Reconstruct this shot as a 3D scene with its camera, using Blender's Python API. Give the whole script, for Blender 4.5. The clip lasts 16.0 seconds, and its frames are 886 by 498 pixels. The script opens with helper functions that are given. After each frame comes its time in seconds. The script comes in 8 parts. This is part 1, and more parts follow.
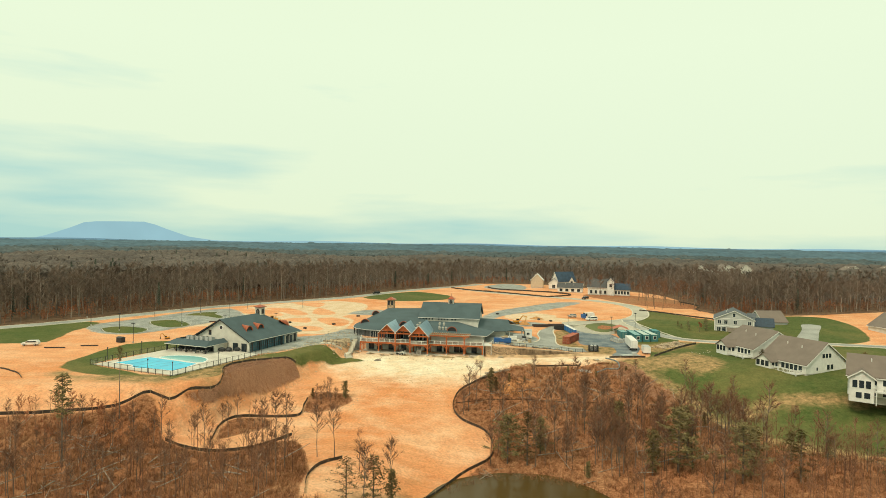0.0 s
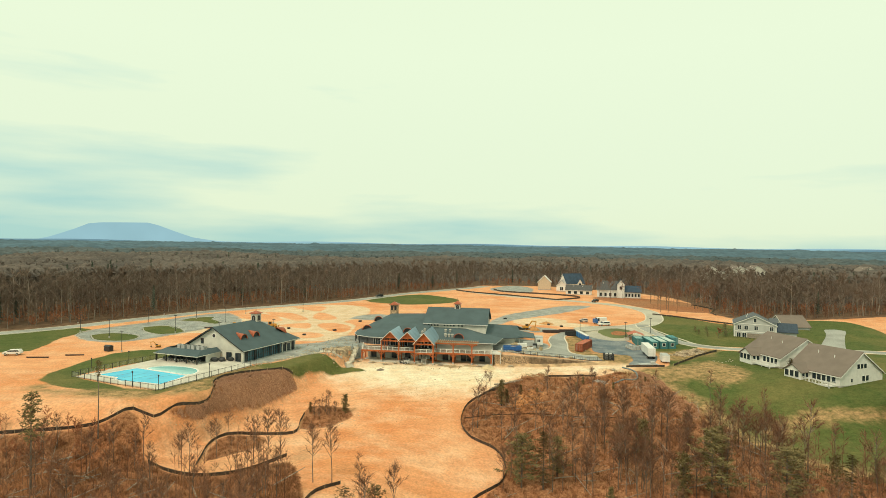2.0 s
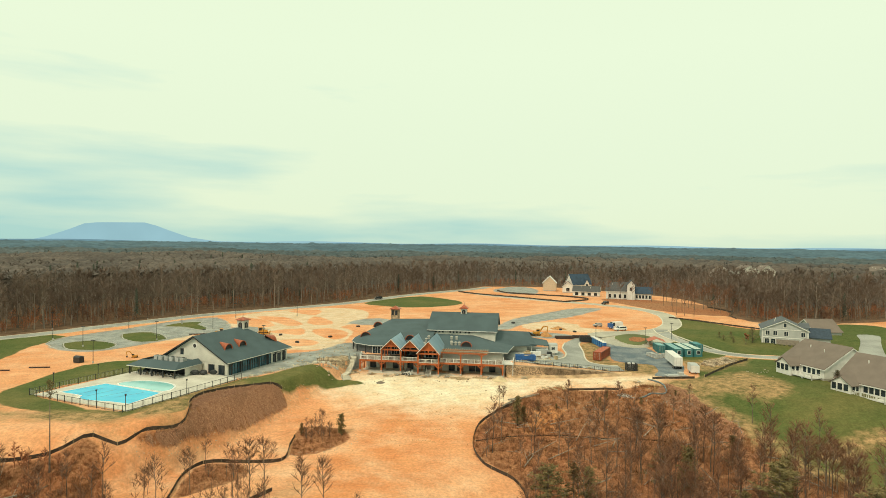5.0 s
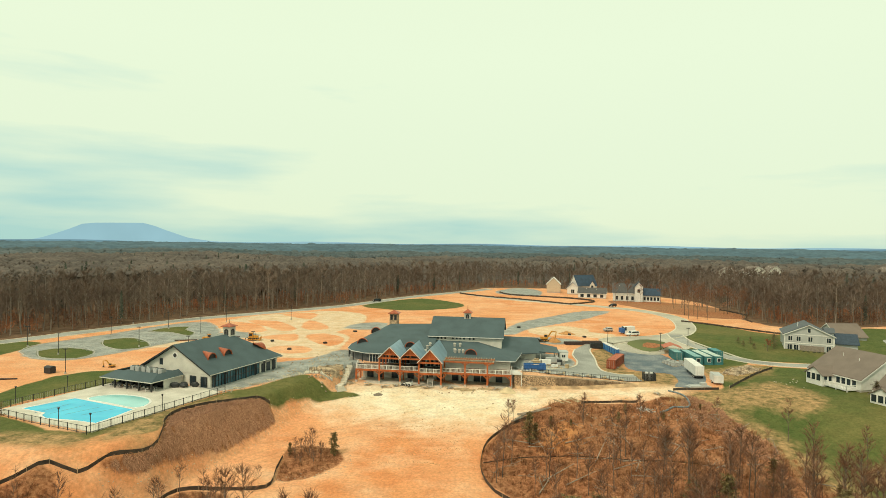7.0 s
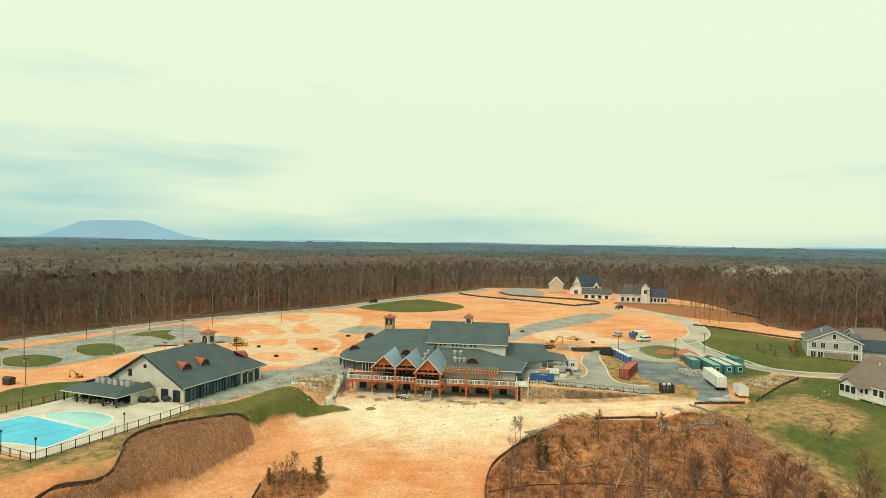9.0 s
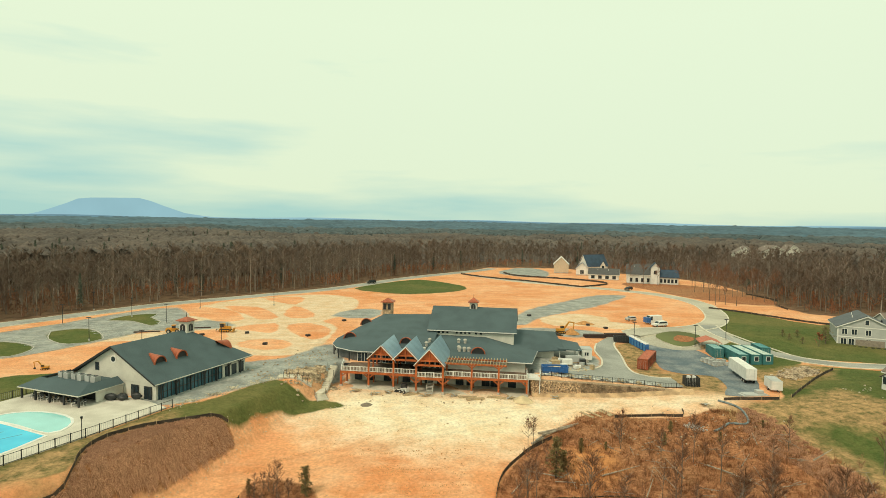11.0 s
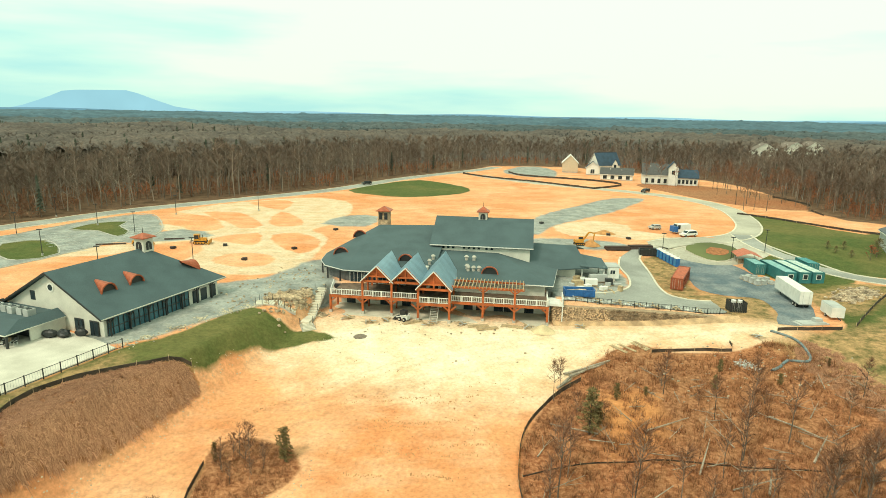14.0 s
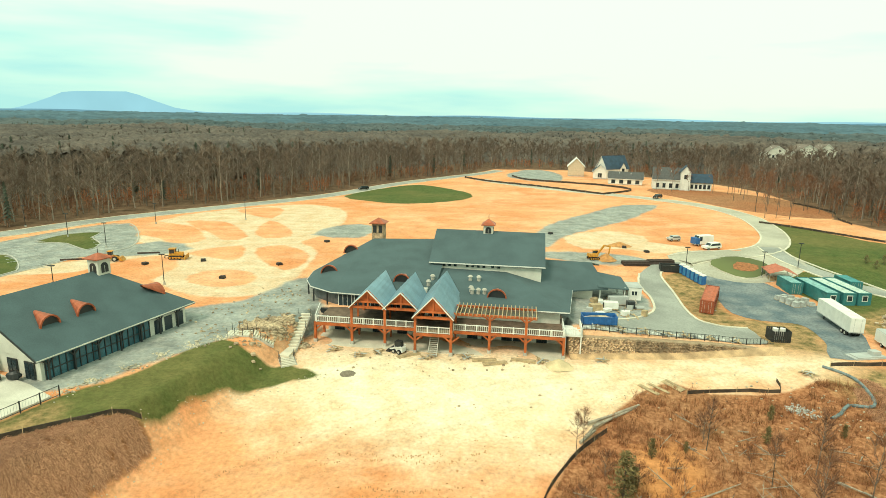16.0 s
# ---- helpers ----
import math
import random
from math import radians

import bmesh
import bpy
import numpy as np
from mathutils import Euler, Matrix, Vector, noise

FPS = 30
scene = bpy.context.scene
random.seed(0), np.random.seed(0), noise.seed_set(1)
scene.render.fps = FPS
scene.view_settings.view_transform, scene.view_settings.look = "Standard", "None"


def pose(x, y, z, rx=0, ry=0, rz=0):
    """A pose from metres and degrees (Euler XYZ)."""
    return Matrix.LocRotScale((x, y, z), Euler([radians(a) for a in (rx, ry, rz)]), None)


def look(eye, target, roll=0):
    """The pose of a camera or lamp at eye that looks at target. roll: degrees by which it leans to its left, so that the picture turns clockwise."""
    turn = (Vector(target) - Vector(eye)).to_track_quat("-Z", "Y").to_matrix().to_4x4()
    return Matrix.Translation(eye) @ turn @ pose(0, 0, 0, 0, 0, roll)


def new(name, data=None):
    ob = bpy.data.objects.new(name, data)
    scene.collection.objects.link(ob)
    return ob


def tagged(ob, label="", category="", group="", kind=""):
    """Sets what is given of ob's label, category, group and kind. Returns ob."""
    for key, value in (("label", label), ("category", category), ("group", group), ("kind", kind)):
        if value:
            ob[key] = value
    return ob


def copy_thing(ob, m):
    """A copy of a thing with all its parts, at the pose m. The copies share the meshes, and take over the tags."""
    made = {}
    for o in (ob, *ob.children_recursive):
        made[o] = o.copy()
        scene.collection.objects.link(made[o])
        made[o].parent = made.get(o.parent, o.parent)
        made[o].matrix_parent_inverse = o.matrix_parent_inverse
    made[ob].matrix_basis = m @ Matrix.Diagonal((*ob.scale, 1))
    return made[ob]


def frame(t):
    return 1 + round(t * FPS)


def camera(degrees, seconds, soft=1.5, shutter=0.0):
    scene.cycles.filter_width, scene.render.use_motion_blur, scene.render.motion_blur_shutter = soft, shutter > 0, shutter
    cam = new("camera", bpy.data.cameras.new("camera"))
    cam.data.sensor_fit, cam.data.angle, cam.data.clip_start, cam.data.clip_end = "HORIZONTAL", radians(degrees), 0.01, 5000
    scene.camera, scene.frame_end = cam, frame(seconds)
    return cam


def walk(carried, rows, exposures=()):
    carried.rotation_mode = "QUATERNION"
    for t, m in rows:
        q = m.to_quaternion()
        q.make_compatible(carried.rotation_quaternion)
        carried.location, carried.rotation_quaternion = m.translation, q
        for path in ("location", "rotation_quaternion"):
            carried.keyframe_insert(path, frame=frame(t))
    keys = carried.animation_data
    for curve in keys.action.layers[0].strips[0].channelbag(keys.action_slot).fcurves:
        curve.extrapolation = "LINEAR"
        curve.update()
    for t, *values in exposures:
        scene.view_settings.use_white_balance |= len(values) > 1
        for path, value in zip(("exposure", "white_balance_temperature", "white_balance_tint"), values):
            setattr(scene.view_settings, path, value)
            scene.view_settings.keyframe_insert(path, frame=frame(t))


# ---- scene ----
cam = camera(73.7, 16.0, soft=0.5)
PATH = [
    (0, (6.358, -200.992, 37.443), (6.363, -198.992, 37.423), 0.9),
    (0.5, (6.173, -198.314, 37.477), (6.18, -196.314, 37.458), 0.9),
    (1, (6.082, -195.547, 37.62), (6.089, -193.547, 37.601), 0.8),
    (1.5, (5.846, -192.858, 37.839), (5.846, -190.858, 37.82), 0.8),
    (2, (5.627, -190.071, 38.079), (5.619, -188.071, 38.06), 0.8),
    (2.5, (5.306, -187.445, 38.162), (5.293, -185.445, 38.143), 0.8),
    (3, (4.875, -184.566, 38.137), (4.86, -182.566, 38.118), 0.8),
    (3.5, (4.385, -181.572, 38.058), (4.369, -179.573, 38.039), 0.8),
    (4, (3.904, -178.613, 37.954), (3.894, -176.613, 37.934), 0.8),
    (4.2, (3.719, -177.434, 37.945), (3.713, -175.434, 37.923), 0.8),
    (6.5, (2.466, -163.29, 37.707), (2.467, -161.29, 37.692), 0.7),
    (7, (2.256, -159.916, 37.769), (2.257, -157.916, 37.75), 0.7),
    (7.5, (2.176, -156.644, 37.707), (2.18, -154.644, 37.688), 0.7),
    (8, (2.192, -153.323, 37.751), (2.197, -151.323, 37.732), 0.6),
    (8.5, (2.215, -149.821, 37.901), (2.22, -147.821, 37.882), 0.7),
    (8.7, (2.19, -148.426, 37.916), (2.195, -146.427, 37.895), 0.8),
    (10.8, (1.529, -133.701, 38.026), (1.534, -131.701, 37.982), 0.9),
    (11, (1.436, -132.155, 38.027), (1.442, -130.157, 37.928), 0.9),
    (11.5, (1.101, -128.16, 38.049), (1.11, -126.176, 37.8), 0.9),
    (12, (0.716, -124.211, 38.204), (0.729, -122.254, 37.792), 1.0),
    (12.5, (0.349, -120.69, 38.192), (0.364, -118.741, 37.744), 1.0),
    (13, (0.075, -117.166, 38.298), (0.093, -115.218, 37.849), 1.1),
    (13.5, (-0.005, -113.561, 38.239), (0.013, -111.612, 37.791), 1.0),
    (14, (-0.11, -109.96, 38.088), (-0.092, -108.01, 37.642), 1.0),
    (14.5, (-0.107, -106.299, 38.164), (-0.091, -104.35, 37.718), 1.0),
    (15, (-0.096, -102.654, 38.181), (-0.08, -100.705, 37.736), 1.1),
    (15.5, (-0.06, -99.005, 38.159), (-0.044, -97.055, 37.715), 1.0),
    (16, (-0.007, -95.293, 38.181), (0.008, -93.342, 37.739), 1.0),
]
walk(cam, [(t, look(eye, target, roll)) for t, eye, target, roll in PATH], [(0, 0.03, 6850, 14), (8.7, 0.02, 6850, 14), (10.9, -0.02, 6850, 13), (11.6, 0.0, 6800, 13), (12.1, 0.13, 6850, 14), (12.6, 0.28, 6720, 11), (13.1, 0.36, 6530, 7), (14, 0.38, 6420, 5), (15, 0.39, 6380, 3), (16, 0.39, 6380, 2)])

# ---- world, sun, exposure ----
world = bpy.data.worlds.new("overcast_sky")
scene.world = world
world.use_nodes = True
wn, wl = world.node_tree.nodes, world.node_tree.links
wn.clear()
w_out = wn.new("ShaderNodeOutputWorld")
w_bg = wn.new("ShaderNodeBackground")
w_sky = wn.new("ShaderNodeTexSky")
w_sky.sky_type = "NISHITA"
w_sky.sun_disc = False
w_sky.sun_elevation, w_sky.sun_rotation = radians(48), radians(215)
w_tc = wn.new("ShaderNodeTexCoord")
w_map = wn.new("ShaderNodeMapping")
w_map.inputs["Scale"].default_value = (1.0, 1.0, 7.0)
w_noise = wn.new("ShaderNodeTexNoise")
w_noise.inputs["Scale"].default_value = 2.1
w_noise.inputs["Detail"].default_value = 6
w_noise.inputs["Roughness"].default_value = 0.48
w_ramp = wn.new("ShaderNodeValToRGB")
w_ramp.color_ramp.elements[0].position, w_ramp.color_ramp.elements[0].color = 0.28, (0.42, 0.73, 0.68, 1)
w_ramp.color_ramp.elements[1].position, w_ramp.color_ramp.elements[1].color = 0.56, (0.785, 0.955, 0.714, 1)
w_sep = wn.new("ShaderNodeSeparateXYZ")
w_low = wn.new("ShaderNodeMapRange")
w_low.inputs["From Min"].default_value, w_low.inputs["From Max"].default_value = 0.0, 0.20
w_low.inputs["To Min"].default_value, w_low.inputs["To Max"].default_value = -0.09, 0.20
w_side = wn.new("ShaderNodeMapRange")
w_side.inputs["From Min"].default_value, w_side.inputs["From Max"].default_value = -0.7, 0.5
w_side.inputs["To Min"].default_value, w_side.inputs["To Max"].default_value = -0.13, 0.13
w_add, w_add2 = wn.new("ShaderNodeMath"), wn.new("ShaderNodeMath")
w_mix = wn.new("ShaderNodeMix")
w_mix.data_type = "RGBA"
w_mix.inputs["Factor"].default_value = 0.94
w_scale = wn.new("ShaderNodeVectorMath")
w_scale.operation = "SCALE"
w_scale.inputs["Scale"].default_value = 0.1
wl.new(w_tc.outputs["Generated"], w_map.inputs["Vector"])
wl.new(w_map.outputs["Vector"], w_noise.inputs["Vector"])
wl.new(w_tc.outputs["Generated"], w_sep.inputs[0])
wl.new(w_sep.outputs["Z"], w_low.inputs["Value"])
wl.new(w_sep.outputs["X"], w_side.inputs["Value"])
wl.new(w_noise.outputs["Fac"], w_add.inputs[0])
wl.new(w_low.outputs["Result"], w_add.inputs[1])
wl.new(w_add.outputs[0], w_add2.inputs[0])
wl.new(w_side.outputs["Result"], w_add2.inputs[1])
wl.new(w_add2.outputs[0], w_ramp.inputs["Fac"])
wl.new(w_sky.outputs["Color"], w_scale.inputs[0])
wl.new(w_scale.outputs["Vector"], w_mix.inputs["A"])
wl.new(w_ramp.outputs["Color"], w_mix.inputs["B"])
w_dim = wn.new("ShaderNodeMapRange")
w_dim.inputs["From Min"].default_value, w_dim.inputs["From Max"].default_value = 0.0, 0.30
w_dim.inputs["To Min"].default_value, w_dim.inputs["To Max"].default_value = 0.955, 1.035
w_mul = wn.new("ShaderNodeVectorMath")
w_mul.operation = "SCALE"
wl.new(w_sep.outputs["Z"], w_dim.inputs["Value"])
wl.new(w_mix.outputs["Result"], w_mul.inputs[0])
wl.new(w_dim.outputs["Result"], w_mul.inputs["Scale"])
wl.new(w_mul.outputs["Vector"], w_bg.inputs["Color"])
w_bg.inputs["Strength"].default_value = 1.0
wl.new(w_bg.outputs[0], w_out.inputs[0])

sun = new("sun", bpy.data.lights.new("sun", "SUN"))
sun.data.energy, sun.data.angle, sun.data.color = 1.9, radians(14), (1.0, 0.86, 0.66)
sun.matrix_world = look((-60, -80, 120), (0, 0, 0))

# ---- materials ----
MATS = {}


def mat(name, color, rough=0.8, metal=0.0, var=0.12, scale=1.5, fine=14.0, bump=0.0, color2=None, coords="Object", spread=0.0, stretch=None):
    """A surface with stains at one scale and grain at a finer one."""
    if name in MATS:
        return MATS[name]
    m = MATS[name] = bpy.data.materials.new(name)
    m.use_nodes = True
    n, l = m.node_tree.nodes, m.node_tree.links
    b = n["Principled BSDF"]
    b.inputs["Roughness"].default_value, b.inputs["Metallic"].default_value = rough, metal
    tc = n.new("ShaderNodeTexCoord")
    vec = tc.outputs[coords]
    if stretch:
        mp = n.new("ShaderNodeMapping")
        mp.inputs["Scale"].default_value = stretch
        l.new(vec, mp.inputs["Vector"])
        vec = mp.outputs["Vector"]
    big, small = n.new("ShaderNodeTexNoise"), n.new("ShaderNodeTexNoise")
    big.inputs["Scale"].default_value, big.inputs["Detail"].default_value = scale, 4
    small.inputs["Scale"].default_value, small.inputs["Detail"].default_value = fine, 3
    l.new(vec, big.inputs["Vector"])
    l.new(vec, small.inputs["Vector"])
    r = n.new("ShaderNodeValToRGB")
    c2 = color2 or tuple(max(0.0, c * (1 - 2.2 * var)) for c in color)
    r.color_ramp.elements[0].position, r.color_ramp.elements[0].color = 0.35, (*c2, 1)
    r.color_ramp.elements[1].position, r.color_ramp.elements[1].color = 0.62, (*color, 1)
    l.new(big.outputs["Fac"], r.inputs["Fac"])
    mr = n.new("ShaderNodeMapRange")
    mr.inputs["From Min"].default_value, mr.inputs["From Max"].default_value = 0.3, 0.7
    mr.inputs["To Min"].default_value, mr.inputs["To Max"].default_value = 1 - var * 1.4, 1 + var * 0.8
    l.new(small.outputs["Fac"], mr.inputs["Value"])
    mul = n.new("ShaderNodeVectorMath")
    mul.operation = "SCALE"
    l.new(r.outputs["Color"], mul.inputs[0])
    l.new(mr.outputs["Result"], mul.inputs["Scale"])
    out = mul.outputs["Vector"]
    if spread:
        oi = n.new("ShaderNodeObjectInfo")
        mr2 = n.new("ShaderNodeMapRange")
        mr2.inputs["To Min"].default_value, mr2.inputs["To Max"].default_value = 1 - spread, 1 + spread
        l.new(oi.outputs["Random"], mr2.inputs["Value"])
        mul2 = n.new("ShaderNodeVectorMath")
        mul2.operation = "SCALE"
        l.new(out, mul2.inputs[0])
        l.new(mr2.outputs["Result"], mul2.inputs["Scale"])
        out = mul2.outputs["Vector"]
    l.new(out, b.inputs["Base Color"])
    if bump:
        bp = n.new("ShaderNodeBump")
        bp.inputs["Strength"].default_value, bp.inputs["Distance"].default_value = bump, 0.05
        l.new(small.outputs["Fac"], bp.inputs["Height"])
        l.new(bp.outputs["Normal"], b.inputs["Normal"])
    return m


def island_mat(name, dark, light, rough=0.9, stain=None):
    """Vegetation: every joined piece takes its own tone between two colours."""
    m = MATS[name] = bpy.data.materials.new(name)
    m.use_nodes = True
    n, l = m.node_tree.nodes, m.node_tree.links
    b = n["Principled BSDF"]
    b.inputs["Roughness"].default_value = rough
    g = n.new("ShaderNodeNewGeometry")
    tc = n.new("ShaderNodeTexCoord")
    no = n.new("ShaderNodeTexNoise")
    no.inputs["Scale"].default_value, no.inputs["Detail"].default_value = 0.035, 3
    l.new(tc.outputs["Object"], no.inputs["Vector"])
    r = n.new("ShaderNodeValToRGB")
    r.color_ramp.elements[0].color, r.color_ramp.elements[1].color = (*dark, 1), (*light, 1)
    l.new(g.outputs["Random Per Island"], r.inputs["Fac"])
    mx = n.new("ShaderNodeMix")
    mx.data_type = "RGBA"
    mx.blend_type = "MULTIPLY"
    mx.inputs["Factor"].default_value = 1.0
    r2 = n.new("ShaderNodeValToRGB")
    s = stain or (0.75, 0.72, 0.7)
    r2.color_ramp.elements[0].position, r2.color_ramp.elements[0].color = 0.38, (*s, 1)
    r2.color_ramp.elements[1].position, r2.color_ramp.elements[1].color = 0.62, (1.1, 1.08, 1.05, 1)
    l.new(no.outputs["Fac"], r2.inputs["Fac"])
    l.new(r.outputs["Color"], mx.inputs["A"])
    l.new(r2.outputs["Color"], mx.inputs["B"])
    l.new(mx.outputs["Result"], b.inputs["Base Color"])
    return m


DUSTY = mat("dusty_pale_asphalt", (0.50, 0.46, 0.37), 0.9, var=0.12, scale=0.1, fine=2)
ROOF = mat("grey_shingle", (0.070, 0.108, 0.118), 0.85, var=0.09, scale=0.25, fine=7)
METAL_BLUE = mat("blue_grey_metal_roof", (0.25, 0.385, 0.48), 0.36, 0.35, var=0.10, scale=0.4)
COPPER = mat("copper_red_metal", (0.50, 0.13, 0.06), 0.45, 0.35, var=0.15, scale=1.2)
TIMBER = mat("orange_stained_timber", (0.52, 0.125, 0.03), 0.6, var=0.18, scale=0.8, fine=20)
WHITE = mat("white_paint", (0.76, 0.75, 0.70), 0.55, var=0.06, scale=0.8)
KERB = mat("pale_kerb_concrete", (0.68, 0.62, 0.50), 0.85, var=0.1, scale=0.4)
CREAM = mat("cream_siding", (0.64, 0.62, 0.54), 0.7, var=0.07, scale=0.5)
GREYSIDE = mat("grey_siding", (0.46, 0.47, 0.45), 0.7, var=0.07, scale=0.5)
DARK = mat("dark_bronze", (0.025, 0.028, 0.03), 0.5, var=0.1)
GLASS = mat("window_glass", (0.03, 0.045, 0.055), 0.08, var=0.15, scale=0.6)
CONC = mat("pale_concrete", (0.50, 0.47, 0.41), 0.85, var=0.10, scale=0.35, fine=6)
ASPHALT = mat("worn_grey_asphalt", (0.36, 0.36, 0.325), 0.9, var=0.13, scale=0.12, fine=3)
BLACKTOP = mat("gravelly_blacktop", (0.10, 0.135, 0.16), 0.9, var=0.2, scale=0.22, fine=2.5, color2=(0.22, 0.24, 0.245))
STONE = mat("tan_field_stone", (0.54, 0.375, 0.235), 0.9, var=0.25, scale=0.9, fine=4, bump=0.3, spread=0.42)
SILT = mat("black_silt_fabric", (0.080, 0.058, 0.042), 0.85, var=0.25, scale=0.8)
mat("dark_blue_shingle", (0.11, 0.125, 0.135), 0.85, var=0.08, scale=0.5)
BROWNROOF = mat("brown_shingle", (0.20, 0.158, 0.13), 0.9, var=0.06, scale=0.4, fine=8)
BARK = mat("grey_brown_bark", (0.235, 0.175, 0.135), 0.95, var=0.22, scale=0.6, fine=6, spread=0.45)
TEAL = mat("teal_container_paint", (0.045, 0.20, 0.21), 0.55, var=0.12, scale=0.5)
RUST = mat("rust_red_container_paint", (0.36, 0.085, 0.035), 0.6, var=0.2, scale=0.5)
YELLOW = mat("yellow_machine_paint", (0.65, 0.29, 0.03), 0.5, var=0.14, scale=0.9)
BLUE = mat("blue_plastic", (0.03, 0.14, 0.40), 0.5, var=0.12)
TYRE = mat("black_rubber", (0.02, 0.02, 0.02), 0.9, var=0.1)
LUMBER = mat("raw_lumber", (0.52, 0.38, 0.22), 0.85, var=0.15, spread=0.15)
PIPE = mat("dark_brown_pipe", (0.06, 0.035, 0.028), 0.7, var=0.15)
TWIG = island_mat("bare_twigs", (0.125, 0.054, 0.032), (0.36, 0.185, 0.108))
WOODSFAR = island_mat("far_bare_woods", (0.092, 0.072, 0.060), (0.150, 0.120, 0.100), stain=(0.72, 0.70, 0.68))
# blue-grey tone puts distance haze into the colour of the farthest trees
WOODSHAZE = island_mat("hazed_far_woods", (0.060, 0.070, 0.068), (0.096, 0.104, 0.102), stain=(0.70, 0.73, 0.76))
WOODSTRUNK = island_mat("pale_woods_trunks", (0.15, 0.125, 0.10), (0.36, 0.30, 0.25), stain=(0.75, 0.70, 0.66))
WOODS = island_mat("bare_woods", (0.125, 0.094, 0.074), (0.235, 0.178, 0.142), stain=(0.72, 0.66, 0.62))
BRUSH = island_mat("dry_brush", (0.15, 0.056, 0.023), (0.53, 0.25, 0.115))
DRYGRASS = island_mat("dry_matted_grass", (0.23, 0.098, 0.052), (0.68, 0.365, 0.215))
FARNEEDLE = island_mat("far_evergreens", (0.055, 0.068, 0.05), (0.09, 0.105, 0.075))
RUSSET = island_mat("russet_leaves", (0.27, 0.095, 0.045), (0.52, 0.22, 0.11))
NEEDLE = island_mat("evergreen_needles", (0.115, 0.094, 0.034), (0.28, 0.215, 0.09))
GREEN = island_mat("lawn_blades", (0.085, 0.112, 0.034), (0.15, 0.165, 0.06))


# ---- mesh helpers ----
class Build:
    """Collects the faces of one mesh."""

    def __init__(self):
        self.v, self.f = [], []

    def poly(self, *pts):
        k = len(self.v)
        self.v += [tuple(p) for p in pts]
        self.f.append(tuple(range(k, k + len(pts))))
        return self

    def hull(self, ring, ring2, caps=True):
        n, k = len(ring), len(self.v)
        self.v += [tuple(p) for p in ring] + [tuple(p) for p in ring2]
        for i in range(n):
            j = (i + 1) % n
            self.f.append((k + i, k + j, k + n + j, k + n + i))
        if caps:
            self.f.append(tuple(range(k + n - 1, k - 1, -1)))
            self.f.append(tuple(range(k + n, k + 2 * n)))
        return self

    def box(self, x0, x1, y0, y1, z0, z1):
        return self.hull([(x0, y0, z0), (x1, y0, z0), (x1, y1, z0), (x0, y1, z0)], [(x0, y0, z1), (x1, y0, z1), (x1, y1, z1), (x0, y1, z1)])

    def slab(self, pts, t):
        """A sheet of thickness t under the polygon pts."""
        return self.hull([(x, y, z - t) for x, y, z in pts], list(pts))

    def beam(self, a, b, w, h=None):
        """A rectangular bar from a to b."""
        a, b, h = Vector(a), Vector(b), h or w
        d = (b - a).normalized()
        s = d.cross(Vector((0, 0, 1)))
        s = s.normalized() if s.length > 1e-4 else Vector((1, 0, 0))
        u = s.cross(d)
        c = [s * (w / 2) * i + u * (h / 2) * j for i, j in ((-1, -1), (1, -1), (1, 1), (-1, 1))]
        return self.hull([a + p for p in c], [b + p for p in c])

    def tube(self, a, b, r0, r1=None, n=8):
        a, b, r1 = Vector(a), Vector(b), r0 if r1 is None else r1
        d = (b - a).normalized()
        s = d.orthogonal().normalized()
        u = d.cross(s)
        q = [(math.cos(2 * math.pi * i / n), math.sin(2 * math.pi * i / n)) for i in range(n)]
        return self.hull([a + (s * c + u * e) * r0 for c, e in q], [b + (s * c + u * e) * r1 for c, e in q])

    def blob(self, c, r, rng, n=7, m=5, rough=0.2):
        """A lumpy closed form."""
        k = len(self.v)
        for i in range(m + 1):
            th = math.pi * i / m
            for j in range(n):
                ph = 2 * math.pi * j / n
                q = 1 + rng.uniform(-rough, rough)
                self.v.append((c[0] + r[0] * q * math.sin(th) * math.cos(ph), c[1] + r[1] * q * math.sin(th) * math.sin(ph), c[2] + r[2] * q * math.cos(th)))
        for i in range(m):
            for j in range(n):
                j2 = (j + 1) % n
                self.f.append((k + i * n + j, k + (i + 1) * n + j, k + (i + 1) * n + j2, k + i * n + j2))
        return self

    def mesh(self, name, material, smooth=False):
        me = bpy.data.meshes.new(name)
        me.from_pydata(self.v, [], self.f)
        me.materials.append(material)
        if smooth:
            me.shade_smooth()
        me.update()
        return me


def part(name, b, material, parent, label="", smooth=False):
    ob = new(name, b.mesh(name, material, smooth))
    ob.parent = parent
    if label:
        ob["label"] = label
    return ob


def thing(name, label, category, m=None, group="", kind=""):
    e = new(name)
    e.matrix_world = m or Matrix()
    return tagged(e, label, category, group, kind)


def solid(name, b, material, label, category="", group="", kind="", m=None, smooth=False):
    ob = new(name, b.mesh(name, material, smooth))
    ob.matrix_world = m or Matrix()
    return tagged(ob, label, category, group, kind)


def raw_mesh(name, co, tris, material):
    """A mesh of triangles from arrays."""
    me = bpy.data.meshes.new(name)
    me.vertices.add(len(co))
    me.vertices.foreach_set("co", np.ascontiguousarray(co, dtype=np.float32).ravel())
    me.loops.add(len(tris) * 3)
    me.loops.foreach_set("vertex_index", np.ascontiguousarray(tris, dtype=np.int32).ravel())
    me.polygons.add(len(tris))
    me.polygons.foreach_set("loop_start", np.arange(0, len(tris) * 3, 3, dtype=np.int32))
    me.materials.append(material)
    me.update(calc_edges=True)
    return me


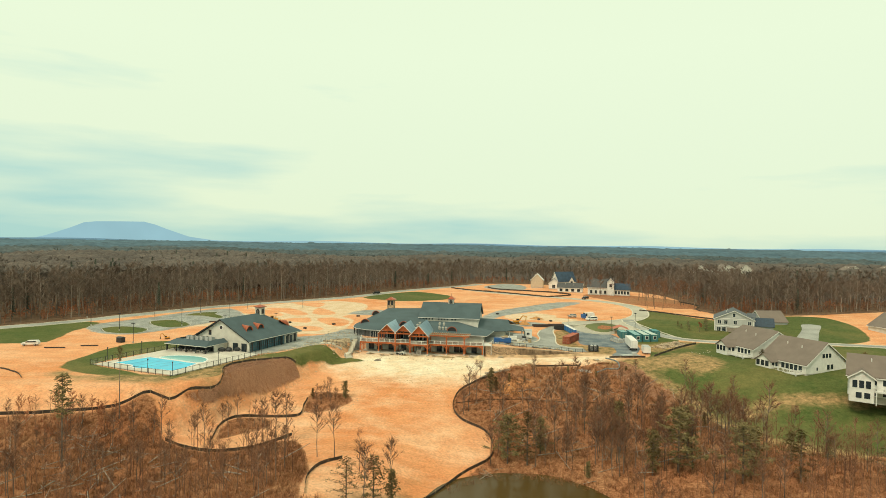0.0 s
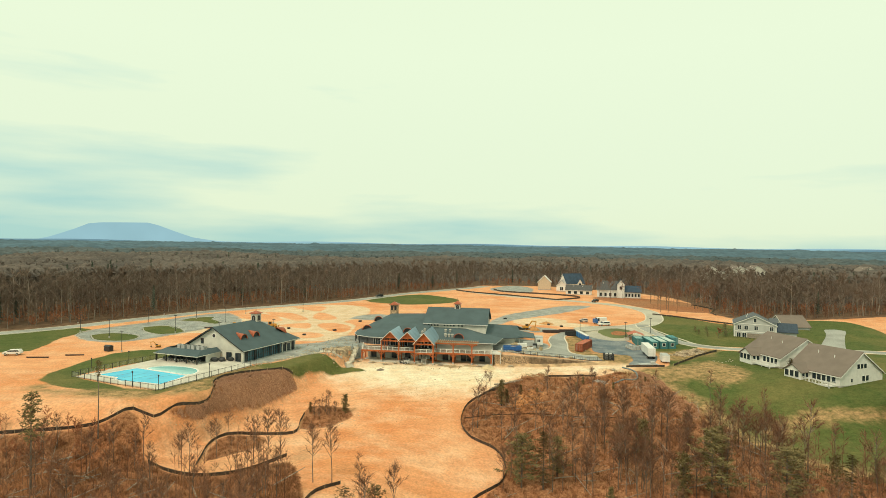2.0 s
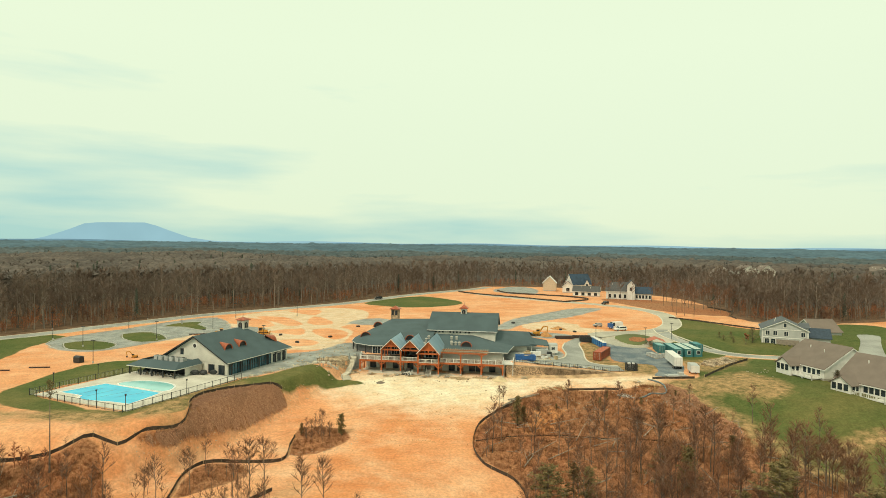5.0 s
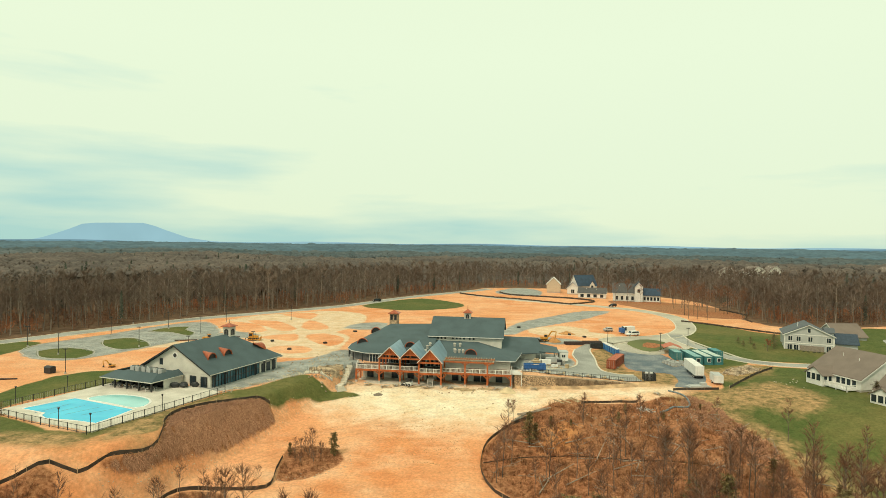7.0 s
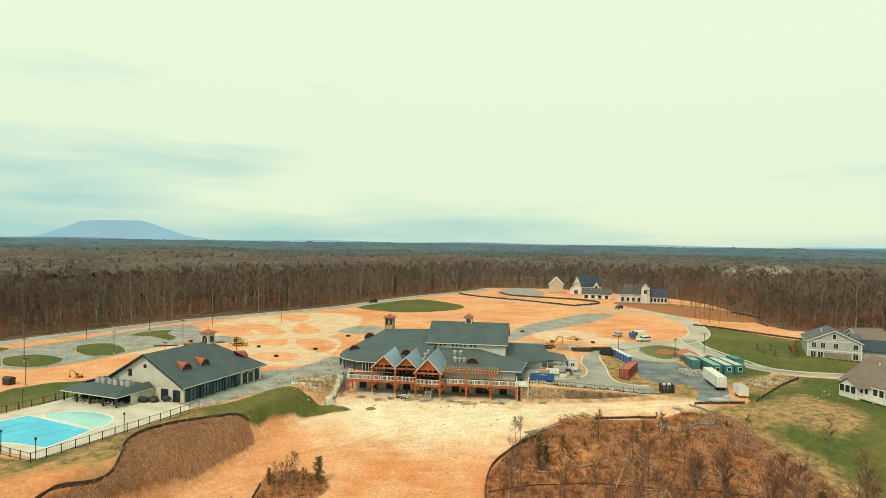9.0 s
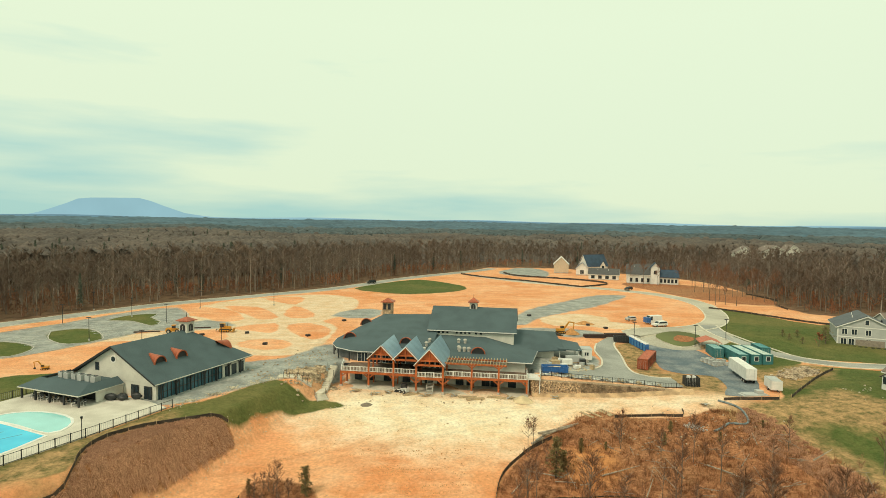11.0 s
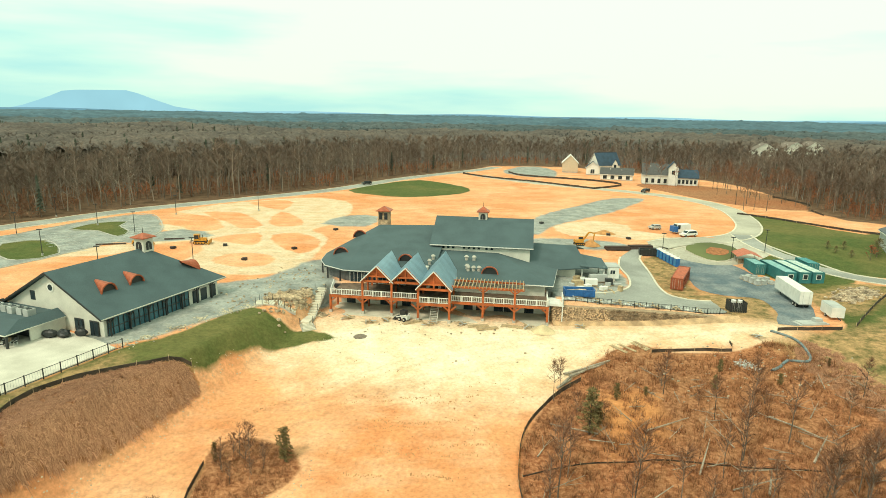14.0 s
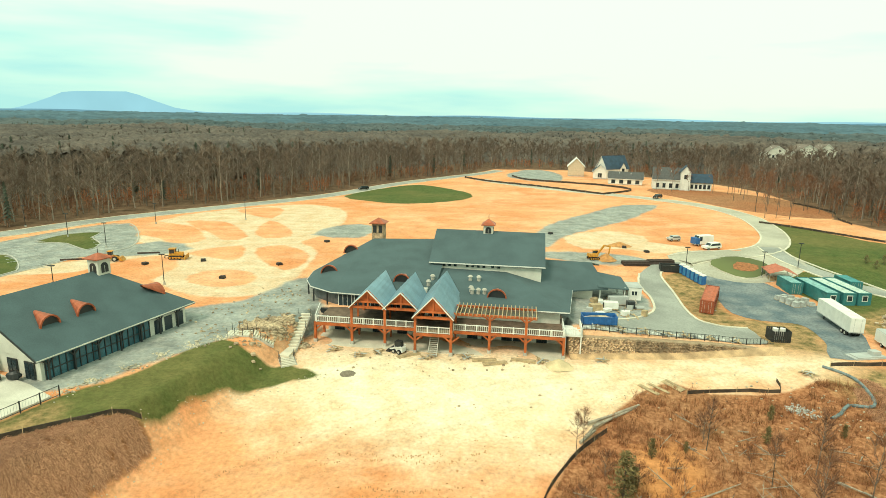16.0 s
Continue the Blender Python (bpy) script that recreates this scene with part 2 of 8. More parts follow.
# ---- the lie of the land ----
def sm(a, b, t):
    t = np.clip((t - a) / (b - a), 0, 1)
    return t * t * (3 - 2 * t)


def waves(x, y, s):
    return np.sin(x / s + 1.3 * np.sin(y / s * 0.7)) * np.cos(y / s * 1.1 + 0.8 * np.sin(x / s * 0.6))


def height(x, y):
    x, y = np.asarray(x, float), np.asarray(y, float)
    court = np.interp(x, [-60, -40, 26, 52, 74, 90, 130], [4.2, 3.9, 3.7, 1.3, 1.3, 2.2, 2.8])
    plateau = court + (4.4 - court) * sm(26, 56, y)
    front = -0.115 * np.clip(-8 - y, 0, None)
    front = np.where(front < -4.6, -4.6 - 1.2 * np.tanh((-front - 4.6) / 1.2), front)
    front = front + np.interp(x, [40, 62, 110], [0, 1.0, 2.4]) * sm(-70, -10, y)
    r = ((x - 22) / 31) ** 2 + ((y + 98) / 34) ** 2
    front = front - 6.4 * np.exp(-r * r * 1.2)
    edge = np.interp(x, [-200, -75, -60, -52, -47, -43, -36, -31, -28, -25, -22.3, 22.5, 23.2, 57, 62, 100, 200], [-77, -76, -73, -67, -60, -51, -35, -21, -13, -4, 7.5, 3.5, -3.6, -2.2, -9, -42, -62])
    wide = np.interp(x, [-200, -60, -52, -43, -36, -31, -28, -25, -22.3, 23, 57, 64, 95, 200], [9, 8, 6, 6, 7, 10, 9, 6, 0.7, 0.5, 0.5, 7, 24, 26])
    s = sm(edge - wide, edge + wide, y)
    z = front + (plateau - front) * s
    far = sm(120, 420, np.hypot(x, y - 60))
    z = z + far * (2.5 * waves(x, y, 130) + 1.5 * waves(y, x, 61))
    return z + 0.10 * waves(x, y, 5.3) * (1 - s) + 0.05 * waves(y, x, 3.1)


def hz(x, y):
    return float(height(x, y))


def curve(pts, closed=False, step=3.0):
    """A smooth line through the points."""
    p = [np.array(q, float) for q in pts]
    n, out = len(p), []
    for i in range(n if closed else n - 1):
        a, b, c, d = (p[(i + k) % n] if closed else p[min(max(i + k, 0), n - 1)] for k in (-1, 0, 1, 2))
        m = max(2, int(np.linalg.norm(c - b) / step))
        for t in np.linspace(0, 1, m, endpoint=False):
            out.append(0.5 * (2 * b + (c - a) * t + (2 * a - 5 * b + 4 * c - d) * t * t + (3 * b - a - 3 * c + d) * t ** 3))
    if not closed:
        out.append(p[-1])
    return np.array(out)


def inside(pts, x, y, soft=True):
    """Signed distance to a closed outline, positive within."""
    q = curve(pts, True, 8.0) if soft else np.array(pts, float)
    dist, odd = np.full(x.shape, 1e9), np.zeros(x.shape, bool)
    for i in range(len(q)):
        a, b = q[i], q[(i + 1) % len(q)]
        d = b - a
        t = np.clip(((x - a[0]) * d[0] + (y - a[1]) * d[1]) / max(d @ d, 1e-9), 0, 1)
        dist = np.minimum(dist, np.hypot(x - a[0] - t * d[0], y - a[1] - t * d[1]))
        if abs(d[1]) > 1e-9:
            odd ^= ((a[1] > y) != (b[1] > y)) & (x < d[0] * (y - a[1]) / d[1] + a[0])
    return np.where(odd, dist, -dist)


def away(pts, x, y):
    """Distance to an open line."""
    q, dist = curve(pts, False, 6.0), np.full(x.shape, 1e9)
    for a, b in zip(q, q[1:]):
        d = b - a
        t = np.clip(((x - a[0]) * d[0] + (y - a[1]) * d[1]) / max(d @ d, 1e-9), 0, 1)
        dist = np.minimum(dist, np.hypot(x - a[0] - t * d[0], y - a[1] - t * d[1]))
    return dist


RING = [(-190, -22), (-165, 8), (-141, 36), (-123, 65), (-106, 93), (-79, 122), (-50, 155), (-22, 205), (18, 262), (36, 296)]
CLEARING = RING + [(70, 312), (120, 262), (152, 205), (150, 150), (140, 105), (150, 84), (190, 92), (260, 110), (300, 40), (260, -100), (140, -88), (96, -79), (85, -74), (79, -65), (74.5, -58), (72, -48), (71, -36), (67, -26), (63, -18), (59, -13), (54, -15), (49, -16.4), (40, -16), (36, -13.4), (31, -15), (25, -20.5), (17, -30), (10.8, -42), (10.5, -54), (17, -61), (18, -70), (8, -84), (-2, -95), (-17, -101), (-18, -90), (-21, -80), (-25, -73), (-31, -76), (-36, -80), (-41, -81.5), (-46, -79.6), (-52, -75.4), (-56, -70), (-58.7, -68.5), (-61, -70), (-64, -72.4), (-71, -74.4), (-80, -75.6), (-140, -78), (-190, -82)]
GRASS = [
    [(-46.5, -29.6), (-42.2, -25), (-36.6, -14), (-32.8, -9.4), (-28.6, -11.6), (-23, -9.4), (-18, -12.2), (-22.6, -14.4), (-29, -18.8), (-32.6, -25.4), (-35.2, -31), (-42.5, -35.6), (-48, -41.5), (-50, -48), (-48, -55), (-50.4, -58), (-54, -52)],
    [(-40, 151), (-28, 138), (-12, 132), (10, 146), (14, 165), (2, 186), (-10, 196), (-22, 186)],
    [(92, 62), (89, 47), (97, 28), (112, 20), (150, 14), (175, 30), (190, 84), (150, 78), (130, 66), (112, 98)],
    [(79, 12), (77, -3), (74, -9), (66, -14), (68, -24), (72, -34), (73, -50), (76, -58), (80, -65), (86, -73), (97, -78), (150, -88), (220, -80), (240, 0), (160, 8), (110, 12), (92, 18)],
    [(-188, -20), (-165, 0), (-141, 28), (-126, 30), (-124, 8), (-118, -14), (-130, -18), (-160, -30)],
    [(-118, 16), (-113, 22), (-101, 16), (-100, 6), (-110, 6)],
    [(-110, 36), (-102, 41), (-90, 27), (-95, 20), (-104, 26)],
    [(-104.5, 55), (-102.4, 65), (-95, 68.4), (-93.6, 61.4), (-87, 53.6), (-86.4, 46.6), (-95.4, 53.2), (-100, 53.8)],
    [(-92, -16), (-80, -8), (-72, -19), (-80, -32), (-85, -45), (-74, -52), (-60, -58), (-53, -44), (-51, -46), (-58, -62), (-76, -58), (-91, -50), (-93, -34)],
    [(66, 46), (76, 51), (81, 42), (70, 36)],
    [(52.5, 36), (57, 40), (59, 33), (56, 23), (54, 15), (51, 10.5), (50, 16), (52, 28)],
    [(58, 5.5), (64, 7), (65, 1.5), (61.5, -1.6), (60.6, 2)],
    [(78, 36), (79, 22), (78.5, 13), (92, 17), (97, 23), (91, 40), (86, 40)],
]
PALE = [
    [(-20, -3), (-6, 0), (20, -5), (40, -6), (62, -4), (62, -13), (42, -13), (27, -18), (16, -29), (-2, -29), (-14, -25), (-25, -19), (-22, -9)],
    [(-89, 80), (-84, 100), (-66, 118), (-50, 126), (-36, 118), (-30, 95), (-33, 68), (-37, 60), (-30.5, 50), (-30, 38), (-30.5, 20), (-37, 12.5), (-47, 12.5), (-57, 20), (-60, 24), (-58, 33), (-66, 43), (-74, 35), (-77, 27), (-92, 23), (-97, 28), (-88, 34), (-80, 38), (-72, 47), (-76, 55), (-84, 62), (-94, 76)],
    [(36, 72), (51, 83), (60, 75), (59, 67), (67, 61), (63.5, 52), (55, 54), (48, 57.5), (38, 57)],
]
GRAVEL = [
    [(-45, 5), (-37.4, 8.5), (-33, 17.5), (-29.7, 26.5), (-25, 24), (-21, 8), (-24, 0), (-29, -2), (-31.8, -8.8), (-35.8, -13.2), (-39.4, -18.4), (-44, -25), (-50, -29), (-56, -30), (-50, -14)],
    [(24, 60), (35, 91), (54, 116), (73, 138), (87, 138), (76, 120), (65, 104), (48, 85.5), (36, 72), (29, 58)],
    [(22, 0), (23, 26), (36, 30), (41, 28), (43, 20), (40, 11), (33, 4)],
    [(-36, 70), (-22, 66), (-20, 84), (-30, 86)],
    [(-123, 15), (-125, 27), (-114, 49), (-105, 72), (-94, 82), (-78, 53), (-84, 39), (-94, 13), (-102, 3), (-112, 5)],
    [(-86, 40), (-74, 58), (-62, 50), (-70, 42)],
    [(26, 47), (27, 52), (41.5, 53), (52, 48), (46, 44), (38, 43)],
    [(40, 262), (42, 235), (60, 219), (70, 240), (74, 286), (58, 298)],
]
ISLES = [
    [(-52.2, 22.6), (-52, 28.4), (-47.8, 31), (-42.4, 30.8), (-38.4, 26.5), (-39, 20.4), (-44.4, 18.4), (-49.2, 19.6)],
    [(-95, 73), (-95, 87), (-82, 84), (-71, 76), (-63, 61), (-68, 55), (-79, 64)],
    [(-79, 86.5), (-70.4, 89), (-63, 83), (-52.6, 65), (-57.6, 60.4), (-64.6, 69.4)],
    [(-53.4, 74), (-54, 91), (-46.6, 82), (-41.2, 67.2), (-48.6, 64.6)],
    [(-61.4, 44.6), (-56.6, 51), (-50.8, 54.4), (-47.6, 45.6), (-48, 39.2), (-55.4, 42)],
    [(-46, 51.4), (-40.4, 55.2), (-32, 47), (-31.2, 37), (-34.2, 32), (-42.4, 41)],
    [(-74, 29.6), (-71.4, 34.4), (-65.4, 42), (-61.4, 39.4), (-59.2, 30), (-58.6, 22), (-66, 26.4)],
    [(-71, 110.6), (-61.6, 118), (-55, 112.6), (-54.4, 95), (-64, 102.4)],
]
RUSTY = [(28, -27.8), (32, -28.7), (31.5, -37), (26, -42), (22.9, -39), (24, -31)]
LITTER = [
    [(-35.4, -30.9), (-33.8, -32.4), (-36, -38), (-40, -46.6), (-44, -53.6), (-46.2, -58.2), (-48.6, -62.4), (-52.4, -65.6), (-51, -63), (-47, -57), (-49.2, -50), (-49.6, -46), (-48, -41.6), (-42.8, -36.2), (-38.6, -33.6)],
    [(-28, -46), (-28.6, -42), (-25.6, -39.8), (-19.3, -41.2), (-16.4, -45.5), (-18.4, -49.7), (-22.6, -53.7), (-27.4, -54)],
    [(-43.6, -61), (-40, -58.4), (-34, -59.4), (-33, -64), (-38, -70), (-42, -73)],
    [(100, 192), (124, 196), (150, 165), (147, 122), (134, 112), (117, 128), (108, 155)],
]
DRYBANK = [(61, -15), (65, -14), (68.4, -22.7), (68.8, -33.8), (71, -40), (67.6, -46.9), (64.3, -44.2), (61.4, -35.1), (58.2, -24.4)]
WORN = [
    [(62, -13), (70, -10), (80, -8), (89, -4), (94, -14), (91, -25), (83, -27.5), (76, -22), (68, -23)],
    [(80, -52), (92, -46), (108, -45.5), (118, -48.6), (118, -52.6), (106, -50), (94, -50.5), (83, -55)],
    [(58, 12), (59, 22), (61.5, 36), (52.4, 39), (50, 28), (48, 10), (56, 4), (68, 9)],
    [(56, 7), (69, 11), (68.4, 2), (64, -6), (56.4, -3)],
    [(78, 14), (84, 13), (98, 19), (96, 8), (84, 0), (78, 0)],
    [(60, -12), (66, -15), (71, -24), (75, -36), (76, -50), (79, -60), (85, -70), (97, -76), (97, -82), (84, -77), (76, -67), (71.5, -57), (69, -48), (68, -36), (64, -26), (59, -17)],
    [(-46, -31), (-43, -36.6), (-48.5, -42), (-50, -48), (-48, -56), (-51, -60), (-57, -60), (-54, -48)],
    [(-57, -60.6), (-66, -57.5), (-80, -59), (-86, -54), (-89, -57), (-80, -62), (-70, -64), (-59, -65.4)],
]
RUTS = [
    [(-48, -62), (-44, -55.9), (-37.6, -45.2), (-29, -38.4), (-15.1, -27.8), (-6.7, -21.6), (8, -15), (24, -11.5), (40, -10), (60, -8)],
    [(-46, -64), (-38, -52), (-26, -41), (-12, -31.5), (2, -23.5), (16, -17), (34, -11.6)],
    [(-35, -38.4), (-24.6, -34.9), (-14.5, -30.8), (-9.3, -28.5), (10, -19.5), (26, -13.6)],
]


def axis(lo, hi, step, end, grow):
    a = list(np.arange(lo, hi + 1e-6, step))
    s, d = a[0], step
    left = []
    while s > -end:
        d *= grow
        s -= d
        left.append(s)
    s, d = a[-1], step
    while s < end:
        d *= grow
        s += d
        a.append(s)
    return np.array(left[::-1] + a)


def ground_material():
    m = bpy.data.materials.new("graded_earth")
    m.use_nodes = True
    n, l = m.node_tree.nodes, m.node_tree.links
    b = n["Principled BSDF"]
    b.inputs["Roughness"].default_value = 0.95
    b.inputs["Specular IOR Level"].default_value = 0.1
    tc = n.new("ShaderNodeTexCoord")

    def noise_at(scale, detail=4, rough=0.55, stretch=None):
        t = n.new("ShaderNodeTexNoise")
        t.inputs["Scale"].default_value, t.inputs["Detail"].default_value, t.inputs["Roughness"].default_value = scale, detail, rough
        v = tc.outputs["Object"]
        if stretch:
            mp = n.new("ShaderNodeMapping")
            mp.inputs["Scale"].default_value = stretch
            mp.inputs["Rotation"].default_value = (0, 0, 0.2)
            l.new(v, mp.inputs["Vector"])
            v = mp.outputs["Vector"]
        l.new(v, t.inputs["Vector"])
        return t.outputs["Fac"]

    def ramp(fac, p0, c0, p1, c1):
        r = n.new("ShaderNodeValToRGB")
        r.color_ramp.elements[0].position, r.color_ramp.elements[0].color = p0, (*c0, 1)
        r.color_ramp.elements[1].position, r.color_ramp.elements[1].color = p1, (*c1, 1)
        l.new(fac, r.inputs["Fac"])
        return r.outputs["Color"]

    def mix(f, a, c, kind="MIX"):
        x = n.new("ShaderNodeMix")
        x.data_type, x.blend_type = "RGBA", kind
        if isinstance(f, float):
            x.inputs["Factor"].default_value = f
        else:
            l.new(f, x.inputs["Factor"])
        l.new(a, x.inputs["A"])
        l.new(c, x.inputs["B"])
        return x.outputs["Result"]

    def dusty(fac):
        r = n.new("ShaderNodeMapRange")
        r.inputs["From Min"].default_value, r.inputs["From Max"].default_value = 0.46, 0.64
        r.inputs["To Max"].default_value = 0.6
        l.new(fac, r.inputs["Value"])
        return r.outputs["Result"]

    fine, mid, big = noise_at(1.9, 7, 0.68), noise_at(0.22, 5, 0.6), noise_at(0.035, 4)
    tracks = noise_at(0.30, 6, 0.7, (0.22, 1.7, 1))
    dirt = ramp(mid, 0.32, (0.66, 0.245, 0.098), 0.66, (0.81, 0.378, 0.172))
    dirt = mix(0.5, dirt, ramp(big, 0.36, (0.65, 0.245, 0.098), 0.62, (0.81, 0.445, 0.250)))
    dust = noise_at(0.075, 6, 0.62, (1, 1.7, 1))
    dirt = mix(dusty(dust), dirt, ramp(mid, 0.3, (0.74, 0.40, 0.220), 0.68, (0.84, 0.54, 0.345)))
    pale = ramp(mid, 0.3, (0.77, 0.56, 0.35), 0.68, (0.87, 0.765, 0.58))
    clump = noise_at(0.6, 5, 0.7)
    grass = ramp(mid, 0.34, (0.108, 0.122, 0.038), 0.6, (0.066, 0.104, 0.029))
    grass = mix(0.5, grass, ramp(big, 0.36, (0.22, 0.175, 0.065), 0.54, (0.068, 0.108, 0.028)))
    grass = mix(0.22, grass, ramp(clump, 0.34, (0.048, 0.066, 0.020), 0.66, (0.26, 0.21, 0.085)))
    worn = ramp(clump, 0.34, (0.13, 0.115, 0.045), 0.64, (0.50, 0.305, 0.15))
    gravel = ramp(mid, 0.34, (0.23, 0.245, 0.235), 0.66, (0.42, 0.44, 0.415))
    gravel = mix(0.28, gravel, ramp(clump, 0.4, (0.16, 0.165, 0.155), 0.7, (0.55, 0.47, 0.36)))
    litter = ramp(mid, 0.32, (0.28, 0.078, 0.030), 0.68, (0.50, 0.180, 0.070))
    litter = mix(0.5, litter, ramp(big, 0.40, (0.46, 0.142, 0.052), 0.60, (0.43, 0.225, 0.115)))
    litter = mix(0.45, litter, ramp(fine, 0.38, (0.105, 0.048, 0.028), 0.66, (0.52, 0.31, 0.175)))
    col = dirt
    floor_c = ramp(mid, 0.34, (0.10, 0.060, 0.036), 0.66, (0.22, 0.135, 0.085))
    rusty = ramp(mid, 0.34, (0.40, 0.15, 0.05), 0.66, (0.66, 0.30, 0.12))
    # zone, colour, softness of the edge, how far the noise frays it
    lots_c = ramp(mid, 0.3, (0.64, 0.425, 0.255), 0.68, (0.75, 0.59, 0.42))
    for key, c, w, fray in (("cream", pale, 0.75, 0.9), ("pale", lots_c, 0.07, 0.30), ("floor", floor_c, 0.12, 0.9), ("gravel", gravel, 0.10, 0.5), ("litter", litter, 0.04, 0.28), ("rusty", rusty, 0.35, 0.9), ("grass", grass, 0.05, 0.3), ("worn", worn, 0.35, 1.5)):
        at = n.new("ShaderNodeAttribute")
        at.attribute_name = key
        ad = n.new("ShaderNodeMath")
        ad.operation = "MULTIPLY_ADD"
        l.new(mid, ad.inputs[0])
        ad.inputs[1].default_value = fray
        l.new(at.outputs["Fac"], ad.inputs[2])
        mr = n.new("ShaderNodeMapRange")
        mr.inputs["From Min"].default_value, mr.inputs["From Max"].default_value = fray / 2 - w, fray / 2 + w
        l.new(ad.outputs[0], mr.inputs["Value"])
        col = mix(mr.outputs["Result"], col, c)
    shade = n.new("ShaderNodeMapRange")
    shade.inputs["From Min"].default_value, shade.inputs["From Max"].default_value = 0.28, 0.72
    shade.inputs["To Min"].default_value, shade.inputs["To Max"].default_value = 0.70, 1.20
    l.new(fine, shade.inputs["Value"])
    sc = n.new("ShaderNodeVectorMath")
    sc.operation = "SCALE"
    l.new(col, sc.inputs[0])
    l.new(shade.outputs["Result"], sc.inputs["Scale"])
    trk = n.new("ShaderNodeMapRange")
    trk.inputs["From Min"].default_value, trk.inputs["From Max"].default_value = 0.35, 0.65
    trk.inputs["To Min"].default_value, trk.inputs["To Max"].default_value = 0.93, 1.05
    l.new(tracks, trk.inputs["Value"])
    sc2 = n.new("ShaderNodeVectorMath")
    sc2.operation = "SCALE"
    l.new(sc.outputs["Vector"], sc2.inputs[0])
    l.new(trk.outputs["Result"], sc2.inputs["Scale"])
    ra, rr = n.new("ShaderNodeAttribute"), n.new("ShaderNodeMapRange")
    ra.attribute_name = "rut"
    rs = n.new("ShaderNodeMath")
    rs.operation = "MULTIPLY_ADD"
    l.new(clump, rs.inputs[0])
    rs.inputs[1].default_value = 0.9
    l.new(ra.outputs["Fac"], rs.inputs[2])
    rr.inputs["From Min"].default_value, rr.inputs["From Max"].default_value = 0.35, 0.85
    rr.inputs["To Min"].default_value, rr.inputs["To Max"].default_value = 1.0, 0.91
    l.new(rs.outputs[0], rr.inputs["Value"])
    sc3 = n.new("ShaderNodeVectorMath")
    sc3.operation = "SCALE"
    l.new(sc2.outputs["Vector"], sc3.inputs[0])
    l.new(rr.outputs["Result"], sc3.inputs["Scale"])
    l.new(sc3.outputs["Vector"], b.inputs["Base Color"])
    bp = n.new("ShaderNodeBump")
    bp.inputs["Strength"].default_value, bp.inputs["Distance"].default_value = 0.5, 0.3
    l.new(fine, bp.inputs["Height"])
    l.new(bp.outputs["Normal"], b.inputs["Normal"])
    return m


def build_ground():
    ax, ay = axis(-150, 160, 1.0, 4700, 1.22), axis(-130, 160, 1.0, 4700, 1.22)
    ax, ay = np.union1d(ax, np.arange(-60, 45, 0.5)), np.union1d(ay, np.arange(-82, -8, 0.5))
    gx, gy = np.meshgrid(ax, ay)
    x, y = gx.ravel(), gy.ravel()
    z = height(x, y)
    i, j = np.meshgrid(np.arange(len(ax) - 1), np.arange(len(ay) - 1))
    k = (j * len(ax) + i).ravel()
    w = len(ax)
    tris = np.concatenate([np.stack([k, k + 1, k + w + 1], 1), np.stack([k, k + w + 1, k + w], 1)])
    me = raw_mesh("ground", np.stack([x, y, z], 1), tris, ground_material())
    me.shade_smooth()
    best = lambda groups: np.clip(np.max([inside(g, x, y) for g in groups], axis=0) / 6.0, -1, 1)
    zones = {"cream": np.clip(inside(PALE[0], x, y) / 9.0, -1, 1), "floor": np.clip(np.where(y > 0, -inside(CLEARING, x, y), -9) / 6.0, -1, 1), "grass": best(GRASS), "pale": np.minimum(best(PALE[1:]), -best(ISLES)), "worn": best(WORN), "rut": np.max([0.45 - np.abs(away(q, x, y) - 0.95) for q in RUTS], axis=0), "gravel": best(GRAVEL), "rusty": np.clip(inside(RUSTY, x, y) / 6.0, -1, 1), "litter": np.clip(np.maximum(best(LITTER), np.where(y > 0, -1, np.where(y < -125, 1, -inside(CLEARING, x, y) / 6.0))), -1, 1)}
    for key, val in zones.items():
        at = me.attributes.new(key, "FLOAT", "POINT")
        at.data.foreach_set("value", val.astype(np.float32))
    return tagged(new("ground", me), "graded orange clay ground with lawns and leaf litter", "ground", kind="structure")


build_ground()


def ribbon(line, width, lift, thick=0.3, off=0.0):
    """A strip along a line that follows the ground."""
    q = curve(line, step=3.0)
    t = np.gradient(q, axis=0)
    nrm = np.stack([t[:, 1], -t[:, 0]], 1) / np.linalg.norm(t, axis=1)[:, None]
    l, r = q + nrm * (off - width / 2), q + nrm * (off + width / 2)
    b = Build()
    zl, zr = height(l[:, 0], l[:, 1]), height(r[:, 0], r[:, 1])
    zz = np.maximum((zl + zr) / 2, np.maximum(zl, zr) - 0.25) if width > 1 else np.maximum(zl, zr)
    for k in range(len(q)):
        top = zz[k] + lift
        b.v += [(l[k][0], l[k][1], top), (r[k][0], r[k][1], top), (l[k][0], l[k][1], top - thick), (r[k][0], r[k][1], top - thick)]
    for k in range(len(q) - 1):
        a, c = 4 * k, 4 * k + 4
        b.f += [(a, a + 1, c + 1, c), (a, c, c + 2, a + 2), (a + 1, a + 3, c + 3, c + 1)]
    return b


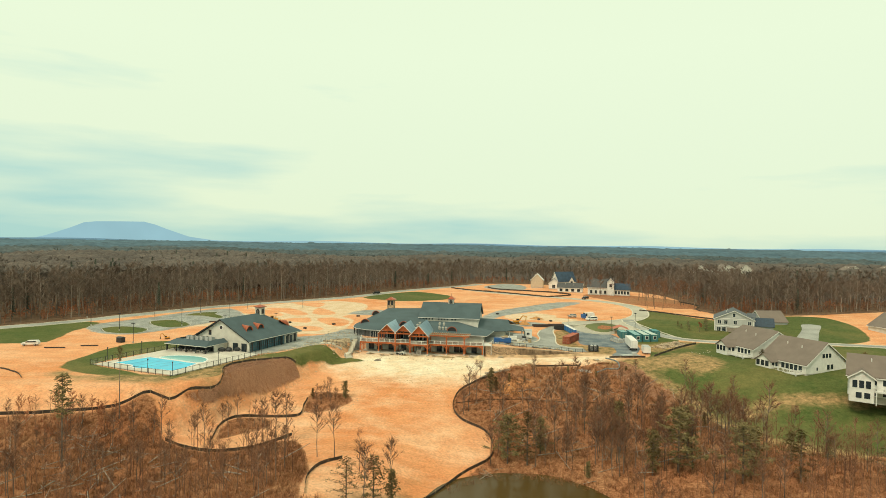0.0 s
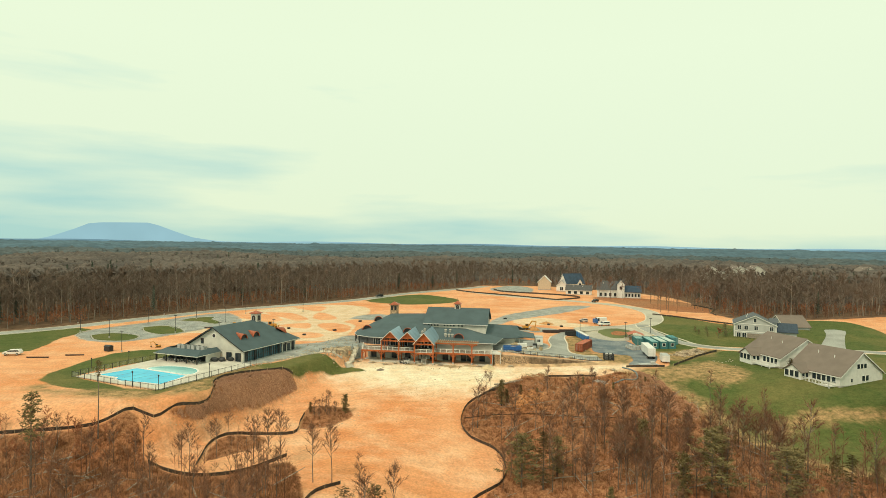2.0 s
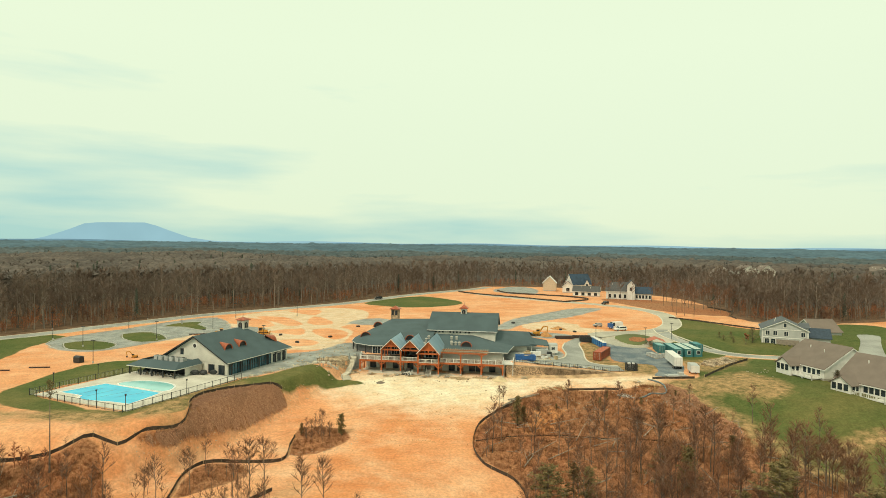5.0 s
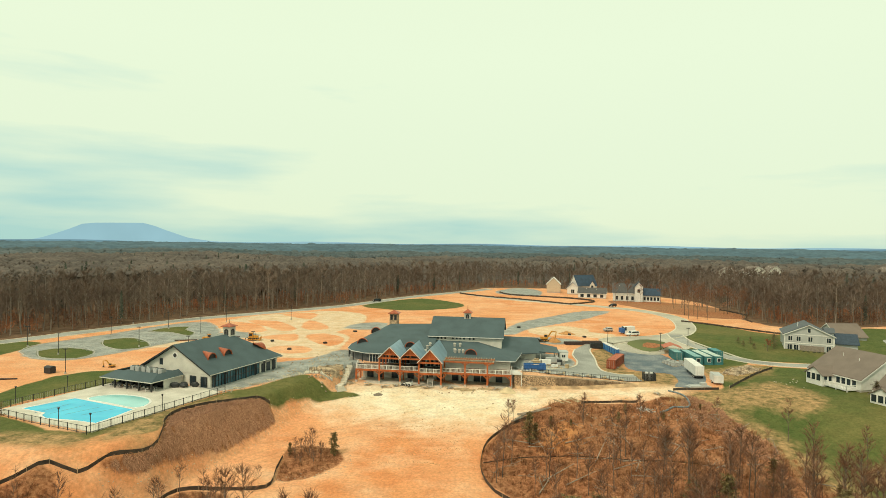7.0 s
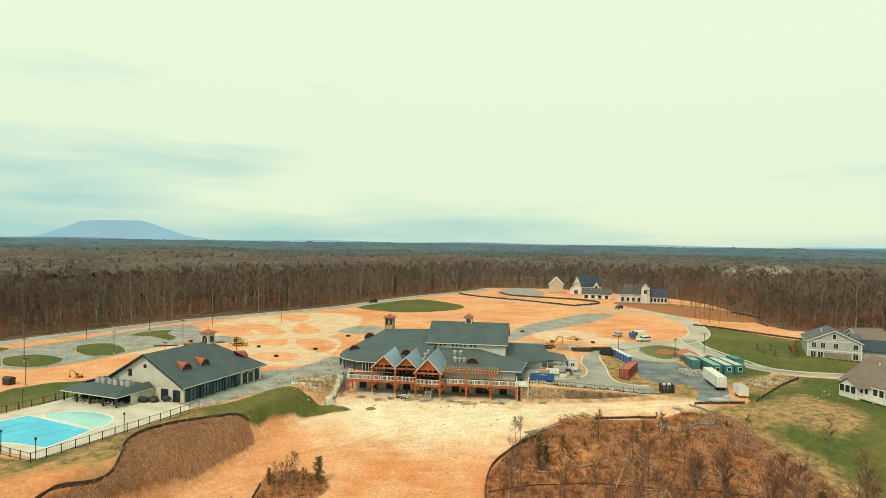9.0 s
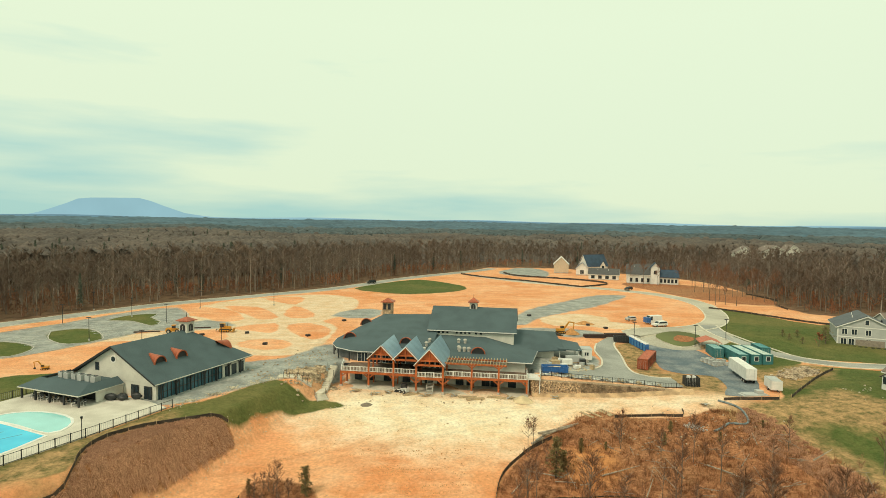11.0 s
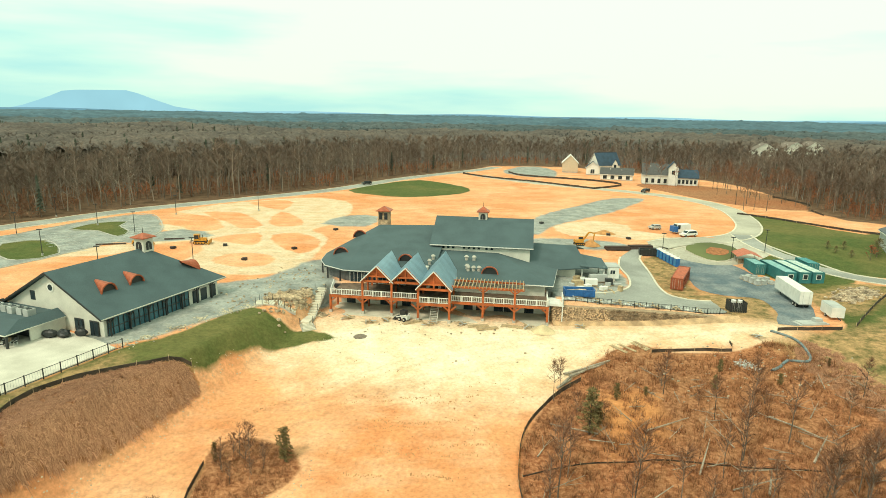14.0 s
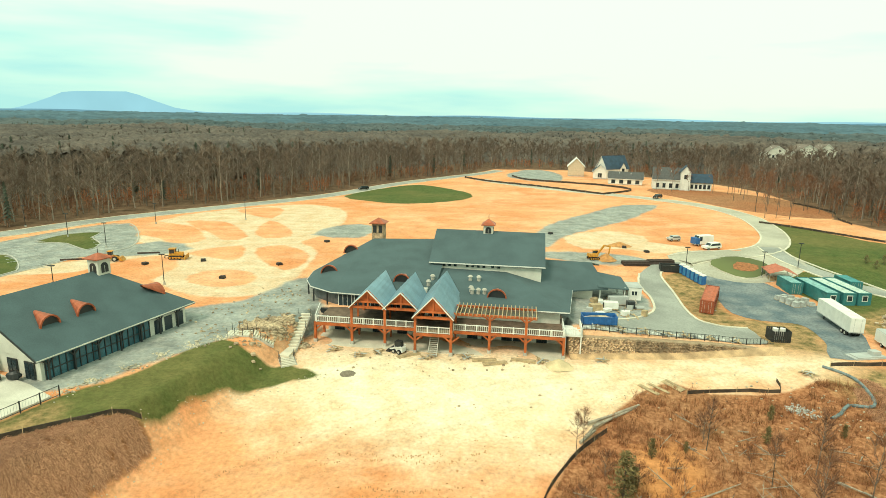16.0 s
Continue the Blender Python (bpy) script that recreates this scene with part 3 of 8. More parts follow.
def sheet(outline, lift, thick=0.3, step=2.5):
    """A paved area with a free outline that follows the ground."""
    q = curve(outline, True, 3.0)
    lo, hi = q.min(0), q.max(0)
    bm = bmesh.new()
    f = bm.faces.new([bm.verts.new((p[0], p[1], 0)) for p in q])
    bmesh.ops.triangulate(bm, faces=[f])
    for ax_, nrm in ((0, (1, 0, 0)), (1, (0, 1, 0))):
        for c in np.arange(lo[ax_] + step, hi[ax_], step):
            co = (c, 0, 0) if ax_ == 0 else (0, c, 0)
            bmesh.ops.bisect_plane(bm, geom=bm.verts[:] + bm.edges[:] + bm.faces[:], plane_co=co, plane_no=nrm)
    b = Build()
    bm.verts.index_update()
    b.v = [(v.co.x, v.co.y, hz(v.co.x, v.co.y) + lift) for v in bm.verts]
    b.f = [tuple(v.index for v in f.verts) for f in bm.faces]
    if sum((b.v[f[1]][0] - b.v[f[0]][0]) * (b.v[f[2]][1] - b.v[f[0]][1]) - (b.v[f[2]][0] - b.v[f[0]][0]) * (b.v[f[1]][1] - b.v[f[0]][1]) for f in b.f) < 0:
        b.f = [f[::-1] for f in b.f]
    bm.free()
    return b


def road(name, line, width, label, kerbs=True, surface=None):
    ob = solid(name, ribbon(line, width, 0.08), surface or ASPHALT, label, "road", kind="structure")
    if kerbs:
        for s in (-1, 1):
            part("kerb", ribbon(line, 0.5, 0.17, 0.4, s * (width / 2 + 0.25)), KERB, ob, "pale concrete kerb")
    return ob


road("road_perimeter", [(x + 3, y - 4) for x, y in RING], 7, "grey asphalt road round the edge of the woods")
LOOP = [(22, 226), (35, 208), (50, 191), (73, 173), (91, 158), (106, 138), (110, 113), (103, 84), (93, 65), (82, 55.5), (68, 51.5), (60, 47.5)]
road("road_loop", LOOP, 7, "dusty pale loop road with concrete kerbs", surface=DUSTY)
road("road_east", [(90, 62), (88, 52), (89.5, 44), (93, 35), (97, 24), (106, 17), (125, 14), (150, 12), (190, 2)], 5, "narrow asphalt road between lawns")
DRIVE = [(60, 46), (56, 43), (52, 38), (51.2, 28.2), (48.9, 16.1), (48.5, 9.5), (50.4, 7.4), (53.4, 6.3), (56.4, 6.1), (56.2, 1), (55.7, -1.5), (44.5, -1.6), (26, -2.0), (24.5, 2.8), (28.5, 3.8), (32.2, 4.5), (35.6, 6.3), (39.3, 9.4), (42, 13.7), (44.1, 22.5), (44.6, 31), (47, 38), (54, 46)]
solid("road_service", sheet(DRIVE, 0.09), ASPHALT, "grey asphalt service drive with concrete kerbs", "road", kind="structure")

# ---- the clubhouse ----
CLUB = pose(-0.18, -2.95, 0, 0, 0, -8.14)
POSTS = (-20.8, -14.4, -8.7, -3.2, 2.7, 8.8, 14.7, 20.8)


def window(parent, u0, u1, v, z0, z1, bars=1, frame_m=None, name="window"):
    """A window in a wall that faces -v: frame, pane and bars standing proud of the wall."""
    fm = frame_m or WHITE
    w = part(name, Build().box(u0 - 0.12, u1 + 0.12, v - 0.06, v + 0.02, z0 - 0.12, z1 + 0.12), fm, parent)
    part("pane", Build().box(u0, u1, v - 0.075, v - 0.055, z0, z1), GLASS, w, "dark reflecting glass")
    for k in range(bars):
        c = u0 + (u1 - u0) * (k + 1) / (bars + 1)
        part("glazing_bar", Build().box(c - 0.04, c + 0.04, v - 0.09, v - 0.05, z0, z1), fm, w)
    return w


def railing(name, a, b, z, parent, material=None, h=1.07, gap=0.32, label=""):
    """Top and bottom rail with balusters between two points."""
    mt = material or WHITE
    a, b = Vector((*a, 0)), Vector((*b, 0))
    L = (b - a).length
    d = (b - a) / L
    q = Build().beam(a + Vector((0, 0, z + h)), b + Vector((0, 0, z + h)), 0.14, 0.12)
    q.beam(a + Vector((0, 0, z + 0.12)), b + Vector((0, 0, z + 0.12)), 0.10, 0.10)
    r = part(name, q, mt, parent, label)
    n = max(2, int(L / gap))
    for k in range(1, n):
        p = a + d * (L * k / n)
        q2 = Build().beam(p + Vector((0, 0, z + 0.12)), p + Vector((0, 0, z + h)), 0.07)
        part("baluster", q2, mt, r)
    m = max(1, round(L / 2.0))
    for k in range(m + 1):
        p = a + d * (L * k / m)
        part("newel", Build().beam(p + Vector((0, 0, z)), p + Vector((0, 0, z + h + 0.12)), 0.16), mt, r)
    return r


def eyebrow(parent, u, v, z, w, h, depth, rise=0.15):
    """A half-round dormer: copper barrel roof over a dark louvred front."""
    n = 8
    arc = [(math.cos(math.pi * k / n), math.sin(math.pi * k / n)) for k in range(n + 1)]
    front = [(u + w / 2 * c, v, z + h * s) for c, s in arc]
    d = part("dormer", Build().poly(*[(x, y, q) for x, y, q in front]), DARK, parent, "half-round dormer with a dark louvre")
    band = Build()
    for c, q in arc:
        for dr, dv in ((-0.07, -0.3), (0.15, -0.3), (0.15, 0.0), (-0.07, 0.0)):
            band.v.append((u + (w / 2 + dr) * c, v + dv, z + (h + dr) * q))
    for k in range(n):
        for i in range(4):
            band.f.append((4 * k + i, 4 * k + (i + 1) % 4, 4 * k + 4 + (i + 1) % 4, 4 * k + 4 + i))
    part("arch_band", band, COPPER, d, "orange copper arch")
    b = Build()
    for c0, s0 in arc:
        b.v += [(u + (w / 2 + 0.15) * c0, v - 0.25, z + (h + 0.1) * s0), (u + w * 0.10 * c0, v + depth, z + rise * depth + 0.02 + 0.25 * s0)]
    for k in range(n):
        b.f.append((2 * k, 2 * k + 2, 2 * k + 3, 2 * k + 1))
    part("dormer_roof", b, COPPER, d, "curved orange copper roof")
    return d


def cupola(parent, u, v, z, w, h, rh, wallm):
    c = part("cupola", Build().box(u - w / 2, u + w / 2, v - w / 2, v + w / 2, z, z + h), wallm, parent)
    arc = [(-0.31 * w, 0.16 * h), (0.31 * w, 0.16 * h)] + [(0.31 * w * math.cos(math.pi * k / 8), h * 0.52 + 0.31 * w * math.sin(math.pi * k / 8)) for k in range(9)]
    for face in range(3):
        at = [(lambda p, d: (u + p, v - w / 2 - d, 0)), (lambda p, d: (u - w / 2 - d, v - p, 0)), (lambda p, d: (u + w / 2 + d, v + p, 0))][face]
        lo, hi = [Vector(at(p, -0.02)) + Vector((0, 0, z + q)) for p, q in arc], [Vector(at(p, 0.05)) + Vector((0, 0, z + q)) for p, q in arc]
        # no hole is cut: the shade inside is a near-black slab
        o = part("arched_opening", Build().hull(lo, hi), DARK, c, "arched opening, its inner shade a near-black panel")
        for p in (-0.31 * w, 0.0):
            a_, b_ = Vector(at(p, 0.06)), Vector(at(p, 0.06))
            part("mullion", Build().beam(a_ + Vector((0, 0, z + 0.16 * h)), b_ + Vector((0, 0, z + 0.6 * h)), 0.06), wallm, o)
    e = w / 2 + 0.45
    b = Build().box(u - e, u + e, v - e, v + e, z + h, z + h + 0.14)
    for i, (x0, y0, x1, y1) in enumerate(((-e, -e, e, -e), (e, -e, e, e), (e, e, -e, e), (-e, e, -e, -e))):
        b.poly((u + x0, v + y0, z + h + 0.14), (u + x1, v + y1, z + h + 0.14), (u, v, z + h + rh))
    part("cupola_roof", b, COPPER, c, "flared red metal roof")
    part("finial", Build().tube((u, v, z + h + rh - 0.2), (u, v, z + h + rh + 1.0), 0.07, 0.03, 6), DARK, c)
    return c


def clubhouse():
    club = thing("clubhouse", "grey-roofed clubhouse under construction with orange timber deck", "building", CLUB)
    ring = [(-3, 8.8), (-13, 8.8), (-20.3, 9.3), (-25, 12.4), (-27, 16), (-28, 22), (-27, 30), (-23, 37.5), (-15, 41.5), (-3, 42)]
    low = [(-20.6, 6.2), (20.6, 6.2), (20.6, 24), (-20.6, 24)]
    part("lower_wall", Build().hull([(u, v, -0.5) for u, v in low], [(u, v, 3.4) for u, v in low]), CREAM, club, "pale lower-storey wall under the deck")
    # the dark colour stands for glazing and for the porch's shade
    part("wall", Build().hull([(u, v, 3.3) for u, v in ring], [(u, v, 6.5) for u, v in ring]), mat("shaded_glazed_wall", (0.12, 0.13, 0.135), 0.5, var=0.15), club, "dark glazed wall of the rounded end with porch shade in its colour")
    for (a, b0), (c, d0) in zip(ring[1:7], ring[2:8]):
        for k in range(3):
            f0, f1 = (k + 0.08) / 3, (k + 0.92) / 3
            p0, p1 = Vector((a + (c - a) * f0, b0 + (d0 - b0) * f0)), Vector((a + (c - a) * f1, b0 + (d0 - b0) * f1))
            nv = Vector((-(p1 - p0).y, (p1 - p0).x)).normalized() * -0.06
            part("bay_window", Build().beam((p0.x + nv.x, p0.y + nv.y, 4.9), (p1.x + nv.x, p1.y + nv.y, 4.9), 0.06, 2.3), GLASS, club, "dark bay window of the rounded end")
    for u, v in ((-24.4, 10.6), (-26.8, 14.4), (-27.9, 19), (-28, 24), (-21.2, 8.9)):
        part("column", Build().tube((u - 0.4, v - 0.2, 3.3), (u - 0.4, v - 0.2, 6.2), 0.16, 0.16, 8), DARK, club, "dark porch column")
    part("porch_slab", Build().hull([(-20, 6.4, 2.6), (-26.4, 9.4, 2.6), (-29.4, 15, 2.6), (-30.4, 22, 2.6), (-24, 24, 2.6), (-18, 12, 2.6)], [(-20, 6.4, 3.5), (-26.4, 9.4, 3.5), (-29.4, 15, 3.5), (-30.4, 22, 3.5), (-24, 24, 3.5), (-18, 12, 3.5)]), mat("black_membrane", (0.035, 0.04, 0.045), 0.6, var=0.2, scale=0.5), club, "dark paved porch round the curved end")
    part("wall", Build().box(-3, 20.4, 6.4, 22, 3.3, 5.9), CREAM, club, "cream front wall behind the pergola")
    part("wall", Build().box(20.2, 27.5, 22.6, 40, 2.6, 5.5), CREAM, club)
    part("patio", Build().box(-21, 21, -1.2, 6.3, -0.25, 0.06), KERB, club, "pale concrete patio slab under the deck")
    # roofs
    e = [(-2, 7.9, 6.35), (-13.2, 7.9, 6.35), (-20.8, 8.4, 6.35), (-25.8, 11.6, 6.3), (-28, 15.6, 6.3), (-29, 22, 6.3), (-28, 30.5, 6.3), (-23.6, 38.5, 6.3), (-15, 42.6, 6.3), (-2, 43, 6.3)]
    r0, r1 = (-19, 33.0, 11.4), (-2, 33.5, 11.9)
    b = Build()
    b.poly(e[0], r1, r0, e[2], e[1])
    for k in range(2, 8):
        b.poly(e[k], r0, e[k + 1])
    b.poly(e[8], r0, r1, e[9])
    b.f = [f[::-1] for f in b.f]
    for k in range(9):
        a, c = e[k], e[k + 1]
        b.poly((a[0], a[1], a[2] - 0.3), a, c, (c[0], c[1], c[2] - 0.3))
    part("roof", b, ROOF, club, "dark grey shingle roof with a rounded end")
    part("fascia", _fascia(e[:9], 0.18), WHITE, club)
    A, B_, C, D = (-3.2, 5.2, 6.2), (21.9, 5.2, 6.15), (10.2, 22, 8.4), (-4.2, 22, 8.6)
    E_, F_ = (23.4, 20, 5.75), (17.2, 22, 6.6)
    for q in ([A, B_, C, D], [B_, E_, F_, C], [(-4.2, 22, 8.6), (-5.4, 33, 10.6), (-9.5, 20, 8.8), (-4.2, 8, 6.6)]):
        part("roof", Build().slab(q, 0.25), ROOF, club, "low-sloped dark grey shingle roof")
    part("fascia", _fascia([A, B_, E_], 0.2), WHITE, club)
    # raised hall roof with a row of small windows
    part("hall_wall", Build().box(-4.0, 17.4, 21.6, 42, 6.2, 9.9), CREAM, club, "white clerestory wall")
    for k, u in enumerate((-3.1, -2.0, -0.9, 0.2, 2.6, 3.7, 4.8, 5.9, 7.6, 8.8)):
        part("clerestory_window", Build().box(u, u + 0.55, 21.52, 21.65, 8.95, 9.45), GLASS, club)
    for v0, z0, v1, z1 in ((20.9, 9.8, 31.0, 14.6), (41.5, 9.6, 31.0, 14.6)):
        part("hall_roof", Build().slab([(-4.7, v0, z0), (18.1, v0, z0), (18.1, v1, z1), (-4.7, v1, z1)][:: 1 if v0 < v1 else -1], 0.28), ROOF, club, "steep dark grey shingle roof of the hall")
    part("gable_wall", Build().hull([(17.2, 21.7, 9.5), (17.2, 41, 9.5), (17.2, 31, 14.2)], [(17.4, 21.7, 9.5), (17.4, 41, 9.5), (17.4, 31, 14.2)]), CREAM, club)
    part("fascia", _fascia([(-4.7, 20.88, 9.8), (18.12, 20.88, 9.8)], 0.2), WHITE, club)
    for q in ([(17.3, 21.8, 6.5), (23.4, 20, 5.75), (30.5, 23, 5.7), (28, 32, 8.6), (17.5, 32, 8.8)], [(17.5, 32, 8.8), (28, 32, 8.6), (31, 42, 5.8), (17.5, 42, 5.8)]):
        part("roof", Build().slab(q, 0.25), ROOF, club, "low grey wing roof")
    part("roof", Build().slab([(28.5, 22.5, 6.1), (34.5, 23.2, 5.7), (34, 31, 6.1), (28.5, 31, 7.0)], 0.22), ROOF, club, "grey porch roof")
    for u, v in ((29, 23.2), (33.8, 23.8), (33.4, 30.2)):
        part("porch_post", Build().beam((u, v, 2.4), (u, v, 5.8), 0.25), WHITE, club)
    cupola(club, 6.3, 31, 13.9, 2.0, 2.0, 1.3, CREAM)
    t = part("tower", Build().box(-19.6, -17.0, 33.6, 36.2, 3.5, 14.6), STONE, club, "tan stone tower with openings")
    # dark slabs on the tower face stand for shade within its openings
    for dx in (-0.65, 0.65):
        part("tower_opening", Build().box(-18.3 + dx - 0.4, -18.3 + dx + 0.4, 33.5, 33.62, 12.6, 14.2), DARK, t)
    q = Build().box(-20.1, -16.5, 33.1, 36.7, 14.6, 14.75)
    for x0, y0, x1, y1 in ((-1.8, -1.8, 1.8, -1.8), (1.8, -1.8, 1.8, 1.8), (1.8, 1.8, -1.8, 1.8), (-1.8, 1.8, -1.8, -1.8)):
        q.poly((-18.3 + x0, 34.9 + y0, 14.75), (-18.3 + x1, 34.9 + y1, 14.75), (-18.3, 34.9, 15.8))
    part("tower_roof", q, COPPER, t, "low red pyramid roof")
    eyebrow(club, 9.4, 9.5, 6.75, 3.2, 1.5, 3.2)
    eyebrow(club, -8.6, 13.5, 7.5, 3.0, 1.5, 3.2)
    eyebrow(club, -24.0, 17.6, 7.0, 3.4, 1.9, 3.4)
    eyebrow(club, -22.6, 28.0, 9.0, 3.2, 1.8, 3.0)
    for u, v, z in ((-3.0, 15.0, 8.0), (-3.4, 12.6, 7.6), (4.0, 16.5, 7.85), (5.6, 16.5, 7.85), (4.6, 11.6, 7.2), (4.9, 10.6, 7.1), (6.0, 10.7, 7.1), (7.1, 10.8, 7.1)):
        f = part("roof_fan", Build().tube((u, v, z - 0.5), (u, v, z + 0.55), 0.36, 0.32, 10), CONC, club, "pale mushroom roof fan")
        part("hood", Build().tube((u, v, z + 0.55), (u, v, z + 0.85), 0.52, 0.28, 10), CONC, f)
    part("roof_hatch", Build().box(-4.6, -3.2, 9.6, 10.8, 6.4, 7.5), CREAM, club)
    # deck
    dk = part("deck", Build().box(-20.9, 20.9, 0, 9.3, 3.42, 3.62), mat("dark_deck_boards", (0.20, 0.135, 0.095), 0.85, var=0.2, scale=0.8, fine=12), club, "dark timber deck floor")
    part("rim_beam", Build().box(-21, 21, -0.12, 0.1, 3.1, 3.62), TIMBER, dk, "orange timber rim beam")
    part("deck_bay", Build().box(-3.4, 2.9, -2.0, 0, 3.42, 3.62), LUMBER, club)
    part("rim_beam", Build().box(-3.5, 3.0, -2.12, -1.95, 3.1, 3.62), TIMBER, dk)
    for i, u in enumerate(POSTS):
        v = -1.95 if i in (3, 4) else 0.05
        top = {0: 3.6, 1: 6.9, 2: 6.9, 3: 6.6, 4: 6.6, 5: 6.6, 6: 6.6, 7: 3.6}[i]
        p = part("post", Build().beam((u, v, 0.55), (u, v, top), 0.40), TIMBER, club, "orange timber post")
        part("pier", Build().box(u - 0.3, u + 0.3, v - 0.3, v + 0.3, -0.1, 0.6), CONC, p, "pale stone pier")
        for s in (-1, 1):
            if -21 < u + s < 21:
                part("brace", Build().beam((u, v, 2.2), (u + s * 1.3, v, 3.3), 0.2, 0.24), TIMBER, p)
        part("inner_post", Build().beam((u, 4.5, 0), (u, 4.5, 3.4), 0.3), TIMBER, club)
    for i in range(7):
        if i == 3:
            continue
        railing("deck_railing", (POSTS[i] + 0.2, 0.05), (POSTS[i + 1] - 0.2, 0.05), 3.62, club, label="white painted balustrade")
    railing("deck_railing", (POSTS[3] + 0.2, -1.95), (POSTS[4] - 0.2, -1.95), 3.62, club, label="white painted balustrade")
    railing("deck_railing", (-20.8, 0.2), (-22.2, 6.5), 3.62, club)
    railing("deck_railing", (20.8, 0.2), (20.8, 6), 3.62, club)
    part("landing", Build().box(20.9, 23.8, 1.2, 6.0, 3.42, 3.62), WHITE, club, "white painted landing at the deck's end")
    railing("landing_railing", (23.7, 1.3), (23.7, 6.0), 3.62, club, label="white painted balustrade")
    railing("landing_railing", (20.9, 1.3), (23.7, 1.3), 3.62, club, label="white painted balustrade")
    for u in (21.1, 23.6):
        part("landing_post", Build().beam((u, 1.4, 0.2), (u, 1.4, 3.5), 0.2), WHITE, club)
    # three steep gables
    for (u0, u1, vf, ze, za) in ((-14.4, -8.7, -0.2, 6.7, 9.7), (-8.7, -3.2, -0.2, 6.7, 9.6), (-3.3, 2.8, -2.3, 6.3, 9.8)):
        um, o = (u0 + u1) / 2, 0.35
        back = 13.0 if vf > -1 else 14.5
        g = part("gable", Build().beam((u0, vf + 0.25, ze), (u1, vf + 0.25, ze), 0.36, 0.4), TIMBER, club, "orange timber-framed gable")
        part("truss_board", Build().hull([(u0 + 0.9, vf + 0.35, ze + 1.0), (u1 - 0.9, vf + 0.35, ze + 1.0), (um, vf + 0.35, za - 0.3)], [(u0 + 0.9, vf + 0.5, ze + 1.0), (u1 - 0.9, vf + 0.5, ze + 1.0), (um, vf + 0.5, za - 0.3)]), TIMBER, g)
        part("collar_tie", Build().beam((u0 + 1.0, vf + 0.2, ze + 1.0), (u1 - 1.0, vf + 0.2, ze + 1.0), 0.3, 0.32), TIMBER, g)
        part("king_post", Build().beam((um, vf + 0.2, ze), (um, vf + 0.2, za - 0.4), 0.26), TIMBER, g)
        for s, ue in ((-1, u0 - o), (1, u1 + o)):
            part("rafter", Build().beam((ue, vf + 0.1, ze - 0.25), (um, vf + 0.1, za - 0.1), 0.3, 0.35), TIMBER, g)
            q = [(ue, vf - 0.3, ze - 0.15), (um, vf - 0.3, za), (um, back, za), (ue, back - 4.5, ze - 0.15)]
            part("rake_edge", Build().beam((ue, vf - 0.33, ze - 0.06), (um, vf - 0.33, za + 0.09), 0.07, 0.16), WHITE, g, "white rake edge")
            for f_ in (0.16, 0.32, 0.48, 0.64, 0.80):
                uu, zz_ = ue + (um - ue) * f_, ze - 0.15 + (za - ze + 0.15) * f_ + 0.16
                part("seam", Build().beam((uu, vf - 0.3, zz_), (uu, back - 4.5 + 4.5 * f_, zz_), 0.05, 0.07), METAL_BLUE, g)
            part("gable_roof", Build().slab(q if s > 0 else q[::-1], -0.14), METAL_BLUE, g, "blue-grey standing seam metal roof")
        for v in (4.0, 7.5):
            for ue in (u0, u1):
                part("inner_post", Build().beam((ue, v, 3.6), (ue, v, ze), 0.3), TIMBER, g)
    # pergola
    pg = part("pergola", Build().beam((2.8, 0.1, 6.45), (16.4, 0.1, 6.45), 0.3, 0.4), TIMBER, club, "orange timber pergola over the deck")
    part("pergola_beam", Build().beam((2.8, 4.4, 6.5), (16.4, 4.4, 6.5), 0.3, 0.35), TIMBER, pg)
    for k in range(20):
        u = 3.3 + k * 0.68
        part("pergola_rafter", Build().beam((u, -0.7, 6.75), (u, 4.9, 6.85), 0.12, 0.26), LUMBER, pg)
    for u in (8.8, 14.7):
        for s in (-1, 1):
            part("brace", Build().beam((u, 0.05, 5.6), (u + s * 1.0, 0.05, 6.35), 0.18), TIMBER, pg)
    # openings of both storeys
    for u in (-18.5, -15.5, -11.5, -7, -1.6, 1.2, 5.5, 8, 11.5, 13.5, 17.5):
        window(club, u - 0.8, u + 0.8, 6.2, 0.15, 2.4, 1, DARK)
    for u in (-18.2, -15.2, -12.2, -9.0):
        window(club, u - 1.2, u + 1.2, 8.75, 3.75, 5.9, 2, WHITE)
    for u in (-1.5, 0.8):
        window(club, u - 0.9, u + 0.9, 6.4, 3.7, 5.9, 1, WHITE)
    part("stair", _steps(-0.9, 0.5, 0.4, -2.8, 3.55, 0.05, 14), CONC, club, "timber stair from the deck to the patio")
    return club


def _fascia(pts, h):
    """A board that follows a line of points, one strip with mitred corners."""
    b = Build()
    p = [Vector(q) for q in pts]
    for k, c in enumerate(p):
        d = (p[min(k + 1, len(p) - 1)] - p[max(k - 1, 0)])
        s = Vector((d.y, -d.x, 0))
        s = s.normalized() * 0.05 if s.length > 1e-6 else Vector((0.05, 0, 0))
        b.v += [tuple(c - s + Vector((0, 0, -h))), tuple(c + s + Vector((0, 0, -h))), tuple(c + s), tuple(c - s)]
    for k in range(len(p) - 1):
        for i in range(4):
            b.f.append((4 * k + i, 4 * k + (i + 1) % 4, 4 * k + 4 + (i + 1) % 4, 4 * k + 4 + i))
    e = 4 * (len(p) - 1)
    b.f += [(3, 2, 1, 0), (e, e + 1, e + 2, e + 3)]
    return b


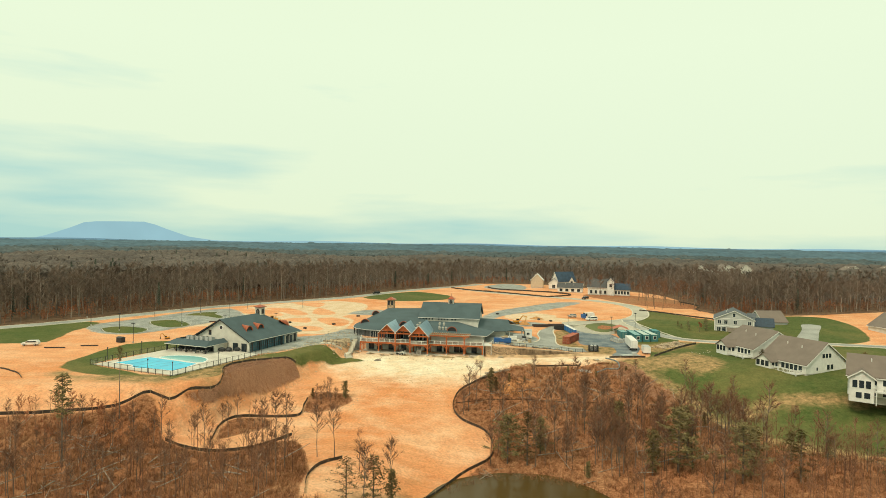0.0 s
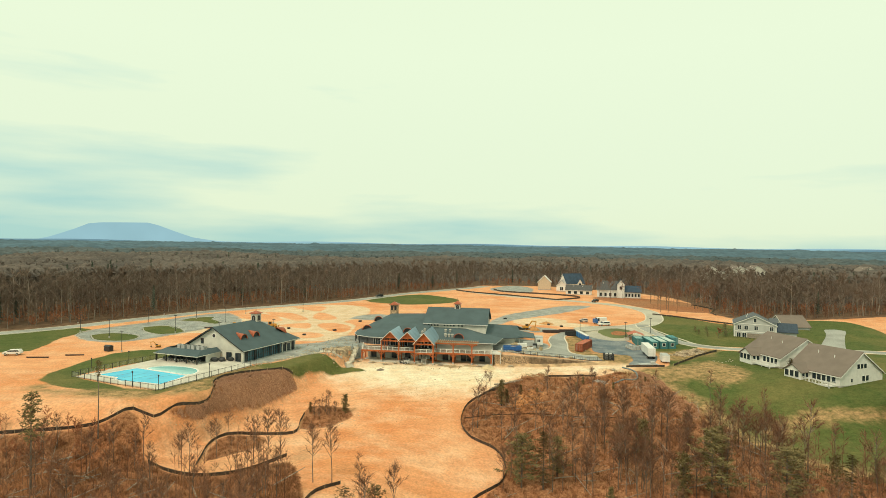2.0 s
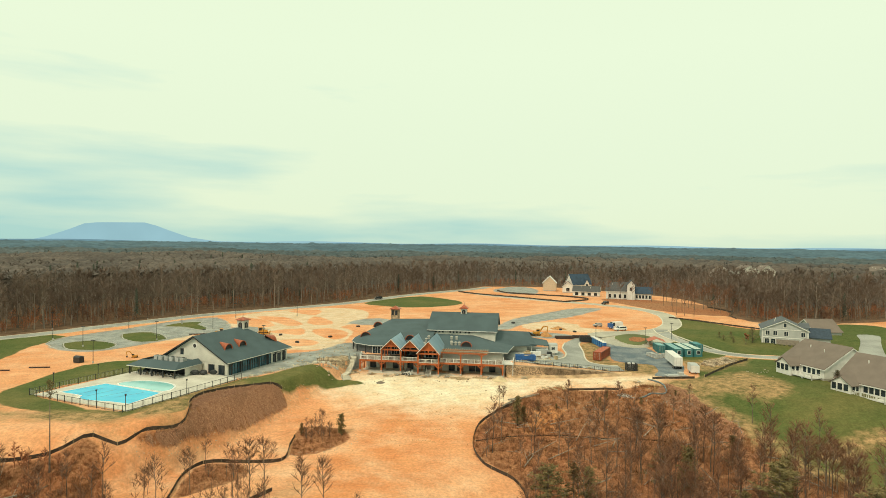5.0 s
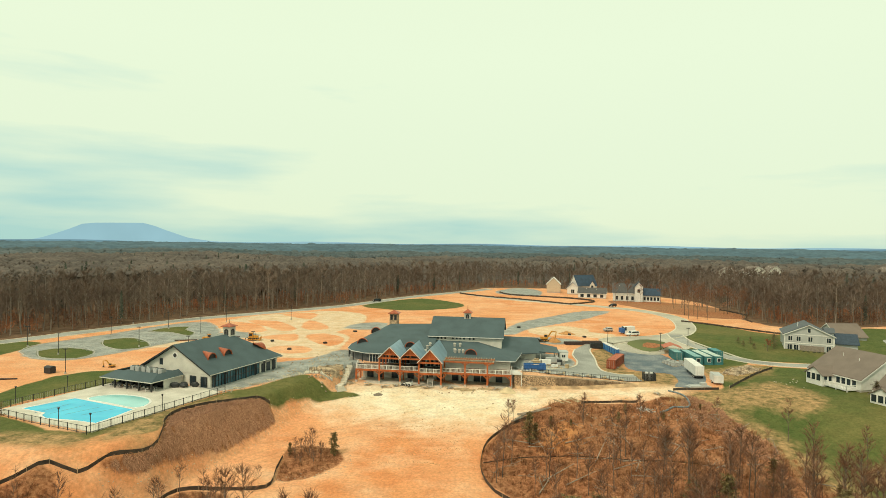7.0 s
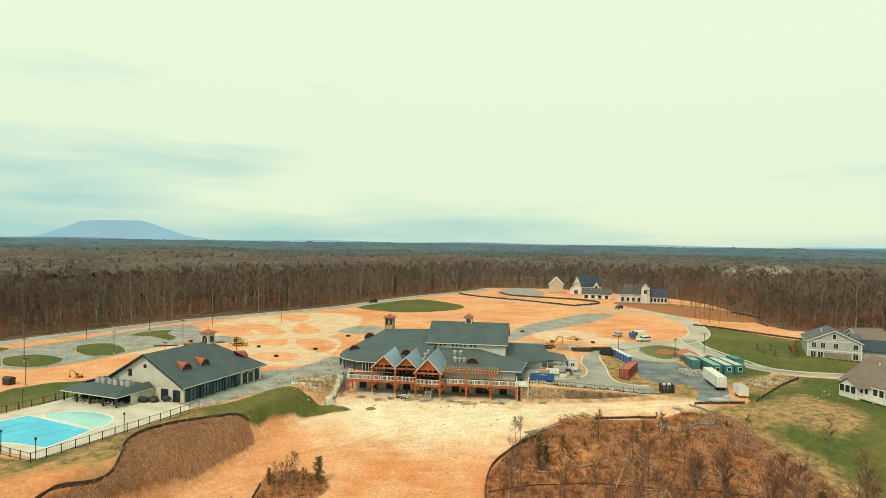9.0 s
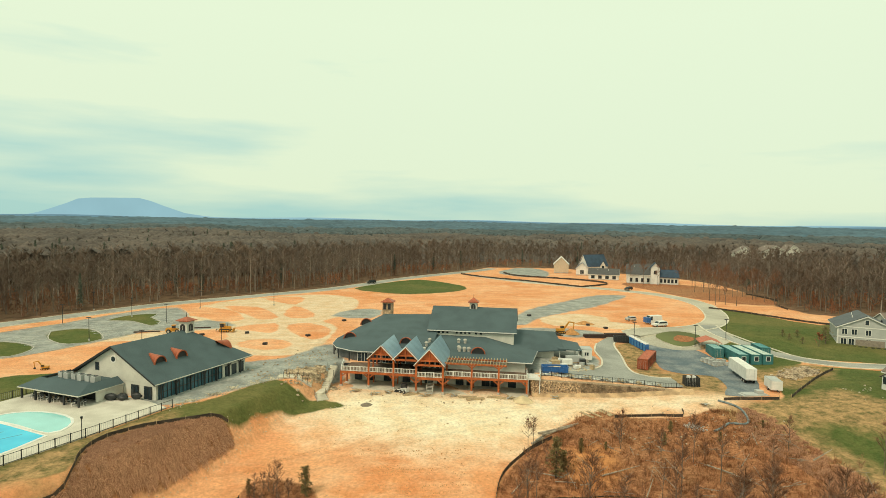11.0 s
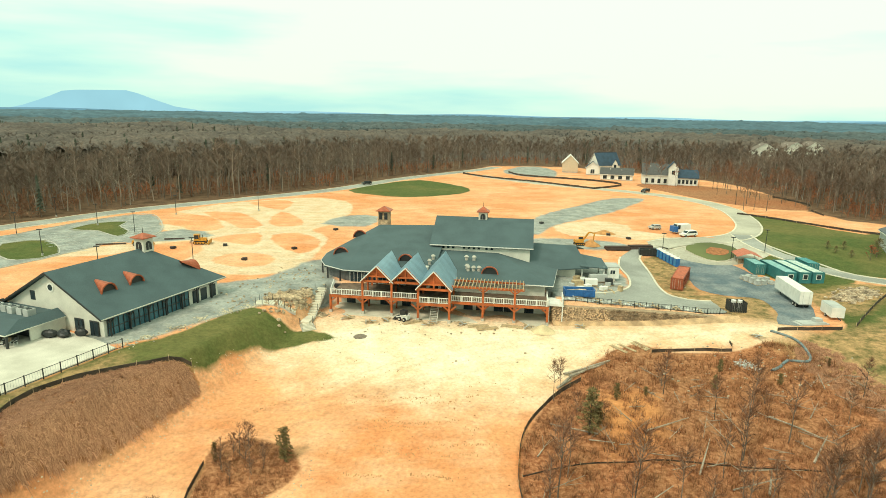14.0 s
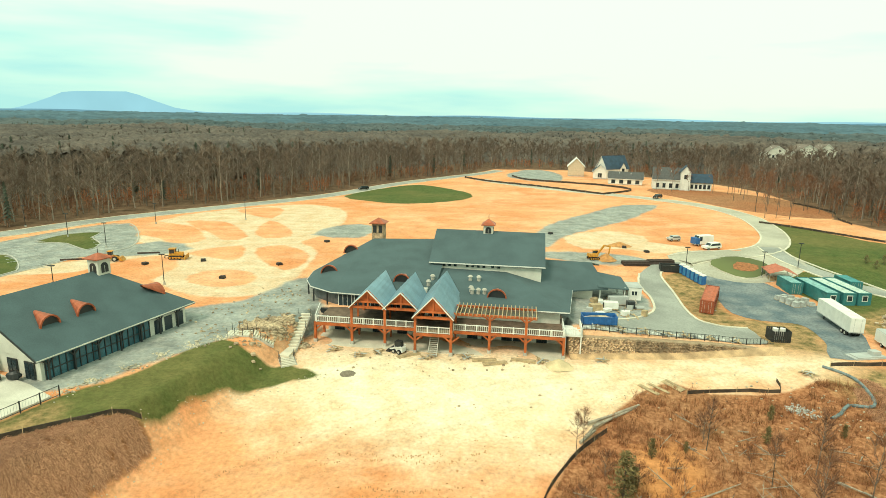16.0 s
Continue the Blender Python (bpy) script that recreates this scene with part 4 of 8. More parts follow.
def _steps(u0, u1, v0, v1, z0, z1, n):
    b = Build()
    for k in range(n):
        v, z = v0 + (v1 - v0) * k / n, z0 + (z1 - z0) * (k + 1) / n
        w = abs(v1 - v0) / n
        b.box(u0, u1, v - w, v, z - 0.06, z)
    for u in (u0, u1):
        b.beam((u, v0, z0 - 0.1), (u, v1, z1), 0.1, 0.28)
    return b


clubhouse()


# ---- the pool house ----
POOLHOUSE = pose(-50.3, -25.6, 3.75, 0, 0, 69.1 - 90)


def pool_house():
    """Local x runs across the gable to the right, y to the back."""
    h = thing("pool_house", "cream pool house with a grey roof and copper dormers", "building", POOLHOUSE)
    W, L, ze, za = 21.5, 26.0, 3.45, 9.6
    part("wall", Build().hull([(-W + 0.4, 0.5, -0.3), (-0.4, 0.5, -0.3), (-0.4, L - 1, -0.3), (-W + 0.4, L - 1, -0.3)], [(-W + 0.4, 0.5, ze), (-0.4, 0.5, ze), (-0.4, L - 1, ze), (-W + 0.4, L - 1, ze)]), CREAM, h)
    part("gable_wall", Build().hull([(-W + 0.4, 0.4, ze - 0.2), (-0.4, 0.4, ze - 0.2), (-W / 2, 0.4, za - 0.3)], [(-W + 0.4, 0.7, ze - 0.2), (-0.4, 0.7, ze - 0.2), (-W / 2, 0.7, za - 0.3)]), CREAM, h, "cream board gable wall")
    m, hip = -W / 2, 18.5
    part("roof", Build().slab([(0.3, -0.4, ze), (0.3, L + 0.6, ze - 0.1), (m, hip, za), (m, -0.4, za)], 0.28), ROOF, h, "dark grey shingle roof slope")
    part("roof", Build().slab([(-W - 0.3, L + 0.6, ze), (-W - 0.3, -0.4, ze), (m, -0.4, za), (m, hip, za)], 0.28), ROOF, h)
    part("roof", Build().slab([(0.3, L + 0.6, ze - 0.1), (-W - 0.3, L + 0.6, ze), (m, hip, za)], 0.28), ROOF, h, "hipped roof end")
    part("rake_board", _fascia([(-W - 0.3, -0.42, ze), (m, -0.42, za), (0.3, -0.42, ze)], 0.3), DARK, h, "dark rake board")
    part("gutter", _fascia([(0.34, -0.42, ze), (0.34, L + 0.6, ze - 0.1)], 0.16), CREAM, h)
    cupola(h, m, 18.6, za - 0.7, 2.2, 2.6, 0.9, CREAM)
    for y in (5.0, 10.4):
        d = eyebrow(h, 0, 0, 0, 2.7, 1.4, 2.5, 0.62)
        d.matrix_local = pose(-4.2, y, ze + 2.35, 0, 0, 90)
    for x in (-4.5, -12.5):
        d = eyebrow(h, 0, 0, 0, 3.0, 1.8, 2.8, 0.7)
        d.matrix_local = pose(x, L - 2.6, ze + 1.6, 0, 0, 180)
    # dark glazed side with bracketed posts
    part("glazed_wall", Build().box(-0.42, -0.25, 1.0, 17.5, 0.1, ze - 0.2), mat("blue_green_glass", (0.06, 0.15, 0.19), 0.12, var=0.2, scale=0.5), h, "long blue-green glazed side wall")
    for k in range(18):
        y = 1.0 + k * 0.97
        part("mullion", Build().box(-0.24, -0.14, y - 0.06, y + 0.06, 0, ze - 0.2), DARK, h)
    part("transom", Build().box(-0.24, -0.16, 1, 17.5, 1.5, 1.62), DARK, h)
    part("sill", Build().box(-0.4, 0.1, 0.6, L - 1, -0.3, 0.22), CONC, h)
    for k in range(7):
        y = 1.2 + k * 3.6
        p = part("post", Build().beam((0.15, y, 0), (0.15, y, ze - 0.1), 0.2), DARK, h, "dark timber post with braces")
        for s in (-1, 1):
            part("brace", Build().beam((0.15, y, ze - 1.1), (0.15, y + s * 0.8, ze - 0.25), 0.14), DARK, p)
    for y in (18.6, 20.6, 22.9):
        part("door", Build().box(-0.38, -0.3, y, y + 1.5, 0, 2.5), GLASS, h)
    # gable end: round window, doors
    n = 18
    cir = [(math.cos(2 * math.pi * k / n), math.sin(2 * math.pi * k / n)) for k in range(n)]
    rw = part("round_window", Build().hull([(m + 0.75 * c, 0.38, 7.0 + 0.75 * s) for c, s in cir], [(m + 0.75 * c, 0.30, 7.0 + 0.75 * s) for c, s in cir]), WHITE, h, "round window in a white frame")
    part("pane", Build().hull([(m + 0.5 * c, 0.30, 7.0 + 0.5 * s) for c, s in cir], [(m + 0.5 * c, 0.27, 7.0 + 0.5 * s) for c, s in cir]), GLASS, rw)
    window(h, -15.4, -14.6, 0.4, 4.6, 5.9, 0, DARK)
    for x in (-2.2, -5.4):
        d = part("door", Build().box(x - 0.9, x + 0.9, 0.3, 0.42, 0, 2.7), DARK, h, "dark glazed double door")
        for s in (-1, 1):
            part("pane", Build().box(x + s * 0.43 - 0.34, x + s * 0.43 + 0.34, 0.26, 0.31, 0.2, 2.5), GLASS, d)
    # lean-to bar porch with flat plant roof
    x0, x1, y0 = -23.5, -8.0, -9.0
    zt, zb = 3.9, 2.75
    for q in ([(x0, y0, zb), (x1, y0, zb), (x1 - 1.6, y0 + 3.2, zt), (x0 + 1.6, y0 + 3.2, zt)], [(x1, y0, zb), (x1, 0.3, zb), (x1 - 1.6, 0.3, zt), (x1 - 1.6, y0 + 3.2, zt)], [(x0, 0.3, zb), (x0, y0, zb), (x0 + 1.6, y0 + 3.2, zt), (x0 + 1.6, 0.3, zt)]):
        part("porch_roof", Build().slab(q, 0.2), ROOF, h, "grey hipped porch roof")
    part("roof_well", Build().box(x0 + 1.6, x1 - 1.6, y0 + 3.2, 0.3, zt - 0.9, zt - 0.5), ROOF, h)
    part("fascia", _fascia([(x0, 0.3, zb), (x0, y0, zb), (x1, y0, zb), (x1, 0.3, zb)], 0.18), CREAM, h)
    part("wall", Build().box(x1 - 0.6, x1 - 0.4, -5.2, 0.4, 0, 2.6), CREAM, h)
    # near-black material puts the shade under the porch into the bar wall
    part("wall", Build().box(x0 + 1, x1 - 0.6, -4.2, -4.0, 0, 2.6), DARK, h, "bar wall coloured near black for the porch shade")
    part("bar_counter", Build().box(x0 + 2, x1 - 3, -7.0, -6.3, 0, 1.1), STONE, h, "stone-faced bar counter")
    for k in range(5):
        x = x0 + 0.5 + k * (x1 - x0 - 1) / 4
        part("post", Build().beam((x, y0 + 0.5, 0), (x, y0 + 0.5, zb - 0.1), 0.28), DARK, h)
    for k in range(6):
        x = -20.6 + k * 1.75
        a = part("air_unit", Build().box(x, x + 1.1, -3.4 - 0.2 * (k % 2), -2.3, zt - 0.5, zt + 0.55), GREYSIDE, h, "grey air-conditioning unit")
        part("fan_grille", Build().tube((x + 0.55, -2.9, zt + 0.55), (x + 0.55, -2.9, zt + 0.62), 0.4, 0.4, 10), DARK, a)
    return h


pool_house()

# ---- pavements ----
solid("pavement_blacktop", sheet([(63, 41), (69.7, 38.5), (75, 34), (76.5, 24), (77.5, 15), (76.5, 6), (73, -2), (69, -7.5), (63, -7), (66, -1.5), (67, 2), (67.7, 6.8), (66.3, 9.2), (61, 10.2), (57.6, 14.4), (58.6, 22), (61, 34)], 0.05), BLACKTOP, "dark gravelly blacktop yard", "pavement", kind="structure")
solid("pavement_turnaround", sheet([(58, 50), (66, 56), (80, 57), (90, 52), (90, 44), (80, 36), (68, 35), (60, 42)], 0.06), DUSTY, "dusty asphalt turnaround", "pavement", kind="structure")
solid("pavement_driveway", sheet([(138, 14), (142, 24), (156, 43), (164, 56), (170, 53), (160, 38), (147, 18), (144, 12)], 0.07), ASPHALT, "grey asphalt driveway between lawns", "pavement", kind="structure")
OVAL = [(66.5, 44.5), (70, 49), (76, 50.5), (80.5, 47), (79.5, 41.5), (74, 37.2), (69.5, 38)]
island = solid("traffic_island", sheet(OVAL, 0.30), MATS["lawn_blades"], "grassed oval traffic island inside a kerb", "island", kind="structure")
part("kerb", ribbon(OVAL + OVAL[:1], 0.5, 0.22, 0.4), KERB, island)
part("soil_strip", sheet([(71, 42), (74, 46.5), (78, 44), (75, 40.5)], 0.34), mat("bare_red_soil", (0.42, 0.16, 0.06), 0.95, var=0.2), island, "strip of bare red soil")
part("service_kerb", ribbon([(53.5, 40.5), (52, 38), (51.2, 28.2), (48.9, 16.1), (48.5, 9.5), (50.4, 7.4), (53.4, 6.3), (56.4, 6.1)], 0.45, 0.2, 0.4), KERB, bpy.data.objects["road_service"])
part("service_kerb", ribbon([(47, 38), (44.6, 31), (44.1, 22.5), (42, 13.7), (39.3, 9.4), (35.6, 6.3), (32.2, 4.5), (27, 3.4)], 0.45, 0.2, 0.4), KERB, bpy.data.objects["road_service"])


lots = thing("kerb_car_park", "pale concrete kerbs round the car park islands", "kerb", kind="structure")
for q in (GRAVEL[4], GRASS[5], GRASS[6], GRASS[7]):
    part("kerb", ribbon(list(q) + [q[0]], 0.26, 0.12, 0.4), CONC, lots)
STRIPE = mat("worn_white_stripe", (0.66, 0.66, 0.62), 0.8)
for x0, y0, dx, dy, n in ((-113.5, 27, 2.1, -1.6, 6), (-100, 45, 2.2, -2.6, 7), (-92, 62, 2.0, -2.8, 6), (-106, 48, 2.2, -2.6, 6)):
    for k in range(n):
        x, y = x0 + dx * k, y0 + dy * k
        part("bay_stripe", Build().beam((x - 1.6, y - 1.4, hz(x - 1.6, y - 1.4) + 0.05), (x + 1.6, y + 1.4, hz(x + 1.6, y + 1.4) + 0.05), 0.2, 0.03), STRIPE, lots)


# ---- pool ----
def pool():
    deck = [(-46.5, -29.5), (-52, -43), (-58.3, -57.5), (-72, -52), (-84.2, -46.2), (-79, -33), (-74.3, -21.5), (-60, -22), (-51, -26.5)]
    zt = 4.32
    d = Build()
    ring = deck
    d.hull([(x, y, 3.2) for x, y in ring], [(x, y, zt) for x, y in ring])
    solid("pool_deck", d, mat("pale_pool_concrete", (0.63, 0.585, 0.50), 0.85, var=0.10, scale=0.3, fine=6, color2=(0.50, 0.46, 0.385)), "pale concrete deck round the swimming pool", "pavement", kind="structure")
    water = bpy.data.materials.new("pool_water")
    water.use_nodes = True
    n, l = water.node_tree.nodes, water.node_tree.links
    bs = n["Principled BSDF"]
    bs.inputs["Roughness"].default_value = 0.25
    bs.inputs["Specular IOR Level"].default_value = 0.12
    no, rp, tc = n.new("ShaderNodeTexNoise"), n.new("ShaderNodeValToRGB"), n.new("ShaderNodeTexCoord")
    no.inputs["Scale"].default_value = 0.25
    l.new(tc.outputs["Object"], no.inputs["Vector"])
    rp.color_ramp.elements[0].position, rp.color_ramp.elements[0].color = 0.3, (0.03, 0.44, 0.70, 1)
    rp.color_ramp.elements[1].position, rp.color_ramp.elements[1].color = 0.7, (0.06, 0.58, 0.82, 1)
    l.new(no.outputs["Fac"], rp.inputs["Fac"])
    l.new(rp.outputs["Color"], bs.inputs["Base Color"])
    shallow = mat("shallow_pool_floor", (0.30, 0.66, 0.66), 0.1, var=0.06, scale=0.2)
    lane = mat("lane_tile", (0.05, 0.30, 0.45), 0.2, var=0.05)
    main = [(-79.8, -44.2), (-77, -39.8), (-74.5, -36.2), (-71.5, -37.6), (-66, -40.2), (-58.3, -43.9), (-59.2, -48.6), (-60.4, -52.8), (-65.4, -51.2), (-69.0, -50.6), (-71.4, -50.0), (-73.2, -48.4), (-73.6, -46.8)]
    p = thing("swimming_pool", "turquoise lap pool with a shallow rounded play pool", "pool")

    def basin(outline, m, name, lab):
        b = Build()
        b.poly(*[(x, y, zt + 0.016) for x, y in outline])
        a = sum(outline[i][0] * outline[(i + 1) % len(outline)][1] - outline[(i + 1) % len(outline)][0] * outline[i][1] for i in range(len(outline)))
        if a < 0:
            b.f = [f[::-1] for f in b.f]
        w = part(name, b, m, p, lab)
        c = Build()
        cx, cy = sum(q[0] for q in outline) / len(outline), sum(q[1] for q in outline) / len(outline)
        for q in outline:
            d = Vector((q[0] - cx, q[1] - cy)).normalized() * 0.5
            c.v += [(q[0], q[1], zt), (q[0], q[1], zt + 0.07), (q[0] + d.x, q[1] + d.y, zt + 0.07), (q[0] + d.x, q[1] + d.y, zt)]
        m4 = 4 * len(outline)
        for k in range(len(outline)):
            for i in range(4):
                c.f.append(((4 * k + i) % m4, (4 * k + 4 + i) % m4, (4 * k + 4 + (i + 1) % 4) % m4, (4 * k + (i + 1) % 4) % m4))
        part("coping", c, WHITE, w, "white coping stones")
        return w

    w = basin(main, water, "water", "clear turquoise water")
    play = [(x, y) for x, y in curve([(-71.2, -36.9), (-65.5, -39.4), (-58.6, -42.6), (-57.4, -39.8), (-59.2, -36.2), (-63.4, -33.8), (-68, -33.2), (-71.2, -34.6)], True, 2.0)]
    basin(play, shallow, "shallow_water", "pale shallow water")
    for k in range(4):
        part("lane_line", Build().beam((-75.6 + k * 3.2, -46.8 + k * -0.6 + k * 0.2, zt + 0.022), (-72.8 + k * 3.6, -40.4 - k * 1.0, zt + 0.022), 0.22, 0.012), lane, w)
    return p


pool()


def picket_fence(name, pts, label, h=1.25, gap=0.45, material=None, step_post=2.4, group=""):
    """A metal fence: posts, two rails and pickets, one panel after another."""
    f = thing(name, label, "fence", group=group)
    mt = material or DARK
    picket = Build().beam((0, 0, 0.1), (0, 0, h), 0.04 if gap > 0.4 else 0.022).mesh("picket", mt if gap > 0.4 else GREYSIDE)
    for a, c in zip(pts, pts[1:]):
        a, c = Vector(a), Vector(c)
        n = max(1, round((c - a).length / step_post))
        for k in range(n):
            p, q = a + (c - a) * k / n, a + (c - a) * (k + 1) / n
            zp, zq = max(hz(*p), 4.25 if name == "pool_fence" else -99), max(hz(*q), 4.25 if name == "pool_fence" else -99)
            for up in (h, 0.15):
                part("rail", Build().beam((p.x, p.y, zp + up), (q.x, q.y, zq + up), 0.06), mt, f)
            m = int((q - p).length / gap)
            for i in range(1, m):
                s = p + (q - p) * i / m
                o = new("picket", picket)
                o.parent = f
                o.matrix_local = Matrix.Translation((s.x, s.y, zp + (zq - zp) * i / m))
            part("post", Build().beam((p.x, p.y, zp - 0.1), (p.x, p.y, zp + h + 0.12), 0.11), mt, f)
    return f


picket_fence("pool_fence", [(-45.6, -29.2), (-52, -44), (-58.6, -58.6), (-72, -52.8), (-85, -46.6), (-79.4, -32), (-74.6, -21)], "dark metal fence with thin pickets round the pool deck", gap=0.32, h=1.3)
for x, y in ((-84.2, -40), (-80, -30), (-58.4, -57.8), (-66, -54.6), (-52.2, -44.6)):
    b = thing("pool_lamp", "short black pool-side lamp post", "lamp", pose(x, y, 4.3), "pool lamps")
    part("pole", Build().tube((0, 0, 0), (0, 0, 3.0), 0.07, 0.06, 6), DARK, b)
    part("head", Build().tube((0, 0, 3.0), (0, 0, 3.35), 0.14, 0.2, 8), DARK, b)


# ---- silt fences ----
def silt_fence(pts, h=0.72, seed=0):
    g = random.Random(seed)
    q = curve(pts, step=1.6)
    f = thing("silt_fence", "sagging black silt fence on wooden stakes", "fence", group="silt fences")
    b = Build()
    for a in q:
        z, t = hz(*a), h * g.uniform(0.82, 1.0)
        b.v += [(a[0], a[1] - 0.03, z - 0.15), (a[0], a[1] - 0.03, z + t), (a[0], a[1] + 0.03, z + t), (a[0], a[1] + 0.03, z - 0.15)]
    for k in range(len(q) - 1):
        for i in range(4):
            j = (i + 1) % 4
            b.f.append((4 * k + i, 4 * k + 4 + i, 4 * k + 4 + j, 4 * k + j))
    part("fabric", b, SILT, f)
    for p in q[::2]:
        z = hz(*p)
        part("stake", Build().beam((p[0], p[1], z - 0.2), (p[0] + g.uniform(-0.08, 0.08), p[1], z + h + 0.2), 0.07), LUMBER, f)


silt_fence([(-35.2, -30.6), (-38.8, -33.8), (-42.8, -36.3), (-47.4, -40.4), (-49.5, -45), (-49.2, -50), (-47, -57), (-51.6, -63.6), (-54.7, -67.4), (-58.7, -68), (-61, -69.8), (-64, -72.1), (-70.6, -74.1), (-78, -75.3), (-90, -75.8), (-110, -76.5)], seed=1)
silt_fence([(-52, -75), (-46, -79.2), (-40.5, -81), (-35, -79.6), (-30.5, -76.2), (-26.2, -69.9)], seed=2)
silt_fence([(-42.2, -76), (-43.4, -70), (-44.3, -65), (-43.8, -60), (-41.2, -57.9), (-35.4, -57.8), (-28.2, -56.8), (-28.3, -50), (-28.4, -45)], seed=3)
silt_fence([(-16.7, -99), (-17.8, -92), (-16.6, -86), (-13, -82.2)], seed=4)
silt_fence([(22.4, -25.2), (17.6, -29.6), (12.6, -36.6), (10.6, -43), (10, -50), (12, -57), (17, -61.4), (18.7, -66), (17.8, -71.6), (11.5, -78), (4, -90), (-3, -97)], seed=5)
silt_fence([(36.5, -16.2), (40, -15.6), (46, -15.5), (50.2, -16), (51.2, -13)], h=0.6, seed=6)
silt_fence([(61.4, -9.6), (67, -9.9), (73.1, -9.7)], h=0.7, seed=7)
silt_fence([(10.6, -46.6), (18, -44.4), (24.2, -44), (29.6, -43.5), (41, -44.7), (48, -45.4), (57, -48)], h=0.22, seed=12)
silt_fence([(74, 169.5), (92, 187), (84, 204), (70, 214), (56, 222), (46, 232), (42, 250)], h=1.0, seed=13)
silt_fence([(76.3, -8.6), (83, -2), (91.3, 5.8), (99, 12.4)], h=0.7, seed=14)
silt_fence([(108, 101), (113, 96), (122, 82), (130, 70), (140, 62)], seed=8)
silt_fence([(148, 150), (150, 128), (142, 112), (139, 100)], seed=9)
silt_fence([(14, 236), (25.6, 216.5), (49, 196), (62, 182), (74, 169.5)], h=1.0, seed=10)
silt_fence([(-122, -60), (-108, -52), (-98, -56), (-92, -62)], h=0.4, seed=11)


# ---- stone retaining wall and stairs ----
def stone_wall():
    rng = random.Random(5)
    a, c = Vector((21.6, -4.4)), Vector((57.6, -3.0))
    w = thing("retaining_wall", "dry-laid tan stone retaining wall below the drive", "wall", kind="structure")
    protos = [Build().blob((0, 0, 0), (0.27, 0.24, 0.16), rng, 6, 4, 0.28).mesh("stone", STONE) for k in range(10)]
    top_at = lambda u: float(np.interp(u, [0, 0.25, 0.7, 1], [3.3, 2.8, 1.7, 0.7]))
    core = Build()
    n = 18
    for k in range(n):
        p, q = a + (c - a) * k / n, a + (c - a) * (k + 1) / n
        core.hull([(p.x, p.y, -1), (q.x, q.y, -1), (q.x, q.y + 1.4, -1), (p.x, p.y + 1.4, -1)], [(p.x, p.y, top_at(k / n)), (q.x, q.y, top_at((k + 1) / n)), (q.x, q.y + 1.4, top_at((k + 1) / n)), (p.x, p.y + 1.4, top_at(k / n))])
    part("wall_core", core, mat("tan_rubble_fill", (0.42, 0.30, 0.19), 0.95), w)["kind"] = "stuff"
    part("wall_cap", ribbon([(21.6, -4.2), (40, -3.4), (57.6, -2.8)], 0.6, 0.08, 0.3), KERB, w, "pale concrete cap")
    foot = Build()
    for k in range(n):
        p, q = a + (c - a) * k / n, a + (c - a) * (k + 1) / n
        hp, hq = hz(p.x, p.y - 1.9), hz(q.x, q.y - 1.9)
        foot.hull([(p.x, p.y - 1.9, hp - 0.2), (q.x, q.y - 1.9, hq - 0.2), (q.x, q.y, hq - 0.2), (p.x, p.y, hp - 0.2)], [(p.x, p.y - 1.8, hp + 0.02), (q.x, q.y - 1.8, hq + 0.02), (q.x, q.y, hq + 0.75), (p.x, p.y, hp + 0.75)], caps=True)
    part("foot_soil", foot, mat("loose_tan_soil", (0.66, 0.43, 0.24), 0.95, var=0.2, scale=0.5), w, "loose tan soil banked at the foot")["kind"] = "stuff"
    count, rest = 0, Build()
    for k in range(92):
        u = (k + 0.5) / 92
        p = a + (c - a) * u
        top, z = top_at(u), hz((a + (c - a) * u).x, p.y - 1.2) + 0.45
        while z < top - 0.05:
            x, y = p.x + rng.uniform(-0.22, 0.22), p.y - 0.02 - (top - z) * 0.14
            if count < 290:
                o = new("stone", protos[rng.randrange(10)])
                o.parent = w
                o.matrix_local = pose(x, y, z, rng.uniform(-15, 15), rng.uniform(-15, 15), rng.uniform(-30, 30)) @ Matrix.Diagonal((rng.uniform(0.75, 1.3), 1, rng.uniform(0.75, 1.25), 1))
            else:
                s = rng.uniform(0.8, 1.25)
                rest.blob((x, y, z), (0.29 * s, 0.26, 0.16 * s), rng, 6, 4, 0.28)
            z += 0.25
            count += 1
    part("stone", rest, STONE, w)["kind"] = "stuff"


stone_wall()
sheet_b, sheet_g = Build(), random.Random(51)
for k in range(58):
    for j in range(4):
        x = 24.2 + 0.46 * k
        y = -2.4 + 0.02 * k + 0.42 * j + sheet_g.uniform(-0.16, 0.16)
        sheet_b.v.append((x, y, hz(x, y) + 0.12 + sheet_g.uniform(0.0, 0.38) * (j in (1, 2))))
for k in range(57):
    for j in range(3):
        sheet_b.f.append((4 * k + j, 4 * k + 4 + j, 4 * k + 5 + j, 4 * k + 1 + j))
solid("plastic_sheeting", sheet_b, mat("dirty_pale_plastic", (0.66, 0.64, 0.58), 0.5, var=0.4, scale=0.5, fine=2.5, color2=(0.05, 0.05, 0.045)), "crumpled pale and black plastic sheeting along the drive fence", "plastic sheet")
picket_fence("drive_fence", [(24, -2.8), (40, -2.2), (57, -1.6)], "black metal fence along the drive", h=1.05, gap=0.6)


